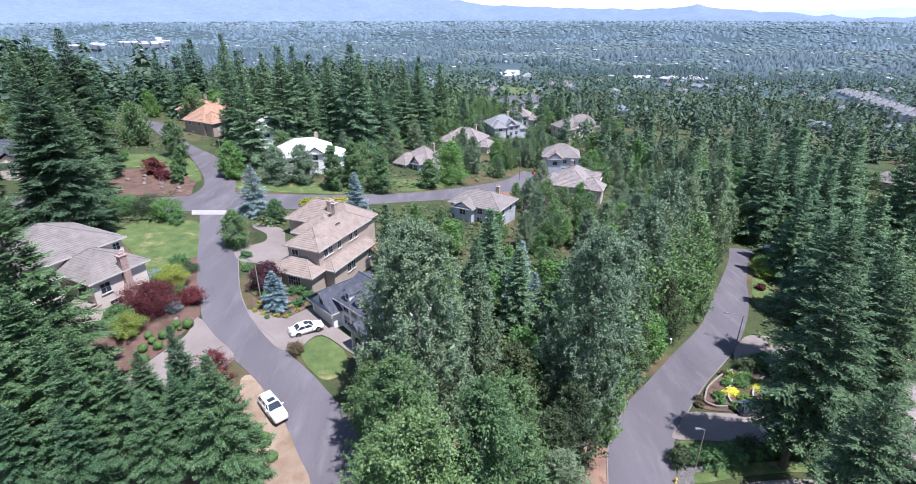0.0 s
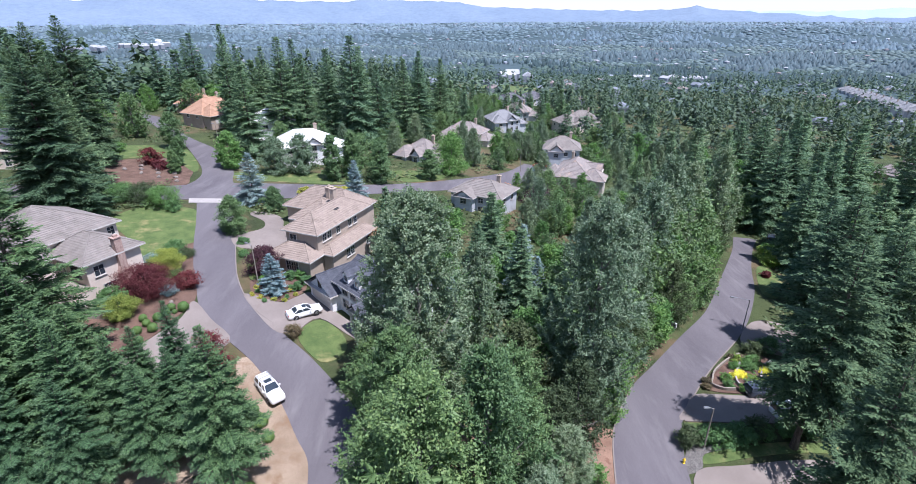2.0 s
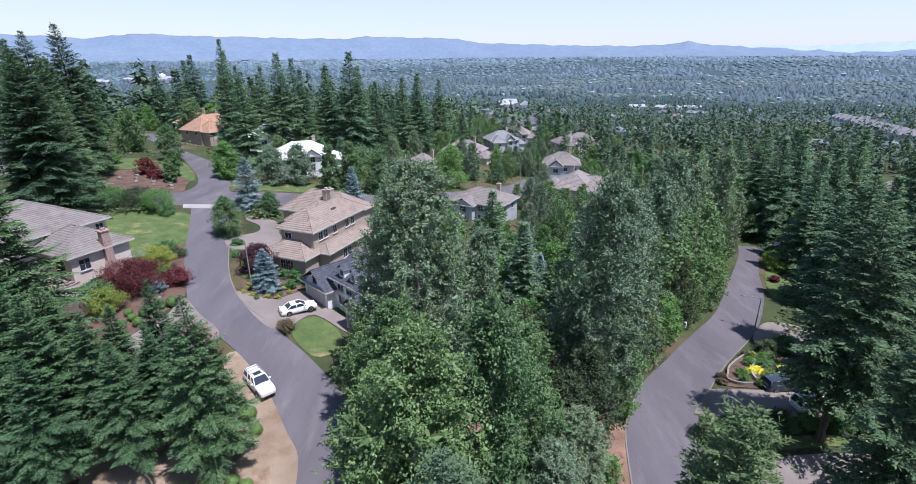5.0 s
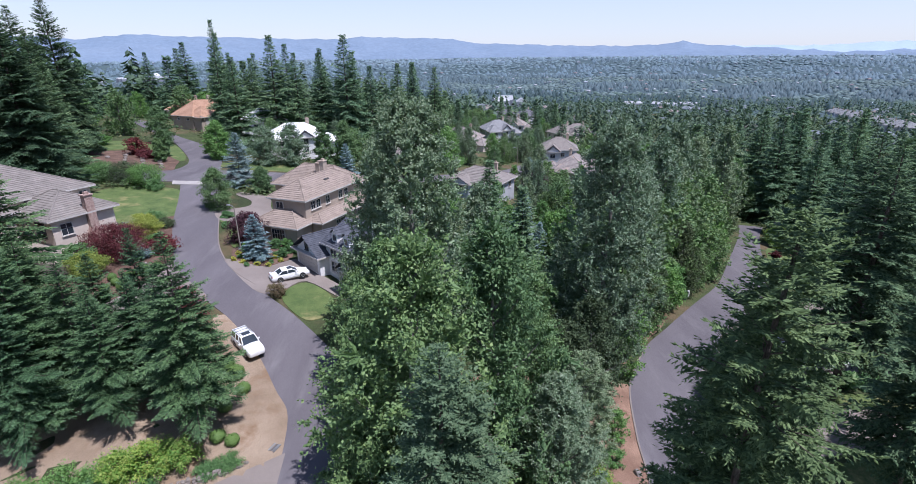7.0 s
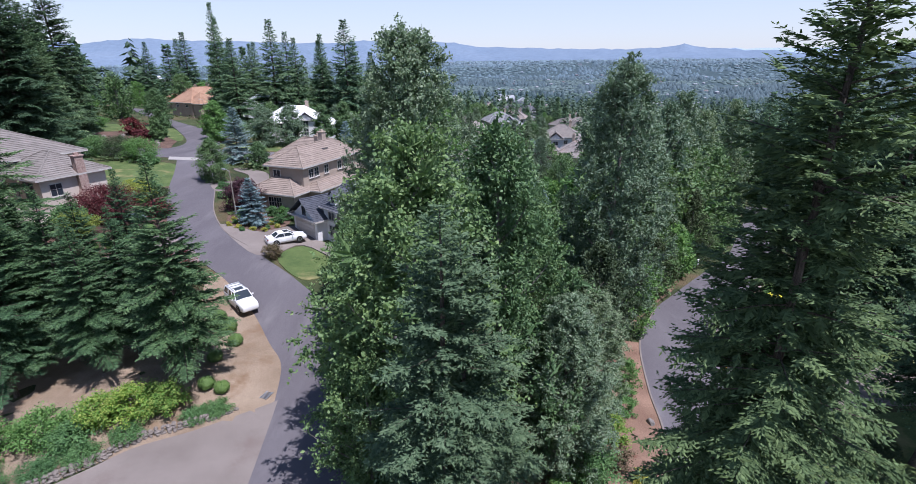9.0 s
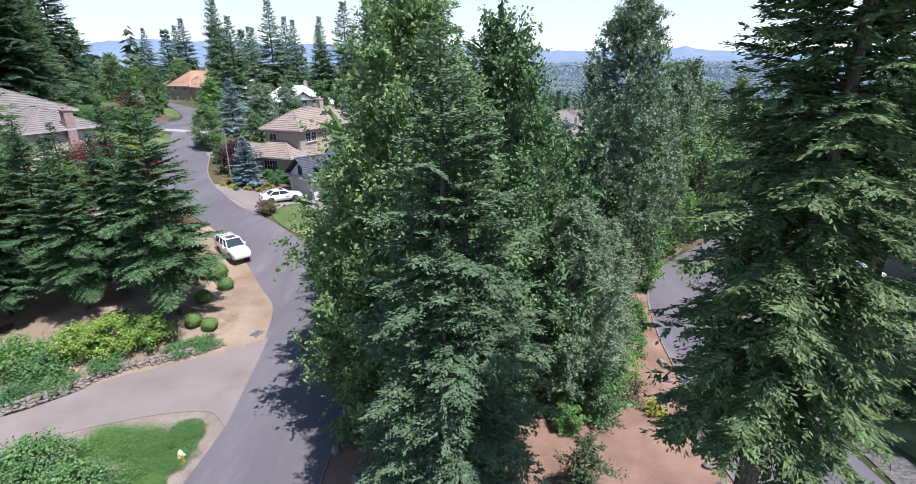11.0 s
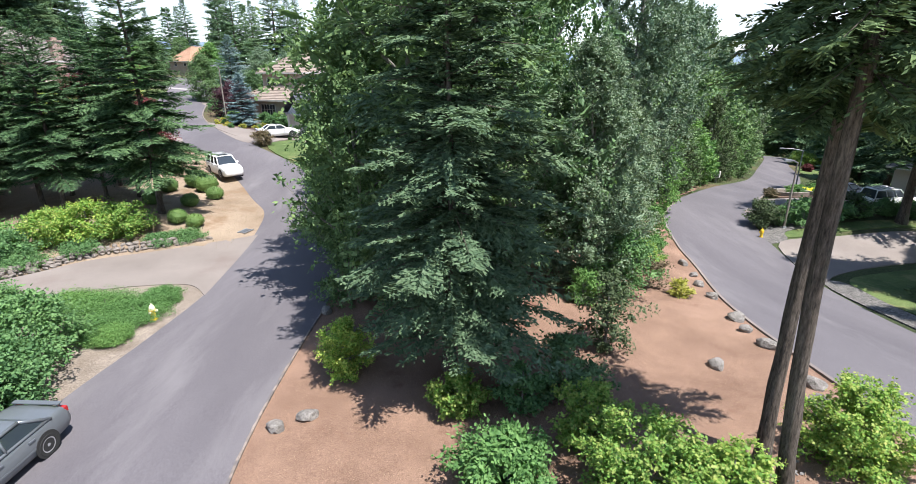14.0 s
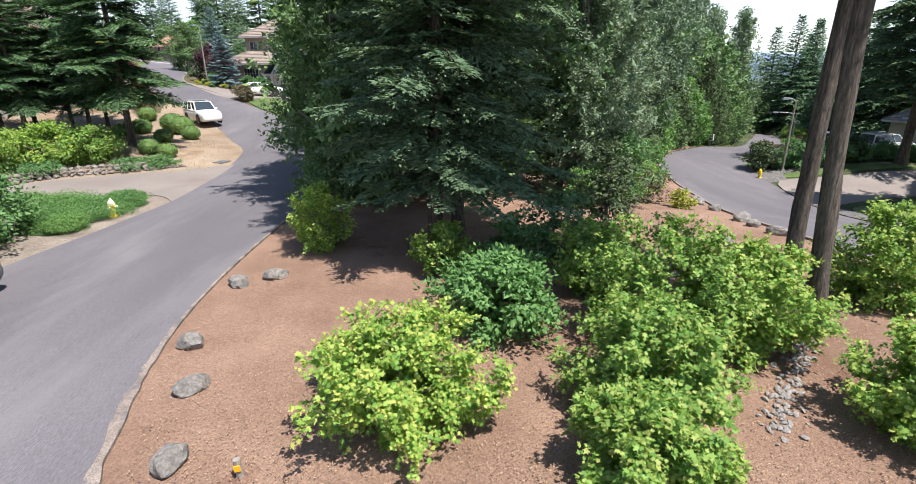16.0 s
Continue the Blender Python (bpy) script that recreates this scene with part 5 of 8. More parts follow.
def roof_of(house, b, mat, base, trim):
    """The roof over one block: slopes in courses, soffit, fascia and ridge caps."""
    o = b.get("over", 0.55)
    x0, x1, y0, y1 = b["x0"] - o, b["x1"] + o, b["y0"] - o, b["y1"] + o
    z, rise, course = b["h"], b["rise"], b.get("course", 0.36)
    bm = bmesh.new()
    if b.get("axis", "x") == "x":
        m, half = (y0 + y1) / 2, (y1 - y0) / 2
        ins = 0 if b.get("gable") else min(half, (x1 - x0) / 2 - 0.05)
        P, Q = (x0 + ins, m, z + rise), (x1 - ins, m, z + rise)
        c = [(x0, y0, z), (x1, y0, z), (x1, y1, z), (x0, y1, z)]
        slope(bm, c[0], c[1], Q, P, course)
        slope(bm, c[2], c[3], P, Q, course)
        if ins:
            slope(bm, c[1], c[2], Q, Q, course)
            slope(bm, c[3], c[0], P, P, course)
    else:
        m, half = (x0 + x1) / 2, (x1 - x0) / 2
        ins = 0 if b.get("gable") else min(half, (y1 - y0) / 2 - 0.05)
        P, Q = (m, y0 + ins, z + rise), (m, y1 - ins, z + rise)
        c = [(x0, y0, z), (x1, y0, z), (x1, y1, z), (x0, y1, z)]
        slope(bm, c[3], c[0], P, Q, course)
        slope(bm, c[1], c[2], Q, P, course)
        if ins:
            slope(bm, c[0], c[1], P, P, course)
            slope(bm, c[2], c[3], Q, Q, course)
    roof = part("roof", bm, mat, house)
    bm = bmesh.new()
    rod(bm, Vector(P) + Vector((0, 0, .05)), Vector(Q) + Vector((0, 0, .051)), 0.1)
    if not b.get("gable"):
        near = {0: P, 3: P, 1: Q, 2: Q} if b.get("axis", "x") == "x" else {0: P, 1: P, 2: Q, 3: Q}
        for i, t in near.items():
            rod(bm, Vector(c[i]) + Vector((0, 0, .05)), Vector(t) + Vector((0, 0, .05)), 0.09)
    part("ridge_cap", bm, mat, roof)
    bm = bmesh.new()
    for q in c:
        q = Vector(q)
    box(bm, (x0 + x1) / 2, (y0 + y1) / 2, z - 0.12, x1 - x0 - 0.05, y1 - y0 - 0.05, 0.1)
    for ax, ay, sx, sy in (((x0 + x1) / 2, y0, x1 - x0 + .12, .12), ((x0 + x1) / 2, y1, x1 - x0 + .12, .12), (x0, (y0 + y1) / 2, .12, y1 - y0 - .12), (x1, (y0 + y1) / 2, .12, y1 - y0 - .12)):
        box(bm, ax, ay, z - 0.17, sx, sy, 0.2)
    part("gutter", bm, trim, roof)
    if b.get("gable"):
        if b.get("axis", "x") == "x":
            ends = [((b["x0"], b["y0"]), (b["x0"], b["y1"])), ((b["x1"], b["y0"]), (b["x1"], b["y1"]))]
        else:
            ends = [((b["x0"], b["y0"]), (b["x1"], b["y0"])), ((b["x0"], b["y1"]), (b["x1"], b["y1"]))]
        for p, q in ends:
            bm = bmesh.new()
            mid = ((p[0] + q[0]) / 2, (p[1] + q[1]) / 2)
            t = [bm.verts.new((*p, z - .1)), bm.verts.new((*q, z - .1)), bm.verts.new((*mid, z + rise - o * rise / half - 0.02))]
            bm.faces.new(t)
            part("gable", bm, b.get("wall", STUCCO), house)


def arc_wall(bm, cx, cy, rx, ry, thick, z0, high, count=24):
    """A wall curving round a rounded deck."""
    rows = []
    for k in range(count + 1):
        a = -0.37 + k * 2.4 / count
        rows.append([bm.verts.new((cx - (rx + s) * math.cos(a), cy - (ry + s) * math.sin(a), z)) for s, z in ((-thick / 2, z0), (thick / 2, z0), (thick / 2, z0 + high), (-thick / 2, z0 + high))])
    for p, q in zip(rows, rows[1:]):
        for k in range(4):
            bm.faces.new((p[k], p[(k + 1) % 4], q[(k + 1) % 4], q[k]))
    bm.faces.new(rows[0])
    bm.faces.new(rows[-1])


def window(house, b, face, u, z, w, h, bars=1, trim=None, depth=0.1):
    """A framed window on a face of a block."""
    if face in "SN":
        y = b["y0"] if face == "S" else b["y1"]
        m = Matrix.Translation((u, y, z)) @ Matrix.Rotation(0 if face == "S" else math.pi, 4, "Z")
    else:
        x = b["x0"] if face == "W" else b["x1"]
        m = Matrix.Translation((x, u, z)) @ Matrix.Rotation(-math.pi / 2 if face == "W" else math.pi / 2, 4, "Z")
    bm = bmesh.new()
    t = 0.09
    rim = []
    for y in (0.02 - depth, 0.02):
        for grow_by, z0, z1 in ((t, 0, h + 2 * t), (0, t, h + t)):
            rim.append([bm.verts.new((sx * (w / 2 + grow_by), y, zz)) for sx, zz in ((-1, z0), (1, z0), (1, z1), (-1, z1))])
    for a, b in ((0, 1), (1, 3), (3, 2), (2, 0)):
        for k in range(4):
            bm.faces.new((rim[a][k], rim[a][(k + 1) % 4], rim[b][(k + 1) % 4], rim[b][k]))
    fr = part("window", bm, trim or TRIM, house)
    fr.matrix_local = m
    bm = bmesh.new()
    box(bm, 0, -0.012, t, w, 0.02, h)
    part("pane", bm, GLASS, fr)
    for k in range(bars):
        bm = bmesh.new()
        box(bm, -w / 2 + w * (k + 1) / (bars + 1), -0.03, t, 0.045, 0.06, h)
        part("glazing_bar", bm, trim or TRIM, fr)
    if h > 1.1:
        bm = bmesh.new()
        box(bm, 0, -0.036, t + h * 0.55, w, 0.05, 0.04)
        part("glazing_bar", bm, trim or TRIM, fr)
    bm = bmesh.new()
    box(bm, 0, -0.08, -0.06, w + 0.3, 0.16, 0.05)
    part("sill", bm, trim or TRIM, fr)


def garage_door(house, b, face, u, w, h=2.2):
    if face in "SN":
        y = b["y0"] if face == "S" else b["y1"]
        m = Matrix.Translation((u, y, 0.6)) @ Matrix.Rotation(0 if face == "S" else math.pi, 4, "Z")
    else:
        x = b["x0"] if face == "W" else b["x1"]
        m = Matrix.Translation((x, u, 0.6)) @ Matrix.Rotation(-math.pi / 2 if face == "W" else math.pi / 2, 4, "Z")
    bm = bmesh.new()
    for i in range(4):
        box(bm, 0, -0.03, i * h / 4 + 0.01, w, 0.06, h / 4 - 0.025)
        for k in range(6):
            box(bm, -w / 2 + (k + 0.5) * w / 6, -0.065, i * h / 4 + 0.12, w / 6 - 0.16, 0.02, h / 4 - 0.24)
    ob = part("garage_door", bm, TRIM, house, "white panelled garage door")
    ob.matrix_local = m


def chimney(house, x, y, z0, z1, w=0.9, d=0.7, mat=None, step_at=None):
    bm = bmesh.new()
    if step_at:
        box(bm, x, y, z0, w * 1.7, d * 1.15, step_at - z0)
        box(bm, x, y, step_at, w * 1.65, d * 1.1, 0.9, taper=0.62)
    box(bm, x, y, (step_at + 0.5) if step_at else z0, w, d, z1 - ((step_at + 0.5) if step_at else z0))
    c = part("chimney", bm, mat or STUCCO_TAN, house)
    bm = bmesh.new()
    box(bm, x, y, z1 - 0.02, w + 0.2, d + 0.2, 0.14)
    box(bm, x, y, z1 + 0.12, w * 0.5, d * 0.5, 0.3)
    part("chimney_cap", bm, mat or STUCCO_TAN, c)


def house(x, y, z, rot, blocks, label, wall, roof, trim=TRIM, name="house"):
    h = empty(name, pose(x, y, z, 0, 0, rot), label, "house")
    for b in blocks:
        b.setdefault("wall", wall)
        bm = bmesh.new()
        box(bm, (b["x0"] + b["x1"]) / 2, (b["y0"] + b["y1"]) / 2, b.get("z0", -1.2), b["x1"] - b["x0"], b["y1"] - b["y0"], b["h"] - b.get("z0", -1.2) - 0.06)
        part("wall", bm, b["wall"], h)
        roof_of(h, b, b.get("roof", roof), z, trim)
    return h


def blk(x0, x1, y0, y1, h, rise, axis="x", **kw):
    return dict(x0=x0, x1=x1, y0=y0, y1=y1, h=h, rise=rise, axis=axis, **kw)


# the tan house with stepped hip roofs
main, wing, skirt, left, link = blk(0.5, 15, 0.5, 6.6, 6.5, 2.3), blk(-2.3, 4.2, 0.2, 8.2, 3.1, 2.0, "y"), blk(1.2, 14, -1.6, 1.5, 3.1, 0.9), blk(14, 22, 3.6, 18.0, 4.6, 3.2, "y"), blk(8, 16, 4.5, 11.5, 5.0, 2.8, "y")
ht = house(-22.0, 72.9, 2.3, 67, [main, wing, skirt, left, link], "tan two-storey stucco house with stepped tan tile roofs", STUCCO_TAN, ROOF_TAN, name="tan_house")
for u in (2.3, 3.6, 6.0, 9.4, 11.0):
    window(ht, main, "S", u, 4.6, 0.95, 1.2)
window(ht, main, "W", 5.2, 4.6, 1.2, 1.1)
window(ht, wing, "W", 3.6, 0.9, 2.3, 1.5, 4)
window(ht, wing, "S", 2.2, 1.0, 1.0, 1.3)
for u in (5.4, 6.6, 11.4):
    window(ht, skirt, "S", u, 0.9, 1.0, 1.4)
window(ht, left, "W", 15.5, 1.0, 1.6, 1.4, 2)
chimney(ht, 16.5, 9.6, 4, 8.4, 1.2, 0.8)
chimney(ht, 12.4, 5.6, 6, 9.8, 1.0, 0.8)
bm = bmesh.new()
box(bm, 8.2, 2.3, 7.85, 1.2, 0.8, 0.16)
sk = part("skylight", bm, TRIM_DARK, ht)
bm = bmesh.new()
box(bm, 8.2, 2.3, 8.0, 1.0, 0.62, 0.03)
part("pane", bm, GLASS, sk)
bm = bmesh.new()
for i in range(6):
    box(bm, 13.5, -2.2 - i * 0.4, 2.2 - i * 0.4, 2.6, 0.42, 0.2)
box(bm, 13.8, -1.4, 2.3, 4.4, 2.4, 0.18)
for i in range(9):
    box(bm, 11.7 + i * 0.53, -2.55, 2.4, 0.09, 0.09, 0.95)
box(bm, 13.8, -2.55, 3.3, 4.5, 0.12, 0.08)
part("deck", bm, WOOD_DECK, ht, "orange cedar deck and steps")
bm = bmesh.new()
for i in range(7):
    box(bm, 4.4 + i * 0.9, 11.2, -0.3, 0.22, 0.22, 1.3)
box(bm, 7.1, 11.2, 0.75, 5.9, 0.26, 0.12)
box(bm, 7.1, 11.2, -0.3, 5.8, 0.12, 0.8)
part("terrace_wall", bm, BRICK, ht, "brick terrace wall")

# the white house with a slate-blue roof and dormers
gar, body = blk(0.2, 6.0, 0.2, 8.6, 3.0, 2.3, "y", gable=True, course=0.28), blk(5.6, 16.5, 1.6, 9.8, 4.6, 2.6, "x", gable=True, course=0.28)
hb = house(-22.3, 66.6, 1.15, -45, [gar, body], "white house with a dark blue shingle roof and small dormers", SIDING, ROOF_SLATE, name="white_house")
garage_door(hb, gar, "S", 3.1, 4.6)
window(hb, gar, "S", 3.1, 3.3, 0.7, 0.9, trim=TRIM_DARK)
for u in (7.4, 9.4):
    window(hb, body, "S", u, 3.0, 1.3, 1.0)
    window(hb, body, "S", u, 0.9, 1.3, 1.3)
for i in range(3):
    u = 7.6 + i * 2.6
    bm = bmesh.new()
    box(bm, u, 2.9, 4.9, 1.15, 2.2, 1.3)
    dorm = part("dormer", bm, SIDING, hb)
    bm = bmesh.new()
    slope(bm, (u + 0.8, 1.6, 6.15), (u + 0.8, 4.4, 6.15), (u, 4.4, 6.9), (u, 1.6, 6.9), 0.28)
    slope(bm, (u - 0.8, 4.4, 6.15), (u - 0.8, 1.6, 6.15), (u, 1.6, 6.9), (u, 4.4, 6.9), 0.28)
    part("dormer_roof", bm, ROOF_SLATE, dorm)
    bm = bmesh.new()
    v = [bm.verts.new(q) for q in ((u - 0.62, 1.78, 6.15), (u + 0.62, 1.78, 6.15), (u, 1.78, 6.8))]
    bm.faces.new(v)
    part("dormer_gable", bm, SIDING, dorm)
    bm = bmesh.new()
    box(bm, u, 1.79, 5.3, 0.62, 0.06, 0.75)
    part("pane", bm, GLASS, dorm)
bm = bmesh.new()
for u in (11.4, 13.6):
    box(bm, u, -0.2, -0.8, 0.32, 0.32, 3.6)
    box(bm, u, -0.2, 2.7, 0.5, 0.5, 0.14)
arc = [(12.5 + 0.94 * math.cos(a), -0.2, 1.9 + 0.94 * math.sin(a)) for a in np.linspace(0, math.pi, 11)]
for a, b in zip(arc, arc[1:]):
    rod(bm, a, b, 0.13)
box(bm, 12.5, 0.6, 2.84, 2.9, 2.0, 0.2)
part("porch", bm, TRIM, hb, "white arched entrance porch")
bm = bmesh.new()
slope(bm, (14.2, -0.7, 2.95), (14.2, 1.8, 2.95), (12.5, 1.8, 4.5), (12.5, -0.7, 4.5), 0.28)
slope(bm, (10.8, 1.8, 2.95), (10.8, -0.7, 2.95), (12.5, -0.7, 4.5), (12.5, 1.8, 4.5), 0.28)
part("porch_roof", bm, ROOF_SLATE, hb)
chimney(hb, 6.6, 9.2, 3.5, 8.4, 0.9, 0.8, BRICK)

# the house below the lawn, with a stone chimney
low, high, back = blk(0.6, 8.2, 0.6, 9.5, 5.5, 2.5, "y"), blk(-4, 10.0, 8.0, 20, 7.1, 3.7, "y"), blk(-9, -1.5, 3.5, 14, 6.8, 3.0, "y")
hl = house(-48.7, 59.0, 4.9, 64.5, [low, high, back], "beige two-storey house with grey tile roofs and a stone chimney", STUCCO, ROOF_GREY, name="beige_house")
window(hl, low, "S", 2.2, 3.2, 1.3, 1.4)
window(hl, low, "S", 3.0, 0.5, 1.6, 1.2, 2)
window(hl, low, "S", 6.8, 0.6, 1.1, 1.1)
window(hl, low, "W", 3.0, 3.0, 1.8, 1.8, 1, TRIM_DARK)
window(hl, low, "W", 6.0, 3.0, 1.4, 1.5)
window(hl, high, "S", 9.0, 5.2, 1.0, 1.2)
chimney(hl, 5.2, 0.4, -0.8, 7.6, 1.0, 0.8, BRICK, 2.6)
bm = bmesh.new()
arc_wall(bm, -0.4, 3.2, 2.7, 3.4, 0.1, 0.2, 2.0)
dk = part("deck_wall", bm, STUCCO, hl, "pale rounded deck wall")
bm = bmesh.new()
arc_wall(bm, -0.4, 3.2, 2.7, 3.4, 0.2, 2.2, 0.12)
part("coping", bm, BRICK, dk)
bm = bmesh.new()
box(bm, -0.6, 3.2, 2.05, 3.6, 4.6, 0.14)
part("deck_floor", bm, WOOD_GREY, hl)


def plain_house(x, y, z, rot, w, d, h, rise, label, wall, roof, wing=True, axis="x", name="house", trim=TRIM):
    """A two-storey house: main block, gabled front wings, side and rear wings, entrance gable, windows on both floors, chimneys."""
    b0 = blk(-w / 2, w / 2, -d / 2, d / 2, h, rise, axis, course=0.5)
    bs = [b0]
    if wing:
        bs.append(blk(-w / 2 + 0.4, -w / 2 + w * 0.42, -d / 2 - d * 0.34, -d / 2 + 3.2, h * 0.92, rise * 0.72, "y", course=0.5))
        bs.append(blk(w / 2 - 1.0, w / 2 + w * 0.26, -d / 2 + 0.8, d / 2 - 1.2, h * 0.62, rise * 0.6, "x", course=0.5))
        bs.append(blk(w * 0.02, w * 0.3, -d / 2 - d * 0.16, -d / 2 + 3.4, h * 0.98, rise * 0.62, "y", course=0.5, gable=True))
        bs.append(blk(-w * 0.3, w * 0.2, d / 2 - 1.5, d / 2 + d * 0.3, h * 0.8, rise * 0.7, "y", course=0.5))
    else:
        bs.append(blk(-w * 0.34, w * 0.02, -d / 2 - d * 0.2, -d / 2 + 3.0, h * 0.95, rise * 0.6, "y", course=0.5, gable=True))
        bs.append(blk(w * 0.1, w * 0.42, d / 2 - 2.5, d / 2 + d * 0.2, h * 0.85, rise * 0.6, "y", course=0.5))
    hh = house(x, y, z, rot, bs, label, wall, roof, trim, name)
    n = max(2, int(w / 2.8))
    for k in range(n):
        u = -w / 2 + (k + 0.6) * w / (n + 0.2)
        if any(q["y0"] < -d / 2 - 0.1 and q["x0"] - 0.7 < u < q["x1"] + 0.7 for q in bs[1:]):
            continue
        window(hh, b0, "S", u, h * 0.62, 1.2, 1.2)
        window(hh, b0, "S", u, h * 0.14, 1.3, 1.4)
    front = bs[1]
    window(hh, front, "S", (front["x0"] + front["x1"]) / 2, h * 0.6, 1.5, 1.2)
    if wing:
        garage_door(hh, front, "S", (front["x0"] + front["x1"]) / 2, 3.0)
        window(hh, bs[3], "S", w * 0.16, h * 0.58, 1.2, 1.4)
        window(hh, bs[3], "S", w * 0.16, h * 0.12, 1.1, 1.6)
    for face in "WE":
        for u in (-d * 0.25, d * 0.2):
            window(hh, b0, face, u, h * 0.6, 1.1, 1.2)
    chimney(hh, w * 0.24, d * 0.16, h * 0.7, h + rise + 0.9)
    return hh


GREY_L, BROWN_L = "grey two-storey house with a weathered hip roof", "beige house with a brown tile hip roof"
plain_house(6.2, 118.0, -3.2, -30, 13, 9.5, 4.9, 2.6, "blue-grey house with a wide tan hip roof", SIDING_GREY, ROOF_GREY, False)
plain_house(-11.0, 162, -4.6, -35, 11, 10, 5.3, 3.8, "half-timbered grey house with a steep brown roof", SIDING_GREY, ROOF_MID)
plain_house(36.5, 178, -8.0, -10, 12, 10, 6.2, 3.6, "grey house with a steep tan hip roof", SIDING_GREY, ROOF_GREY, False)
plain_house(36.0, 152, -8.2, 68, 16, 11, 4.9, 3.8, "large beige house with weathered shake roofs", STUCCO, ROOF_MID)
plain_house(-42.5, 140.0, 4.4, 18, 14, 9, 4.6, 3.0, "pale house with a brilliant white tile roof", SIDING, ROOF_WHITE)
plain_house(-60, 166, 5.0, 20, 13, 10, 5.2, 3.2, "pale house with a brilliant white tile roof", SIDING, ROOF_WHITE, False)
plain_house(-84.0, 178.0, 7.4, 62, 16, 10, 3.6, 4.4, "brown house with an orange cedar shingle roof", STUCCO_TAN, ROOF_ORANGE)
plain_house(-100, 200, 7.4, 10, 12, 10, 3.4, 3.2, "brown house with an orange cedar shingle roof", STUCCO_TAN, ROOF_ORANGE, False)
plain_house(-101, 114, 10.2, 12, 17, 11, 4.0, 3.2, "pale house with a dark grey roof", STUCCO, ROOF_SLATE)
plain_house(53.0, 48.5, -3.4, 20, 13, 11, 3.2, 3.2, "house with a mossy grey tile roof among firs", STUCCO, ROOF_MID)
plain_house(3, 205, -7.2, -25, 15, 11, 5.4, 3.8, "large house with brown-grey roofs", STUCCO, ROOF_MID)
plain_house(21, 246, -9.6, 15, 14, 11, 5.6, 3.8, "blue-grey house with a grey roof", SIDING_GREY, ROOF_TERRACE)
plain_house(33, 292, -13.5, -15, 15, 11, 5.6, 4.0, GREY_L, SIDING_GREY, ROOF_MID)
plain_house(56, 262, -14.0, 20, 13, 10, 5.6, 3.6, BROWN_L, STUCCO, ROOF_GREY)
plain_house(70, 292, -17.5, -8, 14, 10, 5.6, 3.8, BROWN_L, STUCCO, ROOF_GREY)
plain_house(34, 340, -14, 10, 15, 11, 5.6, 3.8, GREY_L, SIDING_GREY, ROOF_DARK)
plain_house(53, 378, -18, 30, 15, 11, 5.6, 3.8, GREY_L, SIDING_GREY, ROOF_DARK)
plain_house(92, 362, -26, 15, 14, 10, 5.6, 3.6, BROWN_L, STUCCO, ROOF_GREY)
plain_house(128, 402, -33, -12, 14, 10, 5.6, 3.6, BROWN_L, STUCCO, ROOF_GREY)
for i in range(12):
    tx, ty = 342 + 9 * i, 384 + 19.3 * i
    plain_house(tx, ty, ground_z(tx, ty) + 1.0, 65 + (i % 3) * 5, 17, 12, 6.0, 3.6, "grey-roofed terrace house on the eastern slope", SIDING_GREY, ROOF_TERRACE, False)
plain_house(176, 196, -24, 30, 17, 12, 7, 4, "brown house with a grey roof among trees", STUCCO_TAN, ROOF_MID, False)


# ---- the distant town ----
def town(name, label, seed, count, pick, tone, size, mats):
    g = np.random.default_rng(seed)
    x, y = pick(g, count)
    vs, fs, mi = [], [], []
    for k in range(len(x)):
        w, d, h = g.uniform(*size[0]), g.uniform(*size[1]), g.uniform(*size[2])
        a = g.uniform(0, 3.14)
        z = ground_z(x[k], y[k]) + size[3]
        c, s = math.cos(a), math.sin(a)
        o = len(vs)
        for u, v, t in ((-w, -d, -2), (w, -d, -2), (w, d, -2), (-w, d, -2), (-w, -d, h), (w, -d, h), (w, d, h), (-w, d, h), (-w * tone, 0, h * 1.5), (w * tone, 0, h * 1.5)):
            vs.append((x[k] + (u * c - v * s) / 2, y[k] + (u * s + v * c) / 2, z + t))
        fs += [(o, o + 1, o + 5, o + 4), (o + 1, o + 2, o + 6, o + 5), (o + 2, o + 3, o + 7, o + 6), (o + 3, o, o + 4, o + 7),
               (o + 4, o + 5, o + 9, o + 8), (o + 6, o + 7, o + 8, o + 9), (o + 5, o + 6, o + 9, o + 9), (o + 7, o + 4, o + 8, o + 8)]
        r = int(g.integers(1, len(mats)))
        mi += [0, 0, 0, 0, r, r, r, r]
    fs = np.array(fs)
    me = bpy.data.meshes.new(name)
    me.from_pydata(vs, [], [list(dict.fromkeys(q)) for q in fs.tolist()])
    for m in mats:
        me.materials.append(m)
    me.polygons.foreach_set("material_index", np.array(mi, np.int32))
    return tagged(new(name, me), label, "houses", kind="stuff")


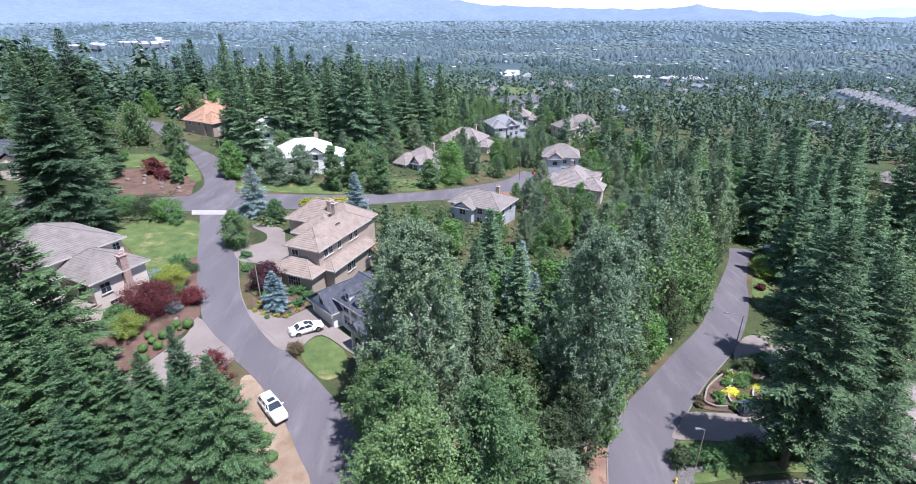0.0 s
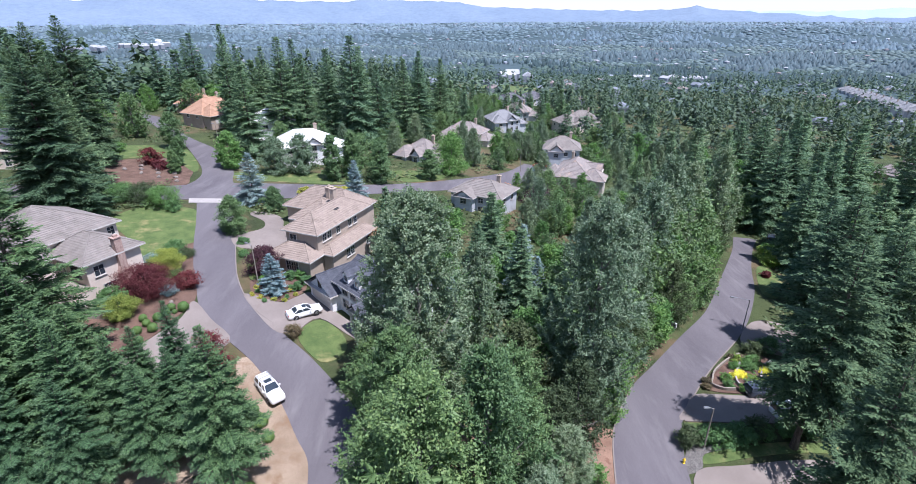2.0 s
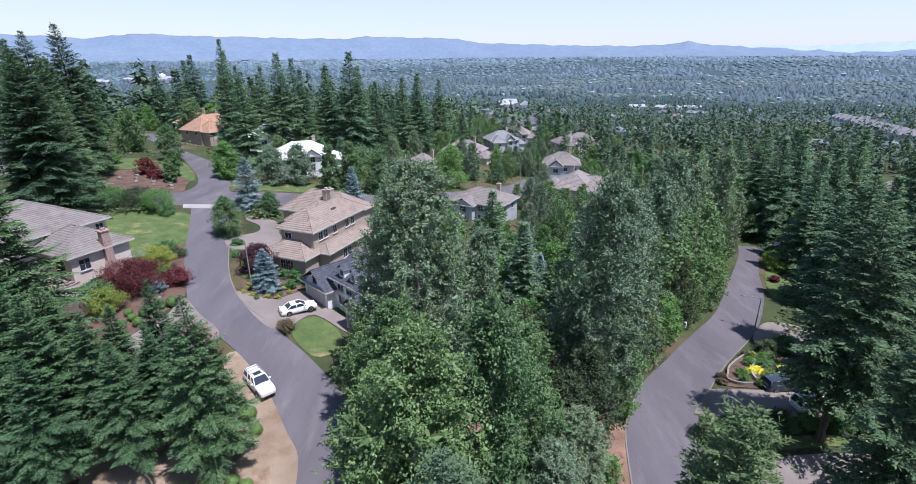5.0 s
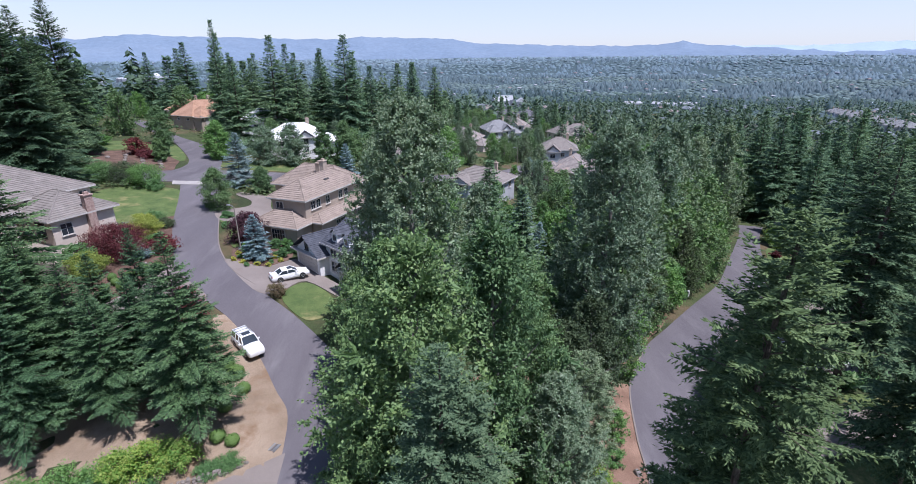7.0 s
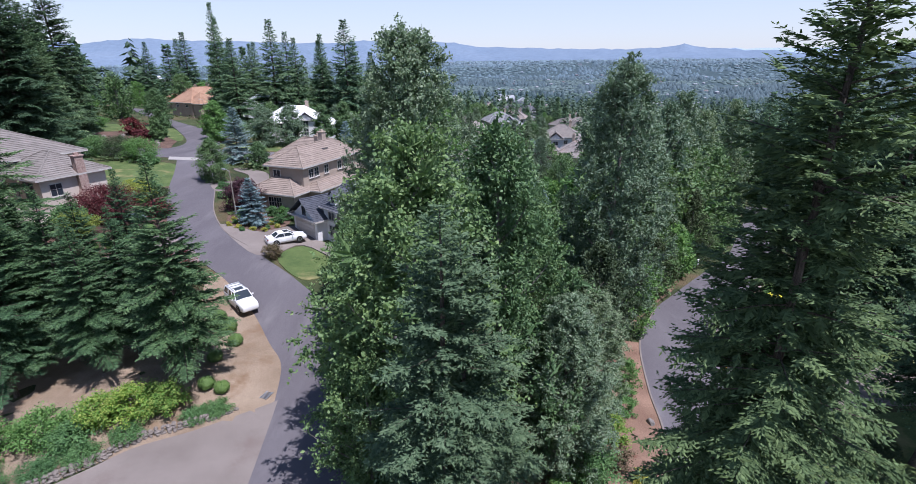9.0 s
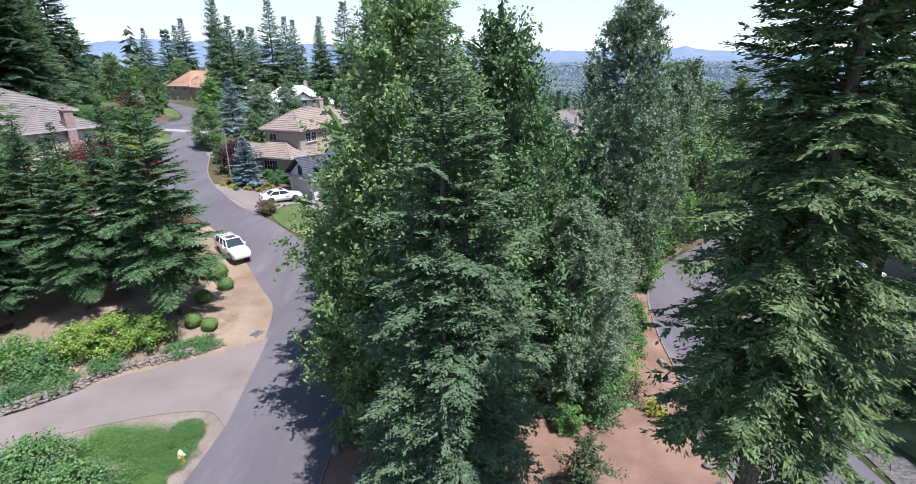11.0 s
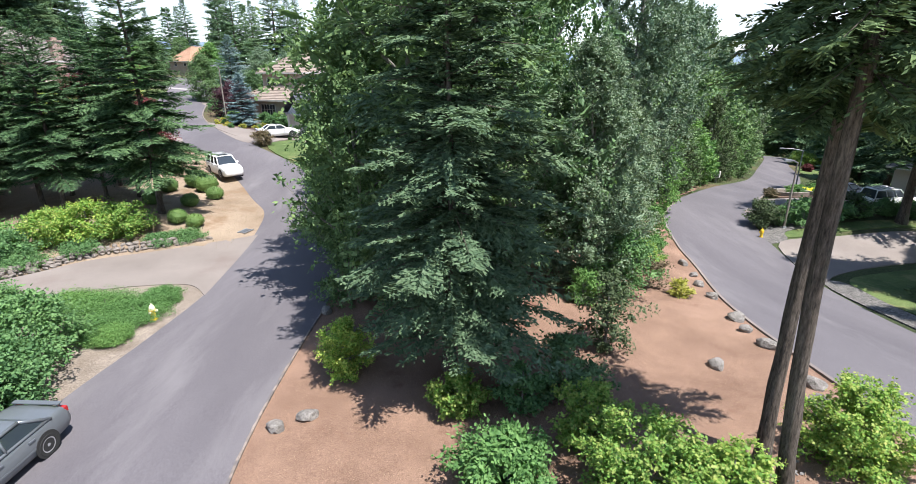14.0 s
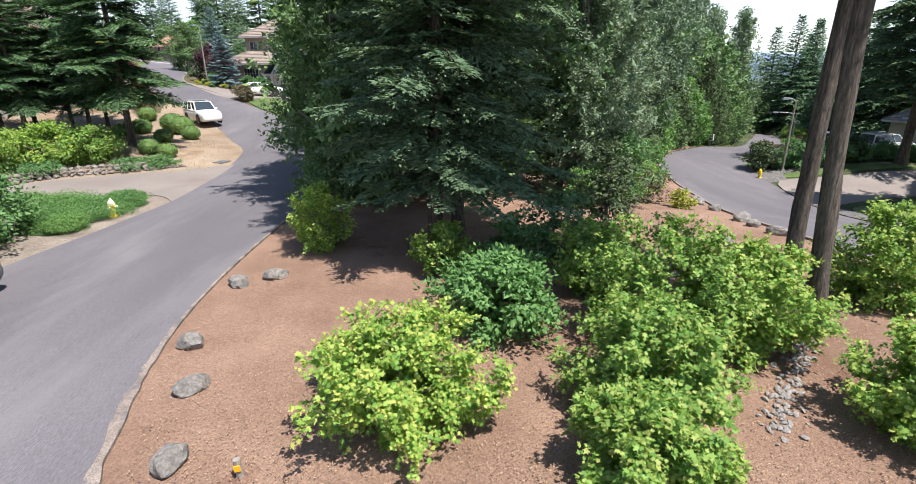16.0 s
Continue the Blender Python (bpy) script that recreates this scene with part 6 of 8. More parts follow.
# Town colours hold a grey-blue haze tint, palest on the far roofs.
HAZE_WALL = plain("haze_tinted_walls", (0.2, 0.22, 0.25), 0.8)
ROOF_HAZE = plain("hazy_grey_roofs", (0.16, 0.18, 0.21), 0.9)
ROOF_HAZE_FAR = plain("pale_hazy_roofs", (0.33, 0.365, 0.42), 0.9)
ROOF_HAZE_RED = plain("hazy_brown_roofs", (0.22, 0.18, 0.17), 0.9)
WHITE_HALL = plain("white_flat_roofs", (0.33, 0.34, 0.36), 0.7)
town("town_near", "scattered houses among the valley trees", 31, 110, belt(380, 1000, 0.85), 0.5, ((9, 15), (8, 11), (4, 6), 0), (HAZE_WALL, ROOF_HAZE, ROOF_HAZE_RED, ROOF_HAZE))
town("town_middle", "houses spread over the valley floor, coloured pale for haze", 32, 200, belt(1000, 2200, 0.85), 0.5, ((8, 13), (7, 10), (3, 4.5), 3), (HAZE_WALL, ROOF_HAZE_FAR, ROOF_HAZE_RED, WHITE_HALL))
town("town_far", "specks of town below the hills, coloured pale for haze", 33, 110, belt(2200, 4300, 0.85), 0.5, ((9, 18), (8, 12), (2.5, 4), 5), (HAZE_WALL, ROOF_HAZE_FAR, WHITE_HALL, ROOF_HAZE_FAR))
town("white_halls", "long white-roofed commercial buildings", 34, 6, fan(735, 840, 285, 385), 0.95, ((16, 32), (12, 18), (5, 6), 2), (HAZE_WALL, WHITE_HALL))
town("white_halls_west", "rows of white apartment buildings on a rise", 35, 26, fan(1500, 1620, -1080, -820), 0.8, ((16, 30), (10, 14), (7, 9), 12), (HAZE_WALL, WHITE_HALL))
town("white_halls_centre", "white building among the valley trees", 36, 3, fan(675, 705, 55, 95), 0.9, ((16, 26), (12, 18), (8, 12), 2), (HAZE_WALL, WHITE_HALL))

def water_tower(x, y):
    z = ground_z(x, y)
    ob = empty("water_tower", pose(x, y, z), "white round water tower on a wooded rise", "water tower")
    for name, rings in (("tank", ((17, 5), (19, 8.5), (27, 9), (30, 7.5), (32, 3), (32.6, 0.3))), ("pedestal", ((0, 3.5), (17, 3)))):
        bm = bmesh.new()
        for (z0, r0), (z1, r1) in zip(rings, rings[1:]):
            rod(bm, (0, 0, z0), (0, 0, z1), r0, 18, r1)
        part(name, bm, ROOF_WHITE, ob)


water_tower(-880, 1610)

# ---- the two leaning firs by the lane ----
def single_fir(x, y, name, label, mat, **kw):
    trunk, crown = fir_parts(**kw)
    return plant(name, trunk, crown, pose(x, y, ground_z(x, y) - 0.1), BARK, mat, label, "tree")


def lean_of(z, h, shift, lean):
    return shift * np.sin(np.clip(z / h, 0, 1) * math.pi) ** 0.8 + lean * 9 * (1 - np.exp(-z.clip(0) / 9))


def lean_trunk(h, r0, shift, lean, seed):
    g = np.random.default_rng(seed)
    z = np.linspace(-0.4, h * 0.97, 26)
    off = lean_of(z, h, shift, lean)
    rad = r0 * (1 - z.clip(0) / h) ** 0.7 + 0.02 + 0.08 * np.exp(-z.clip(0) * 1.8)
    v, f = tube(np.stack([off, 0.15 * np.sin(z * 0.3), z], -1), rad, 18)
    v[:, :2] += g.normal(0, 0.012, (len(v), 2))
    return v, f


def tall_fir(x, y, h, r, c0, shift, lean, seed, label):
    trunk, crown = fir_parts(h, r, c0, 46, 8, 0.15, seed, droop=0.36, sparse=0.06, power=0.42, hang=0.26, slim=0.34, clump=0.35, shag=0.6, body=1.1)
    z = crown[0][:, 2]
    crown[0][:, 0] += lean_of(z, h, shift, lean)
    tv, tf = trunk
    side = 8 * 16
    limbs = tf[tf.min(1) >= side] - side
    lv = tv[side:].copy()
    lv[:, 0] += lean_of(lv[:, 2], h, shift, lean)
    t2 = joined([lean_trunk(h, 0.16, shift, lean, seed), (lv, limbs)])
    return plant("tall_fir", t2, crown, pose(x, y, ground_z(x, y) - 0.1), BARK, (NEEDLE_OLIVE, TIP_OLIVE), label, "tree", "leaning firs by the lane")


tall_fir(7.1, 10.75, 26.2, 2.75, 0.39, -0.6, 0.0, 201, "tall Douglas fir with a bare leaning furrowed trunk")
tall_fir(7.45, 12.3, 24.2, 2.7, 0.4, -0.35, 0.06, 202, "tall Douglas fir with a bare leaning furrowed trunk")
GREY_FIR = (NEEDLE_GREY, TIP_GREY)
single_fir(-1.05, 17.0, "fir_tree", "dark fir with a bare lower trunk on the mulch", GREY_FIR, h=19.3, r=4.1, c0=0.18, power=0.66, whorls=34, per=7, twig=0.2, seed=211, droop=0.34, hang=0.14, slim=0.38, clump=0.25, body=0.7)
single_fir(-0.3, 17.9, "fir_tree", "dark fir with a bare lower trunk on the mulch", GREY_FIR, h=18.0, r=4.0, c0=0.2, power=0.66, whorls=32, per=6, twig=0.21, seed=212, droop=0.34, hang=0.14, slim=0.38, clump=0.25, body=0.7)
single_fir(-1.0, 15.9, "fir_tree", "young fir with pale green drooping sprays", GREY_FIR, h=13.0, r=3.0, c0=0.2, whorls=30, per=7, twig=0.18, seed=213, droop=0.3, hang=0.1, slim=0.38, body=0.7)


# ---- shrubs ----
def layered_shrub(x, y, h, r, mats, label, seed, leaf, limbs, subs, per, group):
    trunk, crown = limb_parts(h, r, 0.1, limbs, subs, per, leaf, seed, "round", 0.7, 0.24, True, 1.5, 1.9)
    return plant("vine_maple", trunk, crown, pose(x, y, ground_z(x, y) + 0.02, 0, 0, seed * 37), BARK_GREY, mats, label, "shrub", group)


def shrub(x, y, h, r, mat, label, seed, leaf=0.12, clumps=60, per=40, form="round", star=False, c0=0.02, name="shrub", bark=None, ragged=0.2, category="shrub", group=""):
    trunk, crown = leaf_parts(h, r, c0, clumps, per, leaf, seed, form, star, limbs=10, ragged=ragged)
    return plant(name, trunk, crown, pose(x, y, ground_z(x, y) + 0.02, 0, 0, seed * 37), bark or BARK_GREY, mat, label, category, group)


VINE = "vine maple shrub with layered lime-green leaves"
for i, (x, y, h, r) in enumerate([(-1.5, 8.2, 1.75, 1.5), (2.5, 8.2, 1.9, 1.35), (3.7, 10.6, 2.5, 1.75), (5.3, 10.2, 2.1, 1.3), (9.9, 12.4, 2.3, 1.6), (6.7, 7.5, 1.7, 1.15), (1.9, 6.6, 1.3, 1.0)]):
    layered_shrub(x, y, h, r, (LEAF_LIME, LEAF_LIME_TIP), VINE, 301 + i, 0.085, 64, 11, 27, "vine maples on the mulch")
for i, (x, y, h, r) in enumerate([(-4.7, 16.6, 2.0, 1.0), (-0.8, 14.5, 1.3, 0.85), (3.0, 13.2, 1.7, 1.1)]):
    layered_shrub(x, y, h, r, (LEAF_LIME, LEAF_LIME_TIP), "young vine maple with lime-green leaves", 311 + i, 0.085, 46, 9, 22, "vine maples on the mulch")
shrub(0.45, 11.3, 1.5, 1.25, LEAF_BRIGHT, "rounded shrub with large glossy dark-green leaves", 321, 0.12, 110, 50)
shrub(1.2, 14.6, 1.5, 0.85, LEAF_HEDGE, "small dense dark-green shrub on mulch", 322, 0.1, 60, 40)
shrub(2.8, 15.6, 1.9, 1.2, LEAF_MID, "loose green shrub in tree shade", 323, 0.12, 60, 40)
shrub(4.9, 18.6, 3.2, 1.15, LEAF_OLIVE, "open upright dark-green shrub with bare twigs", 324, 0.12, 60, 34, ragged=0.35)
shrub(5.3, 23.4, 1.7, 0.85, LEAF_BRIGHT, "bright green rounded bush on the mulch", 325, 0.1, 60, 40)
shrub(10.4, 29.8, 1.9, 1.15, LEAF_LIME, "yellow-green bush beside the lane", 326, 0.13, 60, 40)
shrub(12.2, 33.2, 1.4, 0.9, LEAF_BRIGHT, "bright green bush beside the lane", 327, 0.12, 50, 40)
shrub(9.6, 26.6, 1.6, 1.0, LEAF_BROWN, "twiggy half-bare brown shrub on mulch", 328, 0.1, 50, 20, ragged=0.4)
shrub(10.9, 25.6, 0.9, 0.6, LEAF_YELLOW, "small yellowing shrub on the mulch", 329, 0.1, 40, 24)
shrub(8.6, 29.5, 2.8, 1.3, LEAF_OLIVE, "dull green shrub at the edge of trees", 330, 0.12, 60, 36)
shrub(7.4, 24.8, 3.4, 1.6, LEAF_HEDGE, "tall green shrub under the trees", 331, 0.14, 80, 40)
# the bank west of the road
for i, (x, y, h, r) in enumerate([(-15.6, 15.2, 2.1, 1.6), (-16.6, 17.8, 2.3, 1.8), (-15.4, 12.2, 1.9, 1.6), (-14.9, 14.2, 1.7, 1.2), (-15.6, 9.6, 1.9, 1.6), (-20.2, 16.2, 2.4, 2.0), (-20.0, 19.6, 2.0, 1.7), (-23.2, 18.6, 2.2, 1.9), (-23.6, 14.6, 2.4, 2.1), (-19.2, 12.8, 2.2, 1.9)]):
    shrub(x, y, h, r, LEAF_HEDGE, "dense grey-green hedge shrub on the bank", 341 + i, 0.13, 120, 44, name="hedge_shrub", ragged=0.12, group="hedge shrubs on the bank")
for i, (x, y, r) in enumerate([(-14.9, 21.2, 1.35), (-15.3, 19.6, 1.2), (-16.6, 21.9, 1.5), (-18.3, 22.0, 1.3), (-14.6, 22.8, 0.9), (-14.5, 19.0, 0.7)]):
    shrub(x, y, 0.55, r, LEAF_BRIGHT, "low mat of bright green heather", 351 + i, 0.05, 220, 70, name="heather", ragged=0.12, group="heather mats by the hydrant")
for i, (x, y, h, r, mat) in enumerate([(-27.6, 28.6, 2.3, 1.9, LEAF_BRIGHT), (-30.5, 27.6, 2.2, 1.9, LEAF_BRIGHT), (-25.0, 30.2, 1.9, 1.6, LEAF_LIME), (-23.2, 30.8, 2.2, 1.7, LEAF_LIME), (-21.3, 31.3, 2.0, 1.5, LEAF_LIME), (-26.0, 28.2, 1.5, 1.3, LEAF_HEDGE)]):
    shrub(x, y, h, r, mat, "leafy lime-green shrub above the rock wall", 361 + i, 0.14, 80, 44, ragged=0.25, group="shrubs above the rock wall")
for i, (x, y, h, r) in enumerate([(-17.9, 31.6, 0.55, 1.1), (-19.0, 30.9, 0.5, 1.0), (-22.6, 28.9, 0.7, 1.1), (-24.4, 27.2, 0.7, 1.2), (-26.4, 26.0, 0.7, 1.2), (-28.6, 25.0, 0.8, 1.4)]):
    shrub(x, y, h, r, LEAF_HEDGE, "low green juniper trailing over the rock wall", 371 + i, 0.08, 90, 44, name="juniper", ragged=0.15, group="junipers on the wall")
# gardens along the road
def clipped_ball(x, y, r, name, label, seed, group, leaf=0.055, tall=1.0):
    """A tightly clipped round shrub: a dense core under a skin of small leaves."""
    g = np.random.default_rng(seed)
    th, ph = np.meshgrid(np.linspace(0.06, math.pi - 0.06, 10), np.arange(14) * 2 * math.pi / 14, indexing="ij")
    d = np.stack([np.sin(th) * np.cos(ph), np.sin(th) * np.sin(ph), np.cos(th)], -1).reshape(-1, 3)
    a, b = np.meshgrid(np.arange(9), np.arange(14), indexing="ij")
    q = np.stack([a * 14 + b, (a + 1) * 14 + b, (a + 1) * 14 + (b + 1) % 14, a * 14 + (b + 1) % 14], -1).reshape(-1, 4)
    bump = lambda u: 1 + 0.03 * np.sin(u[:, 0] * 5 + seed) + 0.03 * np.sin(u[:, 1] * 6 + u[:, 2] * 4)
    size, up = np.array([r, r, r * 0.95 * tall]), np.array([0, 0, r * 0.86 * tall])
    core = (d * size * 0.95 * bump(d)[:, None] + up, q)
    n = int(1500 * (r / 0.6) ** 2 * (0.055 / leaf) ** 2)
    o = unit(g.normal(0, 1, (n, 3)))
    p = o * size * (bump(o) * g.uniform(0.93, 1.0, n))[:, None] + up
    p[:, 2] = np.maximum(p[:, 2], 0.0)
    ln = leaf * g.uniform(0.7, 1.3, n)
    crown = joined([core, kites(p, o * 0.5 + g.normal(0, 0.7, (n, 3)), o + g.normal(0, 0.35, (n, 3)), ln, ln * 0.7)])
    stem = tube(np.array([[0, 0, -0.1], [0, 0, r * 0.5], [0, 0, r]]), np.array([0.04, 0.035, 0.03]), 6)
    return plant(name, stem, crown, pose(x, y, ground_z(x, y), 0, 0, seed * 37), BARK_GREY, LEAF_BOX, label, "shrub", group)


for i, (x, y, r) in enumerate([(-37.0, 59.2, 0.72), (-38.5, 59.0, 0.55), (-38.7, 57.9, 0.56), (-39.1, 56.7, 0.62), (-40.8, 56.4, 0.52), (-40.0, 55.6, 0.5), (-38.8, 54.8, 0.62), (-40.4, 54.1, 0.58), (-39.4, 52.5, 0.6), (-37.8, 58.4, 0.34)]):
    clipped_ball(x, y, r, "boxwood_ball", "tightly clipped green boxwood ball", 401 + i, "boxwood balls by the driveway")
for i, (x, y, h, r) in enumerate([(-19.4, 33.8, 1.1, 0.75), (-18.2, 33.6, 1.0, 0.7), (-20.2, 37.2, 1.1, 0.75), (-22.4, 36.4, 1.2, 0.8), (-19.7, 40.0, 1.1, 0.8), (-21.2, 42.0, 1.4, 1.1), (-22.6, 43.2, 1.4, 1.1), (-24.0, 41.4, 1.3, 0.9), (-26, 46, 1.2, 0.9)]):
    clipped_ball(x, y, 0.82 * r, "clipped_shrub", "clipped rounded green shrub on dry ground", 381 + i, "clipped shrubs on the dry bank", 0.08, 0.85)
shrub(-43.2, 61.8, 4.2, 3.5, LEAF_RED, "spreading dark-red Japanese maple", 411, 0.15, 200, 76, name="japanese_maple", category="tree")
shrub(-39.3, 65.2, 2.0, 1.8, LEAF_RED, "low dark-red Japanese maple", 412, 0.18, 70, 40, name="japanese_maple", category="tree")
shrub(-43.9, 69.2, 3.3, 2.1, LEAF_GOLD, "golden-green leafy shrub by the lawn", 413, 0.13, 140, 70)
shrub(-43.6, 56.6, 3.0, 1.9, LEAF_GOLD, "yellow-green leafy shrub by the fence", 414, 0.13, 140, 70)
shrub(-45.2, 57.8, 3.2, 1.8, LEAF_HEDGE, "green leafy shrub by the fence", 415, 0.2, 80, 44)
for i, (x, y, r, mat) in enumerate([(-45.2, 72.6, 1.5, LEAF_HEDGE), (-43.8, 74.2, 1.4, LEAF_OLIVE), (-46.6, 70.2, 1.2, LEAF_HEDGE), (-42.2, 67.2, 1.0, LEAF_BRIGHT), (-40.6, 62.6, 1.0, NEEDLE_SPRUCE), (-47.8, 70.6, 1.4, NEEDLE_SPRUCE), (-46.5, 76.5, 1.6, LEAF_HEDGE)]):
    shrub(x, y, 1.2, r, mat, "low mounded garden shrub in the soil bed", 421 + i, 0.14, 60, 36, group="mounded shrubs by the lawn")
shrub(-30.8, 52.4, 2.4, 1.7, LEAF_RED, "reddish twiggy shrub at the road edge", 431, 0.13, 70, 26, ragged=0.35)
shrub(-29.0, 50.2, 2.0, 1.3, LEAF_RED, "reddish twiggy shrub at the road edge", 432, 0.13, 60, 24, ragged=0.35)
shrub(-27.4, 48.4, 1.5, 1.0, LEAF_BROWN, "half-bare brown shrub at the road edge", 433, 0.12, 50, 20, ragged=0.35)
shrub(-30.3, 71.2, 4.4, 2.5, LEAF_PURPLE, "dark plum-red leafy tree by the lamp", 434, 0.2, 150, 56, name="plum_tree", category="tree")
shrub(-21.6, 56.3, 1.5, 1.15, LEAF_BROWN, "brown-green rounded shrub at the drive corner", 435, 0.1, 80, 44)
for i in range(14):
    a = i * 0.449 + 3.2
    shrub(-27.2 + (2.3 + 0.8 * (i % 2)) * math.cos(a), 65.7 + (2.0 + 0.5 * (i % 2)) * math.sin(a), 0.5, 0.36, LEAF_YELLOW if i % 3 else LEAF_HEDGE, "small yellow-green mound in the spruce bed", 441 + i, 0.1, 26, 22, name="garden_plant", group="mounds round the spruce")
for i, (x, y, r) in enumerate([(-26.2, 70.4, 0.9), (-24.8, 71.0, 0.8), (-23.6, 69.6, 0.9), (-29.4, 68.2, 0.8), (-24.4, 67.4, 0.7), (-22.0, 69.2, 0.8)]):
    shrub(x, y, 1.3, r, LEAF_BRIGHT if i % 2 else LEAF_HEDGE, "rounded green shrub beside the tan house", 461 + i, 0.14, 50, 36, group="shrubs before the tan house")
for i, (x, y, h, r, mat) in enumerate([(-57.2, 93.6, 3.8, 3.2, LEAF_BRIGHT), (-61.5, 95.0, 3.6, 3.2, LEAF_OLIVE), (-54.6, 92.2, 2.0, 1.8, LEAF_HEDGE), (-65.5, 94.5, 3.2, 2.8, LEAF_HEDGE), (-40.2, 84.6, 7.0, 2.5, LEAF_MID), (-37.6, 98.2, 4.6, 1.9, LEAF_MID), (-37.4, 81.2, 0.9, 0.9, LEAF_HEDGE), (-35.6, 76.6, 0.8, 0.8, LEAF_HEDGE), (-56.8, 124.6, 9.0, 3.0, LEAF_BRIGHT), (-68.5, 122, 6.0, 1.4, LEAF_MID), (-66, 115.5, 5.0, 1.2, LEAF_MID), (-78, 139, 9.5, 3.4, LEAF_MID), (-88, 130, 2.4, 2.0, LEAF_BRIGHT), (-45.5, 124, 9, 3.6, LEAF_POPLAR), (-40, 127, 10, 3.4, LEAF_POPLAR), (-31.5, 124.5, 11, 2.6, LEAF_MID), (-27, 128, 12, 2.8, LEAF_MID), (-20, 127, 11, 3.0, LEAF_MID), (-8, 137, 8, 2.6, LEAF_MID), (-2, 146, 12, 4.6, LEAF_BRIGHT)]):
    shrub(x, y, h, r, mat, "leafy green garden tree beside the street" if h > 4 else "spreading leafy shrub beside the street", 471 + i, (0.2 if y < 100 else 0.34) if h > 4 else 0.15, 150 if h > 2 else 50, 60 if y < 100 else 40, form="oval" if h > 4 else "round", name="garden_tree" if h > 4 else "shrub", category="tree" if h > 4 else "shrub", group="garden trees by the street" if h > 4 else "shrubs by the street")
shrub(-74.6, 121.6, 3.6, 2.5, LEAF_RED, "rust-red Japanese maple in the corner bed", 495, 0.3, 70, 30, name="japanese_maple", category="tree")
shrub(-70.6, 118.2, 1.6, 2.0, LEAF_RED, "low rust-red maple in the corner bed", 496, 0.3, 50, 30, name="japanese_maple", category="tree")
for i in range(5):
    shrub(-34.6 + i * 2.0, 109.8 + i * 1.1, 1.5, 1.5, LEAF_YELLOW, "golden shrub behind the tan house", 501 + i, 0.26, 40, 28, group="golden shrubs")
shrub(19.4, 116.8, 7.2, 3.7, LEAF_PURPLE, "dark purple-leaved plum tree", 511, 0.34, 110, 34, form="oval", name="plum_tree", category="tree")
shrub(12.0, 131.0, 2.6, 2.6, FLOWER_ORANGE, "orange-leaved shrub by the street", 512, 0.3, 50, 28)
# shrubs by the lane
for i, (x, y, h, r, mat) in enumerate([(25.3, 42.6, 2.2, 1.4, LEAF_OLIVE), (28.4, 42.4, 2.2, 1.5, LEAF_HEDGE), (30.8, 42.8, 2.0, 1.5, LEAF_HEDGE), (32.8, 43.4, 2.0, 1.4, LEAF_OLIVE), (26.8, 42.9, 1.5, 1.0, LEAF_HEDGE), (33.5, 43.2, 1.3, 1.2, LEAF_HEDGE), (36.2, 43.6, 1.2, 1.2, LEAF_HEDGE), (39, 43.8, 1.2, 1.2, LEAF_HEDGE), (41.6, 43.9, 1.2, 1.2, LEAF_HEDGE), (30.2, 30.4, 0.9, 1.0, LEAF_OLIVE), (27.2, 28.0, 0.9, 1.1, LEAF_OLIVE), (46.8, 64.4, 2.2, 1.6, LEAF_HEDGE), (43.2, 62.4, 2.0, 1.5, LEAF_OLIVE), (62.6, 92.5, 1.2, 0.9, LEAF_RED), (68, 103, 2.6, 2.2, LEAF_LIME), (71, 106.5, 2.2, 1.8, LEAF_BRIGHT), (66.5, 98.5, 2.4, 1.8, LEAF_LIME)]):
    shrub(x, y, h, r, mat, "dark leafy shrub beside the lane", 521 + i, 0.16, 70, 36, group="shrubs beside the lane")


# ---- stones ----
def boulder(x, y, sx, sy, sz, seed, label="grey angular basalt boulder on bark mulch", name="boulder", mat=None, group="boulders along the road edges", detail=3):
    bm = bmesh.new()
    bmesh.ops.create_icosphere(bm, subdivisions=detail, radius=1)
    off = Vector((seed * 3.7, seed * 1.3, seed * 2.1))
    rnd = random.Random(seed)
    cuts = [(Vector((rnd.gauss(0, 1), rnd.gauss(0, 1), rnd.gauss(0.3, 0.8))).normalized(), rnd.uniform(0.62, 0.85)) for _ in range(9)]
    for v in bm.verts:
        d = v.co.normalized()
        p = d * (1 + 0.16 * noise.noise(d * 1.7 + off) + 0.05 * noise.noise(d * 5 + off))
        for n, k in cuts:
            over = p.dot(n) - k
            if over > 0:
                p -= n * over * 0.92
        v.co = Vector((p.x * sx, p.y * sy, max(p.z, -0.55) * sz))
    ob = link_bm(name, bm, mat or ROCK, smooth=False)
    ob.matrix_world = pose(x, y, ground_z(x, y) + 0.05 + sz * 0.3, 0, 0, seed * 53)
    return tagged(ob, label, "rock", group)


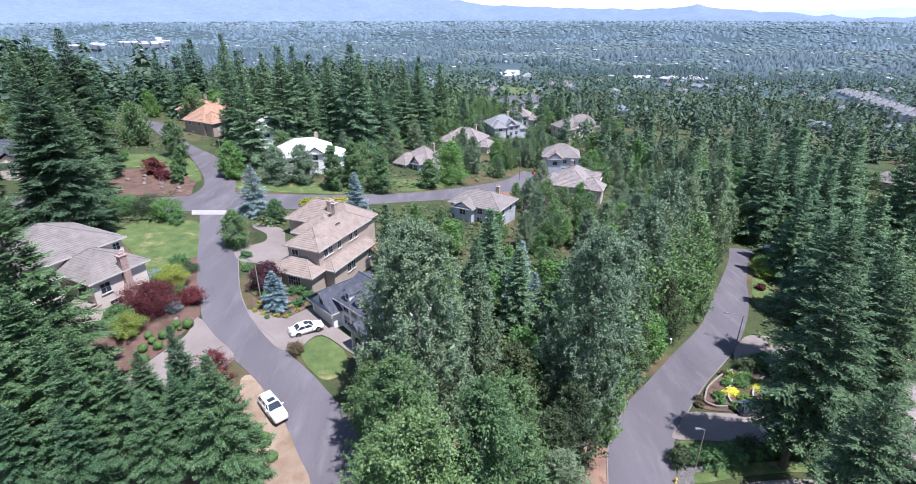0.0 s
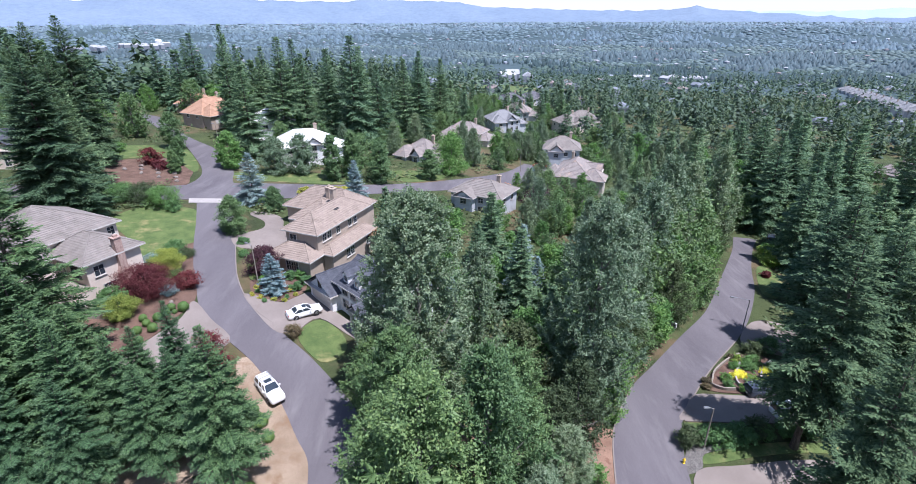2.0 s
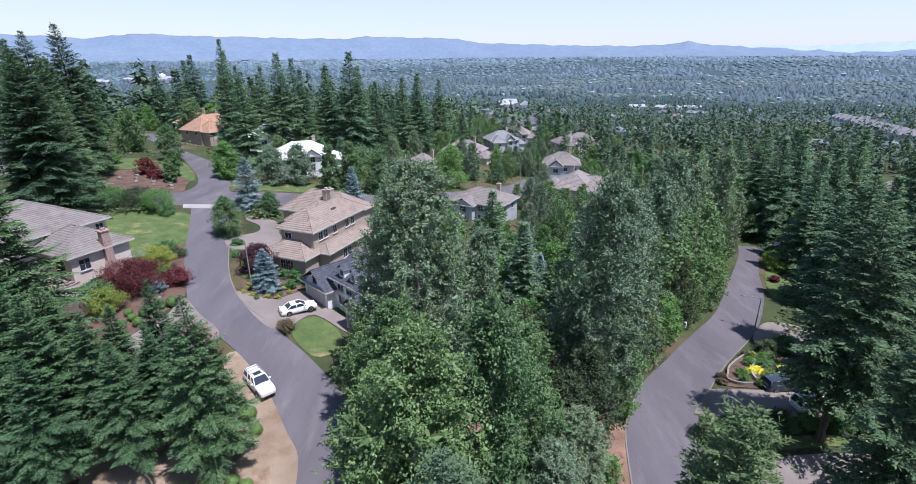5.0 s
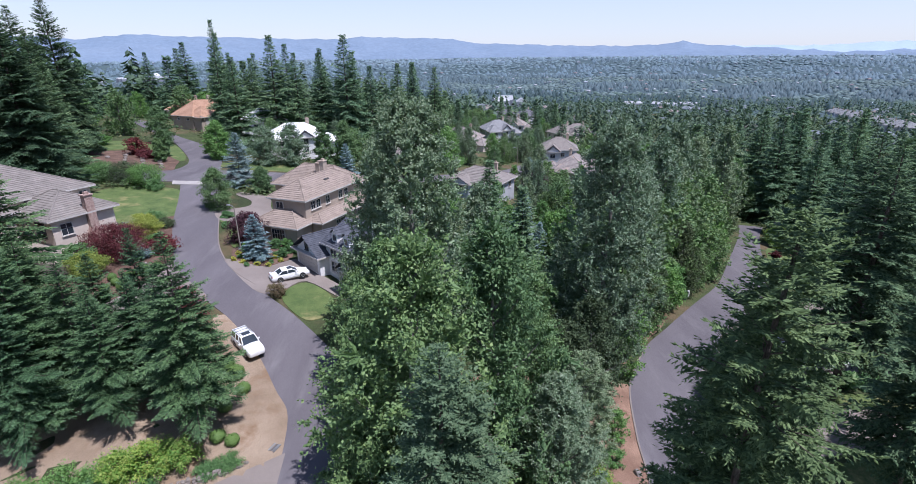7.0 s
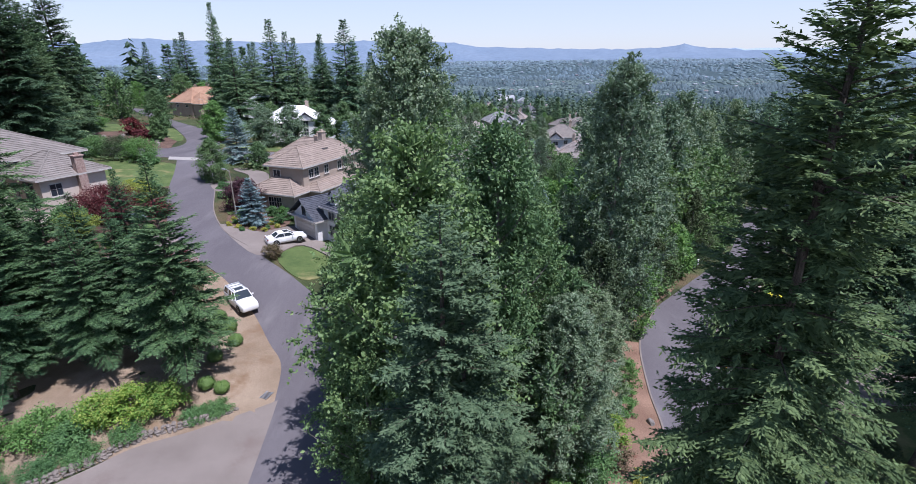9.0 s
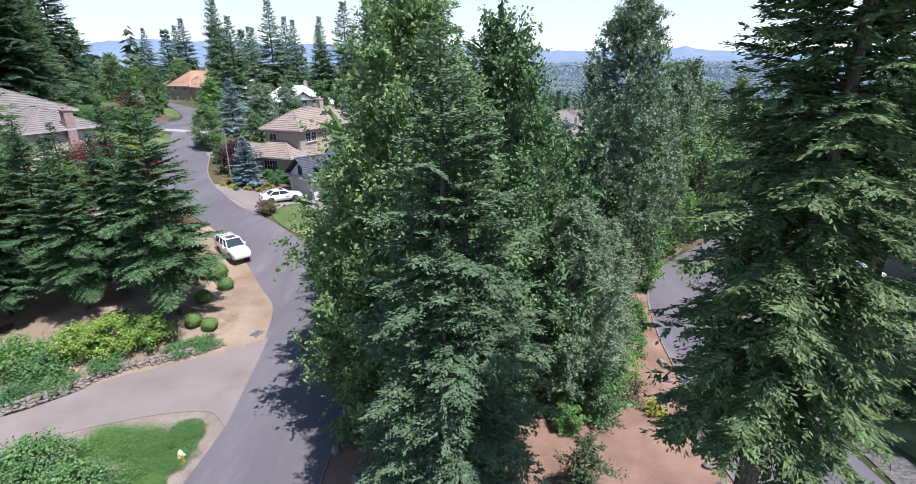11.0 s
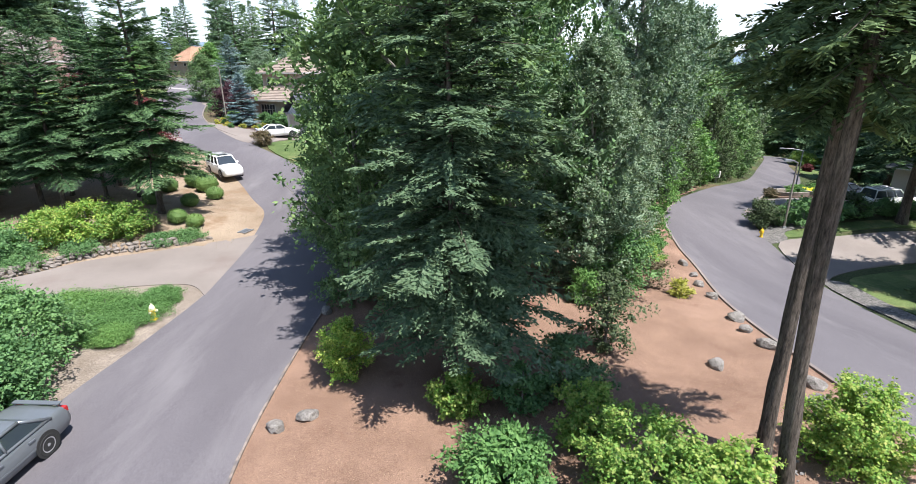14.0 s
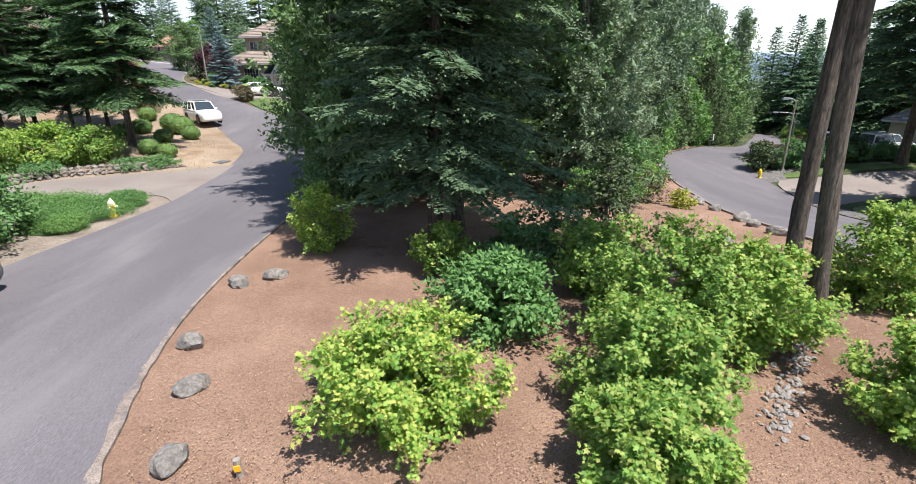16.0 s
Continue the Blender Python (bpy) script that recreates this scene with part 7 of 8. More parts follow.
for i, (x, y, s) in enumerate([(-6.0, 10.6, 0.29), (-5.3, 9.1, 0.29), (-4.75, 7.3, 0.31), (-6.2, 13.7, 0.3), (-5.4, 14.2, 0.3), (8.8, 17.5, 0.36), (11.9, 19.4, 0.42), (11.8, 21.0, 0.32), (12.2, 22.5, 0.46), (12.8, 25.8, 0.36), (13.0, 27.9, 0.34), (13.6, 29.9, 0.3), (14.0, 32.3, 0.36), (11.5, 16.2, 0.4), (10.9, 15.0, 0.4), (10.4, 13.8, 0.36), (-6.6, 21.5, 0.3), (-5.2, 19.6, 0.32)]):
    boulder(x, y, s * 1.15, s * 0.85, s * 0.72, 601 + i)
for i in range(10):
    boulder(-62.5 - i * 1.6, 109 + (i % 3) * 2.2 + i * 0.6, 0.6, 0.5, 0.45, 631 + i, "pale boulder in the dark corner bed", mat=ROCK_PALE, group="boulders of the corner bed", detail=2)
for i in range(7):
    boulder(-39.2 - i * 1.15, 60.4 + (i % 2) * 0.7 + i * 1.7, 0.5, 0.4, 0.35, 651 + i, "pale landscaping boulder in the soil bed", mat=ROCK_PALE, group="boulders of the soil bed", detail=2)

# dry-laid rock wall along the near driveway
wall_ob = empty("rock_wall", pose(0, 0, 0), "low dry-laid wall of pale rocks along the driveway", "retaining wall", kind="structure")
line = smooth_line([(-27.6, 23.6), (-25.2, 25.2), (-23.4, 26.8), (-21.7, 28.6), (-19.6, 29.7), (-17.8, 30.7), (-16.4, 31.9)], 40)
stone_meshes = []
for k in range(6):
    o = boulder(0, 0, 0.26, 0.16, 0.13, 671 + k, name="stone", mat=ROCK_PALE, detail=1)
    stone_meshes.append(o.data)
    bpy.data.objects.remove(o)
rnd = random.Random(5)
dist, last = 0, None
for q in line:
    if last is None or (q - last).length > 0.31:
        last = q
        for lev in range(3 if q.x < -18 else 1):
            st = new("stone", stone_meshes[rnd.randrange(6)])
            st.parent = wall_ob
            st.matrix_local = Matrix.Translation((q.x + rnd.uniform(-.06, .06) - lev * 0.06, q.y + lev * 0.09 + rnd.uniform(-.05, .05), ground_z(q.x, q.y) + 0.1 + lev * 0.16)) @ Euler((rnd.uniform(-.3, .3), rnd.uniform(-.3, .3), rnd.uniform(0, 6.28))).to_matrix().to_4x4() @ Matrix.Scale(rnd.uniform(0.75, 1.3), 4)

# river stones of the dry runnel under the firs
pebbles = []
for me in stone_meshes:
    me = me.copy()
    me.materials[0] = PEBBLE
    pebbles.append(me)
run = empty("stone_runnel", pose(0, 0, 0), "shallow runnel of rounded river stones in the mulch", "stones")
for k in range(290):
    t = k / 290
    x, y = 4.3 + 4.6 * t + rnd.gauss(0, 0.15), 7.6 + 5.6 * t + rnd.gauss(0, 0.15)
    st = new("stone", pebbles[rnd.randrange(6)])
    st.parent = run
    st.matrix_local = Matrix.Translation((x, y, ground_z(x, y) + 0.05)) @ Euler((rnd.uniform(-.5, .5), rnd.uniform(-.5, .5), rnd.uniform(0, 6.28))).to_matrix().to_4x4() @ Matrix.Scale(rnd.uniform(0.16, 0.4), 4)

# terraced garden with curved timber walls
terr = empty("terraced_garden", pose(0, 0, 0), "terraced garden with curved pale retaining walls", "retaining wall", kind="structure")
for k, arc in enumerate(([(40.7, 61.4), (38.2, 59.5), (35.9, 57.3), (33.9, 55.2), (32.8, 53.4), (32.1, 52.1), (33.0, 51.0), (34.4, 50.9)], [(42.2, 61.2), (39.8, 59.2), (38.0, 56.8), (36.5, 54.7), (35.6, 52.8), (35.6, 51.4), (36.8, 50.8)], [(45.2, 60.7), (42.8, 58.7), (41.1, 56.4), (39.7, 54.3), (39.1, 52.5)])):
    bm = bmesh.new()
    pts = smooth_line(arc, 4)
    for a, b in zip(pts, pts[1:]):
        m, d = (a + b) / 2, b - a
        box(bm, m.x, m.y, ground_z(m.x, m.y) - 0.3, d.length + 0.06, 0.2, 0.72, math.atan2(d.y, d.x))
    part("retaining_wall", bm, WOOD_GREY if k == 0 else CONCRETE_PALE, terr)
for i, (x, y, h, r, mat) in enumerate([(37.2, 54.6, 0.4, 0.8, FLOWER_YELLOW), (36.2, 54.2, 0.4, 0.6, FLOWER_YELLOW), (42.2, 57.0, 0.4, 0.8, FLOWER_YELLOW), (41.4, 56.2, 0.4, 0.6, FLOWER_YELLOW), (37.6, 51.2, 0.5, 0.9, FLOWER_YELLOW), (40.8, 52.9, 0.4, 0.7, FLOWER_YELLOW), (39.2, 59.0, 0.8, 0.8, LEAF_LIME), (37.4, 56.8, 0.8, 0.8, LEAF_BRIGHT), (34.4, 53.2, 0.7, 0.7, LEAF_BRIGHT), (34.0, 51.8, 0.6, 0.6, LEAF_HEDGE), (40.2, 58.2, 1.2, 1.1, LEAF_BRIGHT), (41.6, 59.0, 1.1, 1.0, LEAF_HEDGE), (39.6, 56.8, 0.9, 0.9, LEAF_HEDGE), (37.8, 53.0, 0.7, 0.8, LEAF_LIME), (38.8, 52.4, 0.6, 0.7, LEAF_LIME), (35.4, 50.6, 0.7, 0.7, LEAF_BRIGHT), (36.4, 50.4, 0.6, 0.7, LEAF_HEDGE), (43.6, 57.8, 0.9, 1.0, LEAF_BRIGHT), (42.0, 54.6, 0.8, 0.8, LEAF_HEDGE), (31.6, 52.6, 0.5, 0.6, LEAF_BROWN), (31.2, 51.6, 0.4, 0.5, LEAF_BROWN), (38.6, 59.8, 0.5, 0.6, LEAF_BROWN)]):
    shrub(x, y, h + 0.2, r, mat, "patch of yellow flowers on the garden terrace" if mat is FLOWER_YELLOW else "low leafy plant on the garden terrace", 701 + i, 0.12, 50, 34, name="flower_patch" if mat is FLOWER_YELLOW else "garden_plant", group="plants of the terraced garden")
area("terrace_soil", [(40.6, 61.6), (35.6, 57.5), (32.4, 53.6), (31.0, 51.6), (33, 50.4), (38, 50.2), (43, 52.5), (47, 58), (46, 62)], 0.035, SOIL, "dark soil of the terraced garden", "garden bed")


# ---- cars ----
def car(x, y, turn, label, paint, L=4.75, W=1.78, H=1.44, form="sedan", rack=False, sunroof=False):
    ob = empty("car", pose(x, y, ground_z(x, y) + 0.055, 0, 0, turn), label, "car")
    r = 0.33 if form == "sedan" else 0.37
    if form == "sedan":
        xs = [-0.5, -0.49, -0.46, -0.4, -0.3, -0.18, 0.0, 0.15, 0.22, 0.32, 0.42, 0.47, 0.495, 0.5]
        top = [0.62, 0.8, 0.96, 1.0, 1.0, 0.98, 0.95, 0.95, 0.95, 0.9, 0.82, 0.74, 0.62, 0.5]
        cab = (-0.36, -0.2, 0.06, 0.23)
        belt = 0.94
    else:
        xs = [-0.5, -0.495, -0.47, -0.4, -0.3, -0.18, 0.0, 0.15, 0.22, 0.32, 0.42, 0.47, 0.495, 0.5]
        top = [0.7, 1.0, 1.08, 1.1, 1.1, 1.1, 1.08, 1.08, 1.08, 1.06, 1.0, 0.92, 0.8, 0.6]
        cab = (-0.49, -0.44, 0.06, 0.2)
        belt = 1.06
    nar = [0.82, 0.9, 0.95, 0.98, 1, 1, 1, 1, 1, 0.99, 0.96, 0.9, 0.82, 0.76]
    bot = [0.42, 0.32, 0.24, 0.22, 0.2, 0.2, 0.2, 0.2, 0.2, 0.2, 0.22, 0.24, 0.3, 0.4]
    bm = bmesh.new()
    rings = []
    for s, t, n, b in zip(xs, top, nar, bot):
        w = W / 2 * n
        half = [(0.0, b), (w * 0.86, b), (w * 0.97, b + 0.1), (w, b + (t - b) * 0.45), (w * 0.975, b + (t - b) * 0.78), (w * 0.9, t - 0.03), (w * 0.74, t), (0.0, t + 0.035)]
        ring = [bm.verts.new((s * L, p, q)) for p, q in half] + [bm.verts.new((s * L, -p, q)) for p, q in half[-2:0:-1]]
        rings.append(ring)
    for a, b in zip(rings, rings[1:]):
        for k in range(len(a)):
            bm.faces.new((a[k], a[(k + 1) % len(a)], b[(k + 1) % len(a)], b[k]))
    bm.faces.new(rings[0][::-1])
    bm.faces.new(rings[-1])
    body = part("body", bm, paint, ob, smooth=True)
    # glasshouse, roof panel and pillars
    x0, x1, x2, x3 = (c * L for c in cab)
    wb, wt = W * 0.455, W * 0.365
    base = [(x0, wb), (x3, wb), (x3, -wb), (x0, -wb)]
    roof = [(x1, wt), (x2, wt), (x2, -wt), (x1, -wt)]
    for k, what in enumerate(("side_window", "windscreen", "side_window", "rear_window")):
        bm = bmesh.new()
        a = [bm.verts.new((*base[i % 4], belt - 0.05)) for i in (k, k + 1)]
        b = [bm.verts.new((*roof[i % 4], H - 0.05)) for i in (k, k + 1)]
        bm.faces.new((a[0], a[1], b[1], b[0]))
        part(what, bm, GLASS, ob, "dark tinted glass")
    bm = bmesh.new()
    n = 8
    grid = [[bm.verts.new((x1 - 0.04 + (x2 - x1 + 0.08) * i / n, (wt + 0.02) * (2 * j / n - 1), H - 0.06 + 0.075 * math.sin(math.pi * (0.12 + 0.76 * i / n)) * math.sin(math.pi * (0.1 + 0.8 * j / n)))) for j in range(n + 1)] for i in range(n + 1)]
    for i in range(n):
        for j in range(n):
            bm.faces.new((grid[i][j], grid[i + 1][j], grid[i + 1][j + 1], grid[i][j + 1]))
    part("roof", bm, paint, ob, smooth=True)
    bm = bmesh.new()
    for k in range(4):
        rod(bm, (*base[k], belt - 0.04), (*roof[k], H - 0.05), 0.055, 6, 0.045)
    mids = (0.5,) if form == "sedan" else (0.38, 0.7)
    for s in (1, -1):
        rod(bm, (x1, s * (wt + 0.005), H - 0.055), (x2, s * (wt + 0.005), H - 0.055), 0.045)
        rod(bm, (x0, s * wb, belt), (x3, s * wb, belt), 0.04)
        for t in mids:
            rod(bm, (x0 + (x3 - x0) * t, s * (wb + 0.005), belt), (x1 + (x2 - x1) * t, s * (wt + 0.005), H - 0.06), 0.04)
    part("cabin_frame", bm, paint, ob, smooth=True)
    # wheels
    for sx in (-0.285 * L, 0.3 * L):
        for s in (1, -1):
            m = Matrix.Translation((sx, s * (W / 2 - 0.1), r)) @ Matrix.Rotation(math.pi / 2 * (1 if s < 0 else -1), 4, "X")
            bm = bmesh.new()
            prof = [(r * 0.62, 0.11), (r * 0.9, 0.12), (r, 0.08), (r, -0.08), (r * 0.9, -0.1), (r * 0.62, -0.1)]
            seg = 20
            vs = [[bm.verts.new((p * math.cos(q), p * math.sin(q), z)) for p, z in prof] for q in np.linspace(0, 2 * math.pi, seg, endpoint=False)]
            for k in range(seg):
                for j in range(len(prof) - 1):
                    bm.faces.new((vs[k][j], vs[(k + 1) % seg][j], vs[(k + 1) % seg][j + 1], vs[k][j + 1]))
            wheel = part("wheel", bm, RUBBER, ob)
            wheel.matrix_local = m
            bm = bmesh.new()
            for k in range(6):
                q = k * math.pi / 3
                box(bm, r * 0.33 * math.cos(q), r * 0.33 * math.sin(q), 0.07, r * 0.6, 0.075, 0.03, q)
            bmesh.ops.create_cone(bm, cap_ends=True, segments=12, radius1=r * 0.17, radius2=r * 0.14, depth=0.05, matrix=Matrix.Translation((0, 0, 0.09)))
            vs = [[bm.verts.new((p * math.cos(q), p * math.sin(q), z)) for p, z in ((r * 0.56, 0.11), (r * 0.65, 0.115))] for q in np.linspace(0, 2 * math.pi, seg, endpoint=False)]
            for k in range(seg):
                bm.faces.new((vs[k][0], vs[(k + 1) % seg][0], vs[(k + 1) % seg][1], vs[k][1]))
            part("rim", bm, ALLOY, wheel)
            # Flat black disc: the darkness of an arch recess put in as colour.
            bm = bmesh.new()
            bmesh.ops.create_cone(bm, cap_ends=True, segments=24, radius1=r * 1.17, radius2=r * 1.17, depth=0.03, matrix=Matrix.Translation((sx, s * (W / 2 - 0.005), r + 0.02)) @ Matrix.Rotation(math.pi / 2, 4, "X"))
            part("wheel_arch_disc", bm, RUBBER, ob)
    # lamps, bumpers, mirrors, handles
    for s in (1, -1):
        bm = bmesh.new()
        box(bm, 0.472 * L, s * W * 0.33, 0.6, 0.16, W * 0.2, 0.14)
        part("headlight", bm, LAMP_CLEAR, ob)
        bm = bmesh.new()
        box(bm, -0.478 * L, s * W * 0.37, 0.72, 0.12, W * 0.14, 0.17)
        part("tail_light", bm, LAMP_RED, ob)
        bm = bmesh.new()
        box(bm, x3 - 0.45, s * (W / 2 + 0.09), belt + 0.02, 0.12, 0.2, 0.13)
        part("mirror", bm, paint, ob)
        bm = bmesh.new()
        for t in (0.0, -0.2):
            box(bm, t * L, s * (W / 2 - 0.005), belt - 0.18, 0.2, 0.035, 0.04)
        part("door_handle", bm, paint, ob)
        bm = bmesh.new()
        box(bm, 0, s * (W / 2 - 0.012), 0.46, L * 0.5, 0.03, 0.05)
        part("side_trim", bm, RUBBER if paint is PAINT_DARK else paint, ob)
    bm = bmesh.new()
    box(bm, 0.492 * L, 0, 0.42, 0.06, W * 0.5, 0.12)
    part("grille", bm, RUBBER, ob)
    bm = bmesh.new()
    box(bm, -0.5 * L, 0, 0.55, 0.03, 0.5, 0.13)
    part("number_plate", bm, LAMP_CLEAR, ob)
    if rack:
        bm = bmesh.new()
        for s in (1, -1):
            rod(bm, (x1 + 0.1, s * wt * 0.9, H + 0.06), (x2 - 0.1, s * wt * 0.9, H + 0.06), 0.025)
        for t in (0.15, 0.4, 0.65):
            box(bm, x1 + (x2 - x1) * t, 0, H + 0.03, 0.06, wt * 1.85, 0.05)
        part("roof_rack", bm, STEEL, ob)
    if sunroof:
        bm = bmesh.new()
        box(bm, x1 + (x2 - x1) * 0.78, 0, H + 0.0, 0.55, 0.8, 0.03)
        part("sunroof", bm, GLASS, ob)
    if form == "sedan":
        bm = bmesh.new()
        box(bm, -0.465 * L, 0, 1.03, 0.16, W * 0.78, 0.03)
        for s in (1, -1):
            box(bm, -0.462 * L, s * W * 0.36, 0.97, 0.1, 0.05, 0.08)
        part("spoiler", bm, paint, ob)
    return ob


car(-21.5, 46.3, -47, "white estate off-roader parked on the dirt shoulder", PAINT_WHITE, 4.6, 1.8, 1.75, "suv", True, True)
car(-21.5, 61.0, 32, "white sedan parked on the concrete driveway", PAINT_WHITE, 4.8, 1.8, 1.43, "sedan", False, True)
car(-13.05, 11.35, -93, "grey sedan with a rear spoiler parked by the hedge", PAINT_GREY, 4.75, 1.78, 1.42, "sedan")
car(38.6, 46.4, 8, "white off-roader parked under the firs", PAINT_WHITE, 4.7, 1.85, 1.8, "suv", True)
car(37.4, 50.2, 8, "dark car parked behind the white off-roader", PAINT_DARK, 4.6, 1.8, 1.6, "suv")
car(28.0, 171, 20, "red car parked in the far driveway", PAINT_RED)
car(-64.5, 158, 35, "dark car parked on the side street", PAINT_DARK)
car(78, 117, 60, "dark car parked beside the lane", PAINT_DARK)
car(81.5, 112, 70, "grey car parked beside the lane", PAINT_GREY)


# ---- street furniture ----
def street_lamp(x, y, h, arm, turn, label, group="street lamps"):
    ob = empty("street_lamp", pose(x, y, ground_z(x, y), 0, 0, turn), label, "street lamp", group)
    bm = bmesh.new()
    rod(bm, (0, 0, -0.2), (0, 0, h), 0.1, 10, 0.055)
    part("pole", bm, WOOD_GREY if arm < 1.2 else STEEL, ob)
    bm = bmesh.new()
    rod(bm, (0, 0, h - 0.1), (arm * 0.6, 0, h + 0.12), 0.045)
    rod(bm, (arm * 0.6, 0, h + 0.12), (arm, 0, h + 0.12), 0.04)
    part("arm", bm, STEEL, ob)
    bm = bmesh.new()
    box(bm, arm + 0.2, 0, h + 0.06, 0.62, 0.26, 0.14, taper=0.8)
    head = part("lamp_head", bm, STEEL, ob)
    bm = bmesh.new()
    box(bm, arm + 0.24, 0, h + 0.02, 0.4, 0.2, 0.045)
    part("lens", bm, LAMP_CLEAR, head)
    bm = bmesh.new()
    box(bm, 0, 0, -0.05, 0.3, 0.3, 0.25, taper=0.8)
    part("base", bm, STEEL, ob)
    return ob


street_lamp(-30.1, 67.6, 6.6, 0.9, 150, "slender grey street lamp beside the road")
street_lamp(26.6, 41.9, 5.6, 0.6, 180, "dark street lamp rising from shrubs")
street_lamp(-64.5, 136.5, 8.4, 0.9, 160, "grey street lamp on the side street")
street_lamp(-31.0, 124.0, 7.4, 0.9, 200, "grey street lamp on the cross street")
street_lamp(46.3, 70.6, 5.5, 2.4, 165, "street lamp with a long arm over the lane")
street_lamp(20.0, 160.0, 7.5, 0.9, 200, "grey street lamp on the cross street")


def hydrant(x, y, body_mat, cap_mat, label):
    ob = empty("fire_hydrant", pose(x, y, ground_z(x, y) + 0.03, 0, 0, 25), label, "hydrant", "fire hydrants")
    bm = bmesh.new()
    prof = [(0.0, 0.16), (0.05, 0.16), (0.06, 0.105), (0.42, 0.105), (0.44, 0.14), (0.48, 0.14)]
    for (z0, r0), (z1, r1) in zip(prof, prof[1:]):
        rod(bm, (0, 0, z0), (0, 0, z1 + 0.001), r0, 14, r1)
    part("barrel", bm, body_mat, ob)
    bm = bmesh.new()
    for z0, z1, r0, r1 in ((0.48, 0.58, 0.125, 0.12), (0.58, 0.68, 0.12, 0.06), (0.68, 0.75, 0.035, 0.03)):
        rod(bm, (0, 0, z0), (0, 0, z1), r0, 14, r1)
    part("bonnet", bm, cap_mat, ob)
    for a, r in ((0, 0.06), (2.1, 0.05), (4.2, 0.05)):
        bm = bmesh.new()
        rod(bm, (0.08 * math.cos(a), 0.08 * math.sin(a), 0.4), (0.2 * math.cos(a), 0.2 * math.sin(a), 0.4), r, 10)
        part("outlet", bm, cap_mat, ob)
    return ob


hydrant(-13.9, 20.9, YELLOW_PAINT, YELLOW_PALE, "yellow fire hydrant with a pale cap on the bank")
hydrant(23.7, 40.1, YELLOW_PAINT, YELLOW_PAINT, "yellow fire hydrant beside the lane")


def post(x, y):
    ob = empty("marker_post", pose(x, y, ground_z(x, y) + 0.03, 0, -3, 10), "short weathered wooden post with an amber reflector", "post")
    bm = bmesh.new()
    rod(bm, (0, 0, -0.1), (0, 0, 0.3), 0.055, 10, 0.05)
    part("shaft", bm, WOOD_GREY, ob)
    bm = bmesh.new()
    box(bm, 0, -0.06, 0.14, 0.085, 0.02, 0.09)
    part("reflector", bm, ORANGE_REFLECT, ob)


post(-3.65, 7.0)


def mail_box(x, y, turn):
    ob = empty("mailbox", pose(x, y, ground_z(x, y), 0, 0, turn), "grey cluster mailbox on a pedestal", "mailbox")
    bm = bmesh.new()
    box(bm, 0, 0, 0, 0.25, 0.25, 0.7)
    part("pedestal", bm, STEEL, ob)
    bm = bmesh.new()
    box(bm, 0, 0, 0.7, 0.78, 0.5, 0.8)
    cab = part("cabinet", bm, PAINT_WHITE, ob)
    for i in range(3):
        for j in range(2):
            bm = bmesh.new()
            box(bm, -0.25 + i * 0.25, -0.255, 0.78 + j * 0.36, 0.22, 0.02, 0.32)
            part("door", bm, STEEL, cab)


mail_box(33.4, 67.4, -40)

bm = bmesh.new()
for i in range(7):
    box(bm, -0.36 + i * 0.12, 0, 0, 0.05, 0.5, 0.05)
box(bm, 0, -0.27, 0, 0.9, 0.06, 0.06)
box(bm, 0, 0.27, 0, 0.9, 0.06, 0.06)
gr = link_bm("storm_drain", bm, STEEL)
gr.matrix_world = pose(-14.9, 33.5, ground_z(-14.9, 33.5) + 0.06, 0, 0, 70)
tagged(gr, "rusty storm drain grate at the road edge", "drain", kind="structure")


# ---- fence by the beige house ----
fen = empty("fence", pose(0, 0, 0), "weathered vertical-board wooden fence", "fence")
fx = smooth_line([(-51.5, 57.4), (-48.2, 56.0), (-45.0, 56.0)], 12)
for k in range(len(fx) - 1):
    for t in (0.0, 0.5):
        q = fx[k].lerp(fx[k + 1], t)
        bm = bmesh.new()
        box(bm, q.x, q.y, ground_z(q.x, q.y), 0.13, 0.03, 1.75 + 0.03 * ((k * 7) % 3), 0.1)
        part("board", bm, WOOD_GREY, fen)
for z in (0.4, 1.4):
    bm = bmesh.new()
    for a, b in zip(fx[::4], fx[4::4]):
        rod(bm, (a.x, a.y + 0.05, ground_z(a.x, a.y) + z), (b.x, b.y + 0.05, ground_z(b.x, b.y) + z), 0.04, 4)
    part("rail", bm, WOOD_GREY, fen)


# ---- kerbs ----
def kerb(name, line, lift, label, w=0.16, mat=None):
    pts = smooth_line(line, 8)
    rings = []
    bm = bmesh.new()
    for i, p in enumerate(pts):
        d = (pts[min(i + 1, len(pts) - 1)] - pts[max(i - 1, 0)]).normalized()
        n = Vector((-d.y, d.x))
        z = ground_z(p.x, p.y)
        rings.append([bm.verts.new((p.x + n.x * s * w / 2, p.y + n.y * s * w / 2, z + k)) for s, k in ((-1, -0.1), (-0.9, lift), (0.9, lift), (1, -0.1))])
    for a, b in zip(rings, rings[1:]):
        for k in range(3):
            bm.faces.new((a[k], a[k + 1], b[k + 1], b[k]))
    return tagged(link_bm(name, bm, mat or CONCRETE), label, "kerb", kind="structure")


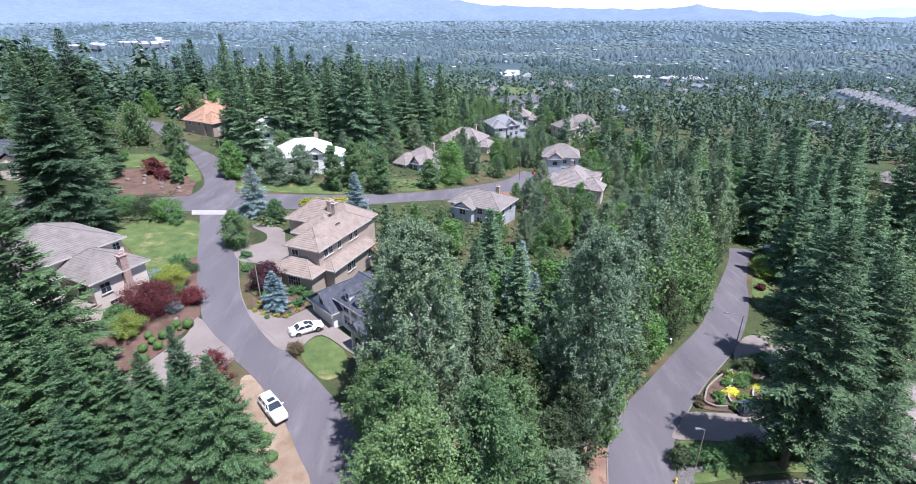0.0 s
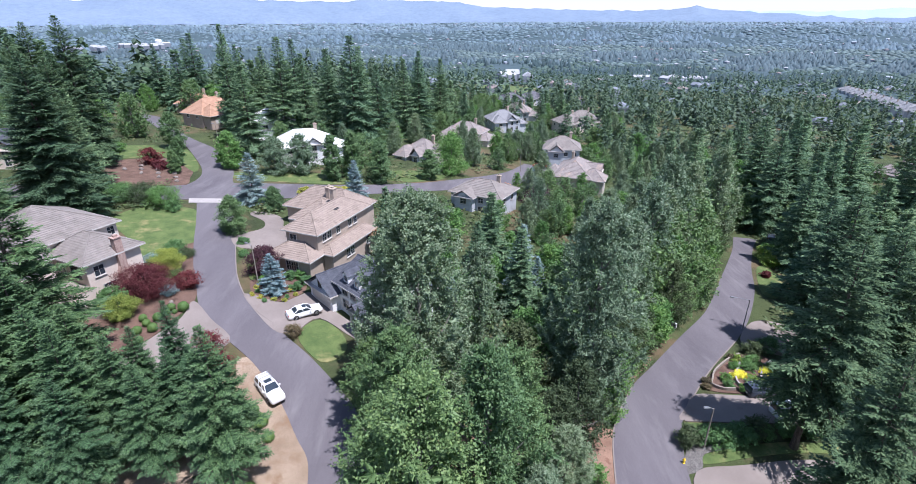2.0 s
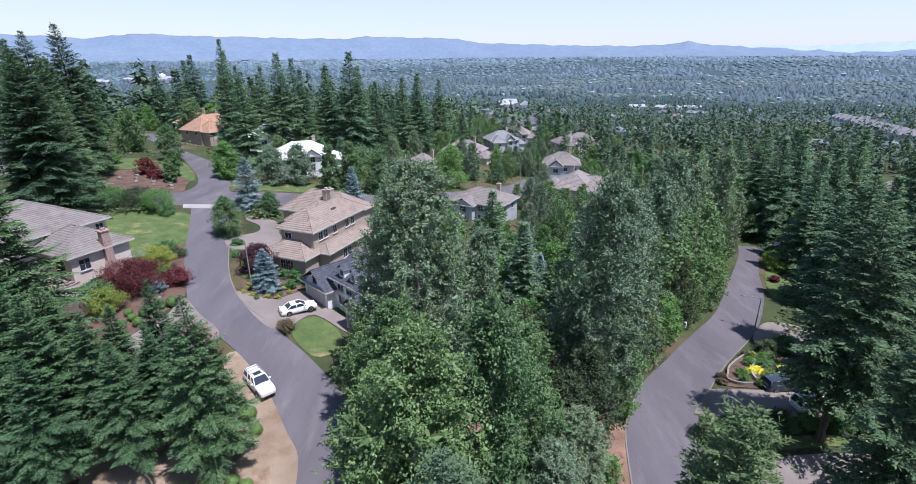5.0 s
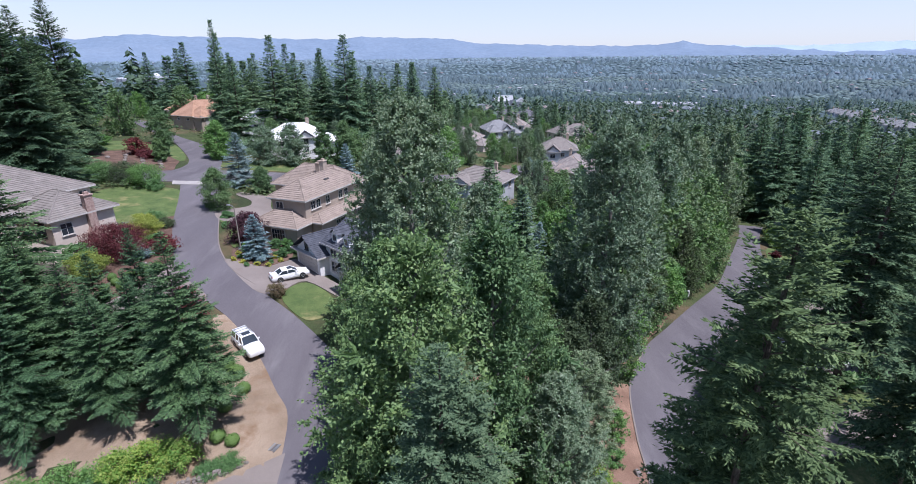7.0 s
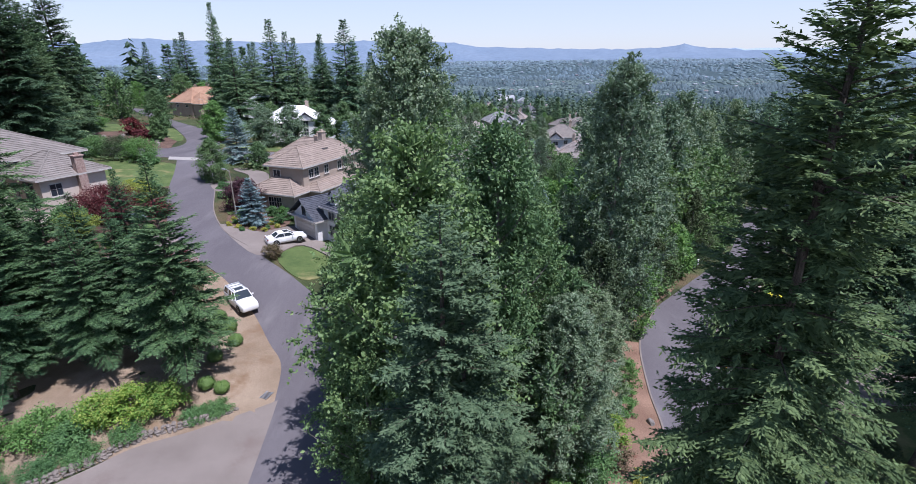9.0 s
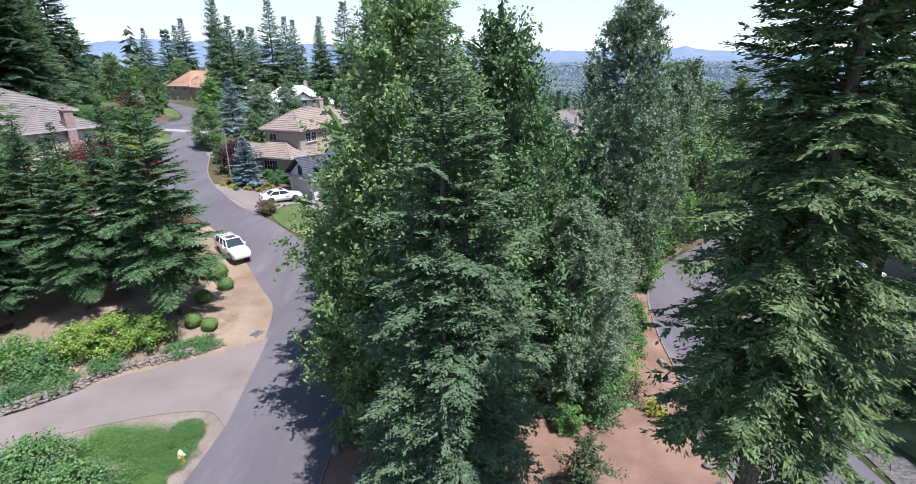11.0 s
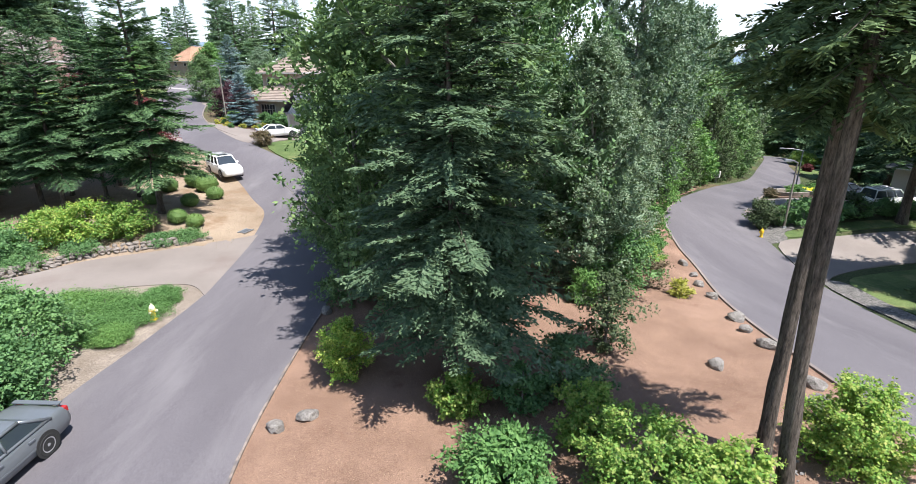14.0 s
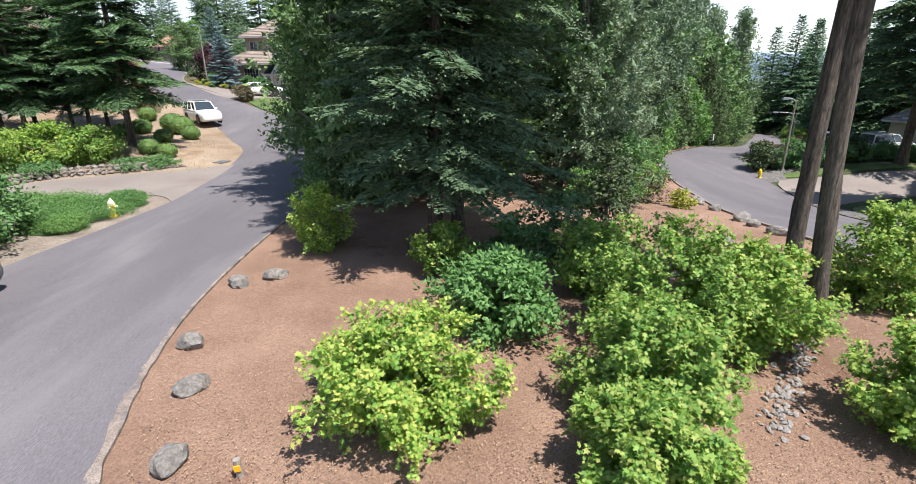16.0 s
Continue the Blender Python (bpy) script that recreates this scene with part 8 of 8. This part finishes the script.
kerb("kerb_island_east", E_LEFT[1:9], 0.11, "worn concrete kerb edging the mulch")
kerb("kerb_lane_east", E_RIGHT[7:11], 0.11, "concrete kerb along the lane")
kerb("kerb_west_upper", W_RIGHT[12:18], 0.1, "concrete kerb by the drive")

# ---- pale grit washed against the mulch ----
rnd = random.Random(19)
rim = smooth_line(W_RIGHT[0:7], 14)
rim = [q for q in rim if q.y > 1]
road("road_grit", [(q.x - (0.03 + 0.016 * max(0.0, 12 - q.y)) * rnd.uniform(0.2, 1.6), q.y) for q in rim], [(q.x + 0.05 + 0.014 * max(0.0, 12 - q.y) * rnd.uniform(0.2, 1.6), q.y) for q in rim], 0.082, GRIT_EDGE, "pale grit and worn edge between asphalt and mulch", "gravel", per=2, across=3)

# ---- bark chips and litter on the mulch ----
g = np.random.default_rng(77)
n = 52000
cx, cy = g.uniform(-6.4, 12, n), 5.5 + 17 * g.uniform(0, 1, n) ** 1.4
ok = (cx > -6.3 + 0.35 * np.clip(10 - cy, 0, 9) ** 1.02) & (cx < 12.0)
cx, cy = cx[ok], cy[ok]
n = len(cx)
a = g.uniform(0, 6.283, n)
p = np.stack([cx, cy, land(cx, cy) + 0.075], -1)
v, f = kites(p, np.stack([np.cos(a), np.sin(a), g.normal(0, 0.18, n)], -1), np.array([0, 0, 1.0]) + g.normal(0, 0.35, (n, 3)), g.uniform(0.022, 0.06, n), g.uniform(0.009, 0.02, n))
CHIP = leafy("bark_chips", [(0.13, 0.068, 0.042), (0.21, 0.115, 0.072), (0.3, 0.18, 0.12), (0.37, 0.245, 0.17)], 0.0)
tagged(new("bark_chips", mesh_of("bark_chips", v, f, CHIP)), "loose red-brown bark chips on the mulch", "bark chips", kind="stuff")

# grass blades on the near lawns and the dry bank
def blades(name, label, seed, n, x0, x1, y0, y1, inside, mat, tall):
    g = np.random.default_rng(seed)
    x, y = g.uniform(x0, x1, n), g.uniform(y0, y1, n)
    k = inside(x, y)
    x, y = x[k], y[k]
    n = len(x)
    a = g.uniform(0, 6.283, n)
    v, f = kites(np.stack([x, y, land(x, y) + 0.02], -1), np.stack([np.cos(a) * 0.5, np.sin(a) * 0.5, np.ones(n)], -1), np.stack([np.sin(a), -np.cos(a), 0.3 * np.ones(n)], -1) + g.normal(0, 0.3, (n, 3)), tall * g.uniform(0.5, 1.4, n), tall * g.uniform(0.15, 0.3, n))
    return tagged(new(name, mesh_of(name, v, f, mat)), label, "grass", kind="stuff")


BLADE_DRY = leafy("dry_grass_blades", [(0.24, 0.19, 0.11), (0.31, 0.25, 0.15), (0.16, 0.15, 0.07)], 0.15)
blades("dry_grass", "tufts of dry grass and weeds on the bank", 81, 9000, -46, -14.5, 30, 50, lambda x, y: (y - 30 > (-x - 16) * 0.02) & (x < -14.6 - np.clip(y - 37, 0, 20) * 0.9) & (y < 51 + (x + 30) * 0.3), BLADE_DRY, 0.1)


# ---- low growth that nobody could count ----
def undergrowth(seed, n, x0, x1, y0, y1):
    g = np.random.default_rng(seed)
    x, y = g.uniform(x0, x1, n), g.uniform(y0, y1, n)
    ok = np.ones(n, bool)
    for line in ROADS:
        q = np.array([(p.x, p.y) for p in line])
        d2 = ((x[:, None] - q[None, :, 0]) ** 2 + (y[:, None] - q[None, :, 1]) ** 2).min(1)
        ok &= d2 > 6.3 ** 2
    for a, b, r in OPEN:
        ok &= (x - a) ** 2 + (y - b) ** 2 > r * r
    ok &= ~((x > -46) & (x < 16.5) & (y < 50))
    x, y = x[ok], y[ok]
    n, k = len(x), 9
    h = g.uniform(0.4, 1.5, n)
    az = g.uniform(0, 6.283, (n, k))
    o = np.stack([np.cos(az), np.sin(az), 0 * az], -1).reshape(-1, 3)
    hh = np.repeat(h, k)
    p = np.repeat(np.stack([x, y, land(x, y)], -1), k, 0) + o * (hh * g.uniform(0.1, 0.7, n * k))[:, None]
    p[:, 2] += hh * g.uniform(0.05, 0.8, n * k)
    return kites(p, o + g.normal(0, 0.4, o.shape), np.array([0, 0, 1.0]) + o * 0.5 + g.normal(0, 0.4, o.shape), hh * g.uniform(0.4, 0.8, n * k), hh * g.uniform(0.3, 0.5, n * k))


OPEN = [(-52, 66, 13), (-25, 83, 13), (-28, 96, 8), (-16, 64, 11), (-55, 83, 9), (-50, 80, 5), (-40, 58, 10), (-38, 50, 9), (-36, 87, 8), (-33, 78, 6), (-28, 66, 6), (-19, 56, 6), (6, 121, 10), (-10, 160, 10), (-74, 116, 13), (-82, 130, 12), (-42, 122, 11), (33, 48, 9), (40, 57, 9), (30, 34, 9), (38, 43, 9), (46, 70, 6), (62, 92, 5), (-46, 70, 7)]
FERN = leafy("undergrowth_leaves", [(0.05, 0.09, 0.035), (0.08, 0.13, 0.05), (0.11, 0.17, 0.065), (0.14, 0.15, 0.07)], 0.2)
uv, uf = joined([undergrowth(91, 7000, -75, 80, 35, 140), undergrowth(92, 4500, -120, 120, 140, 300)])
tagged(new("undergrowth", mesh_of("undergrowth", uv, uf, FERN)), "low ferns, weeds and brush between the trees", "undergrowth", kind="stuff")
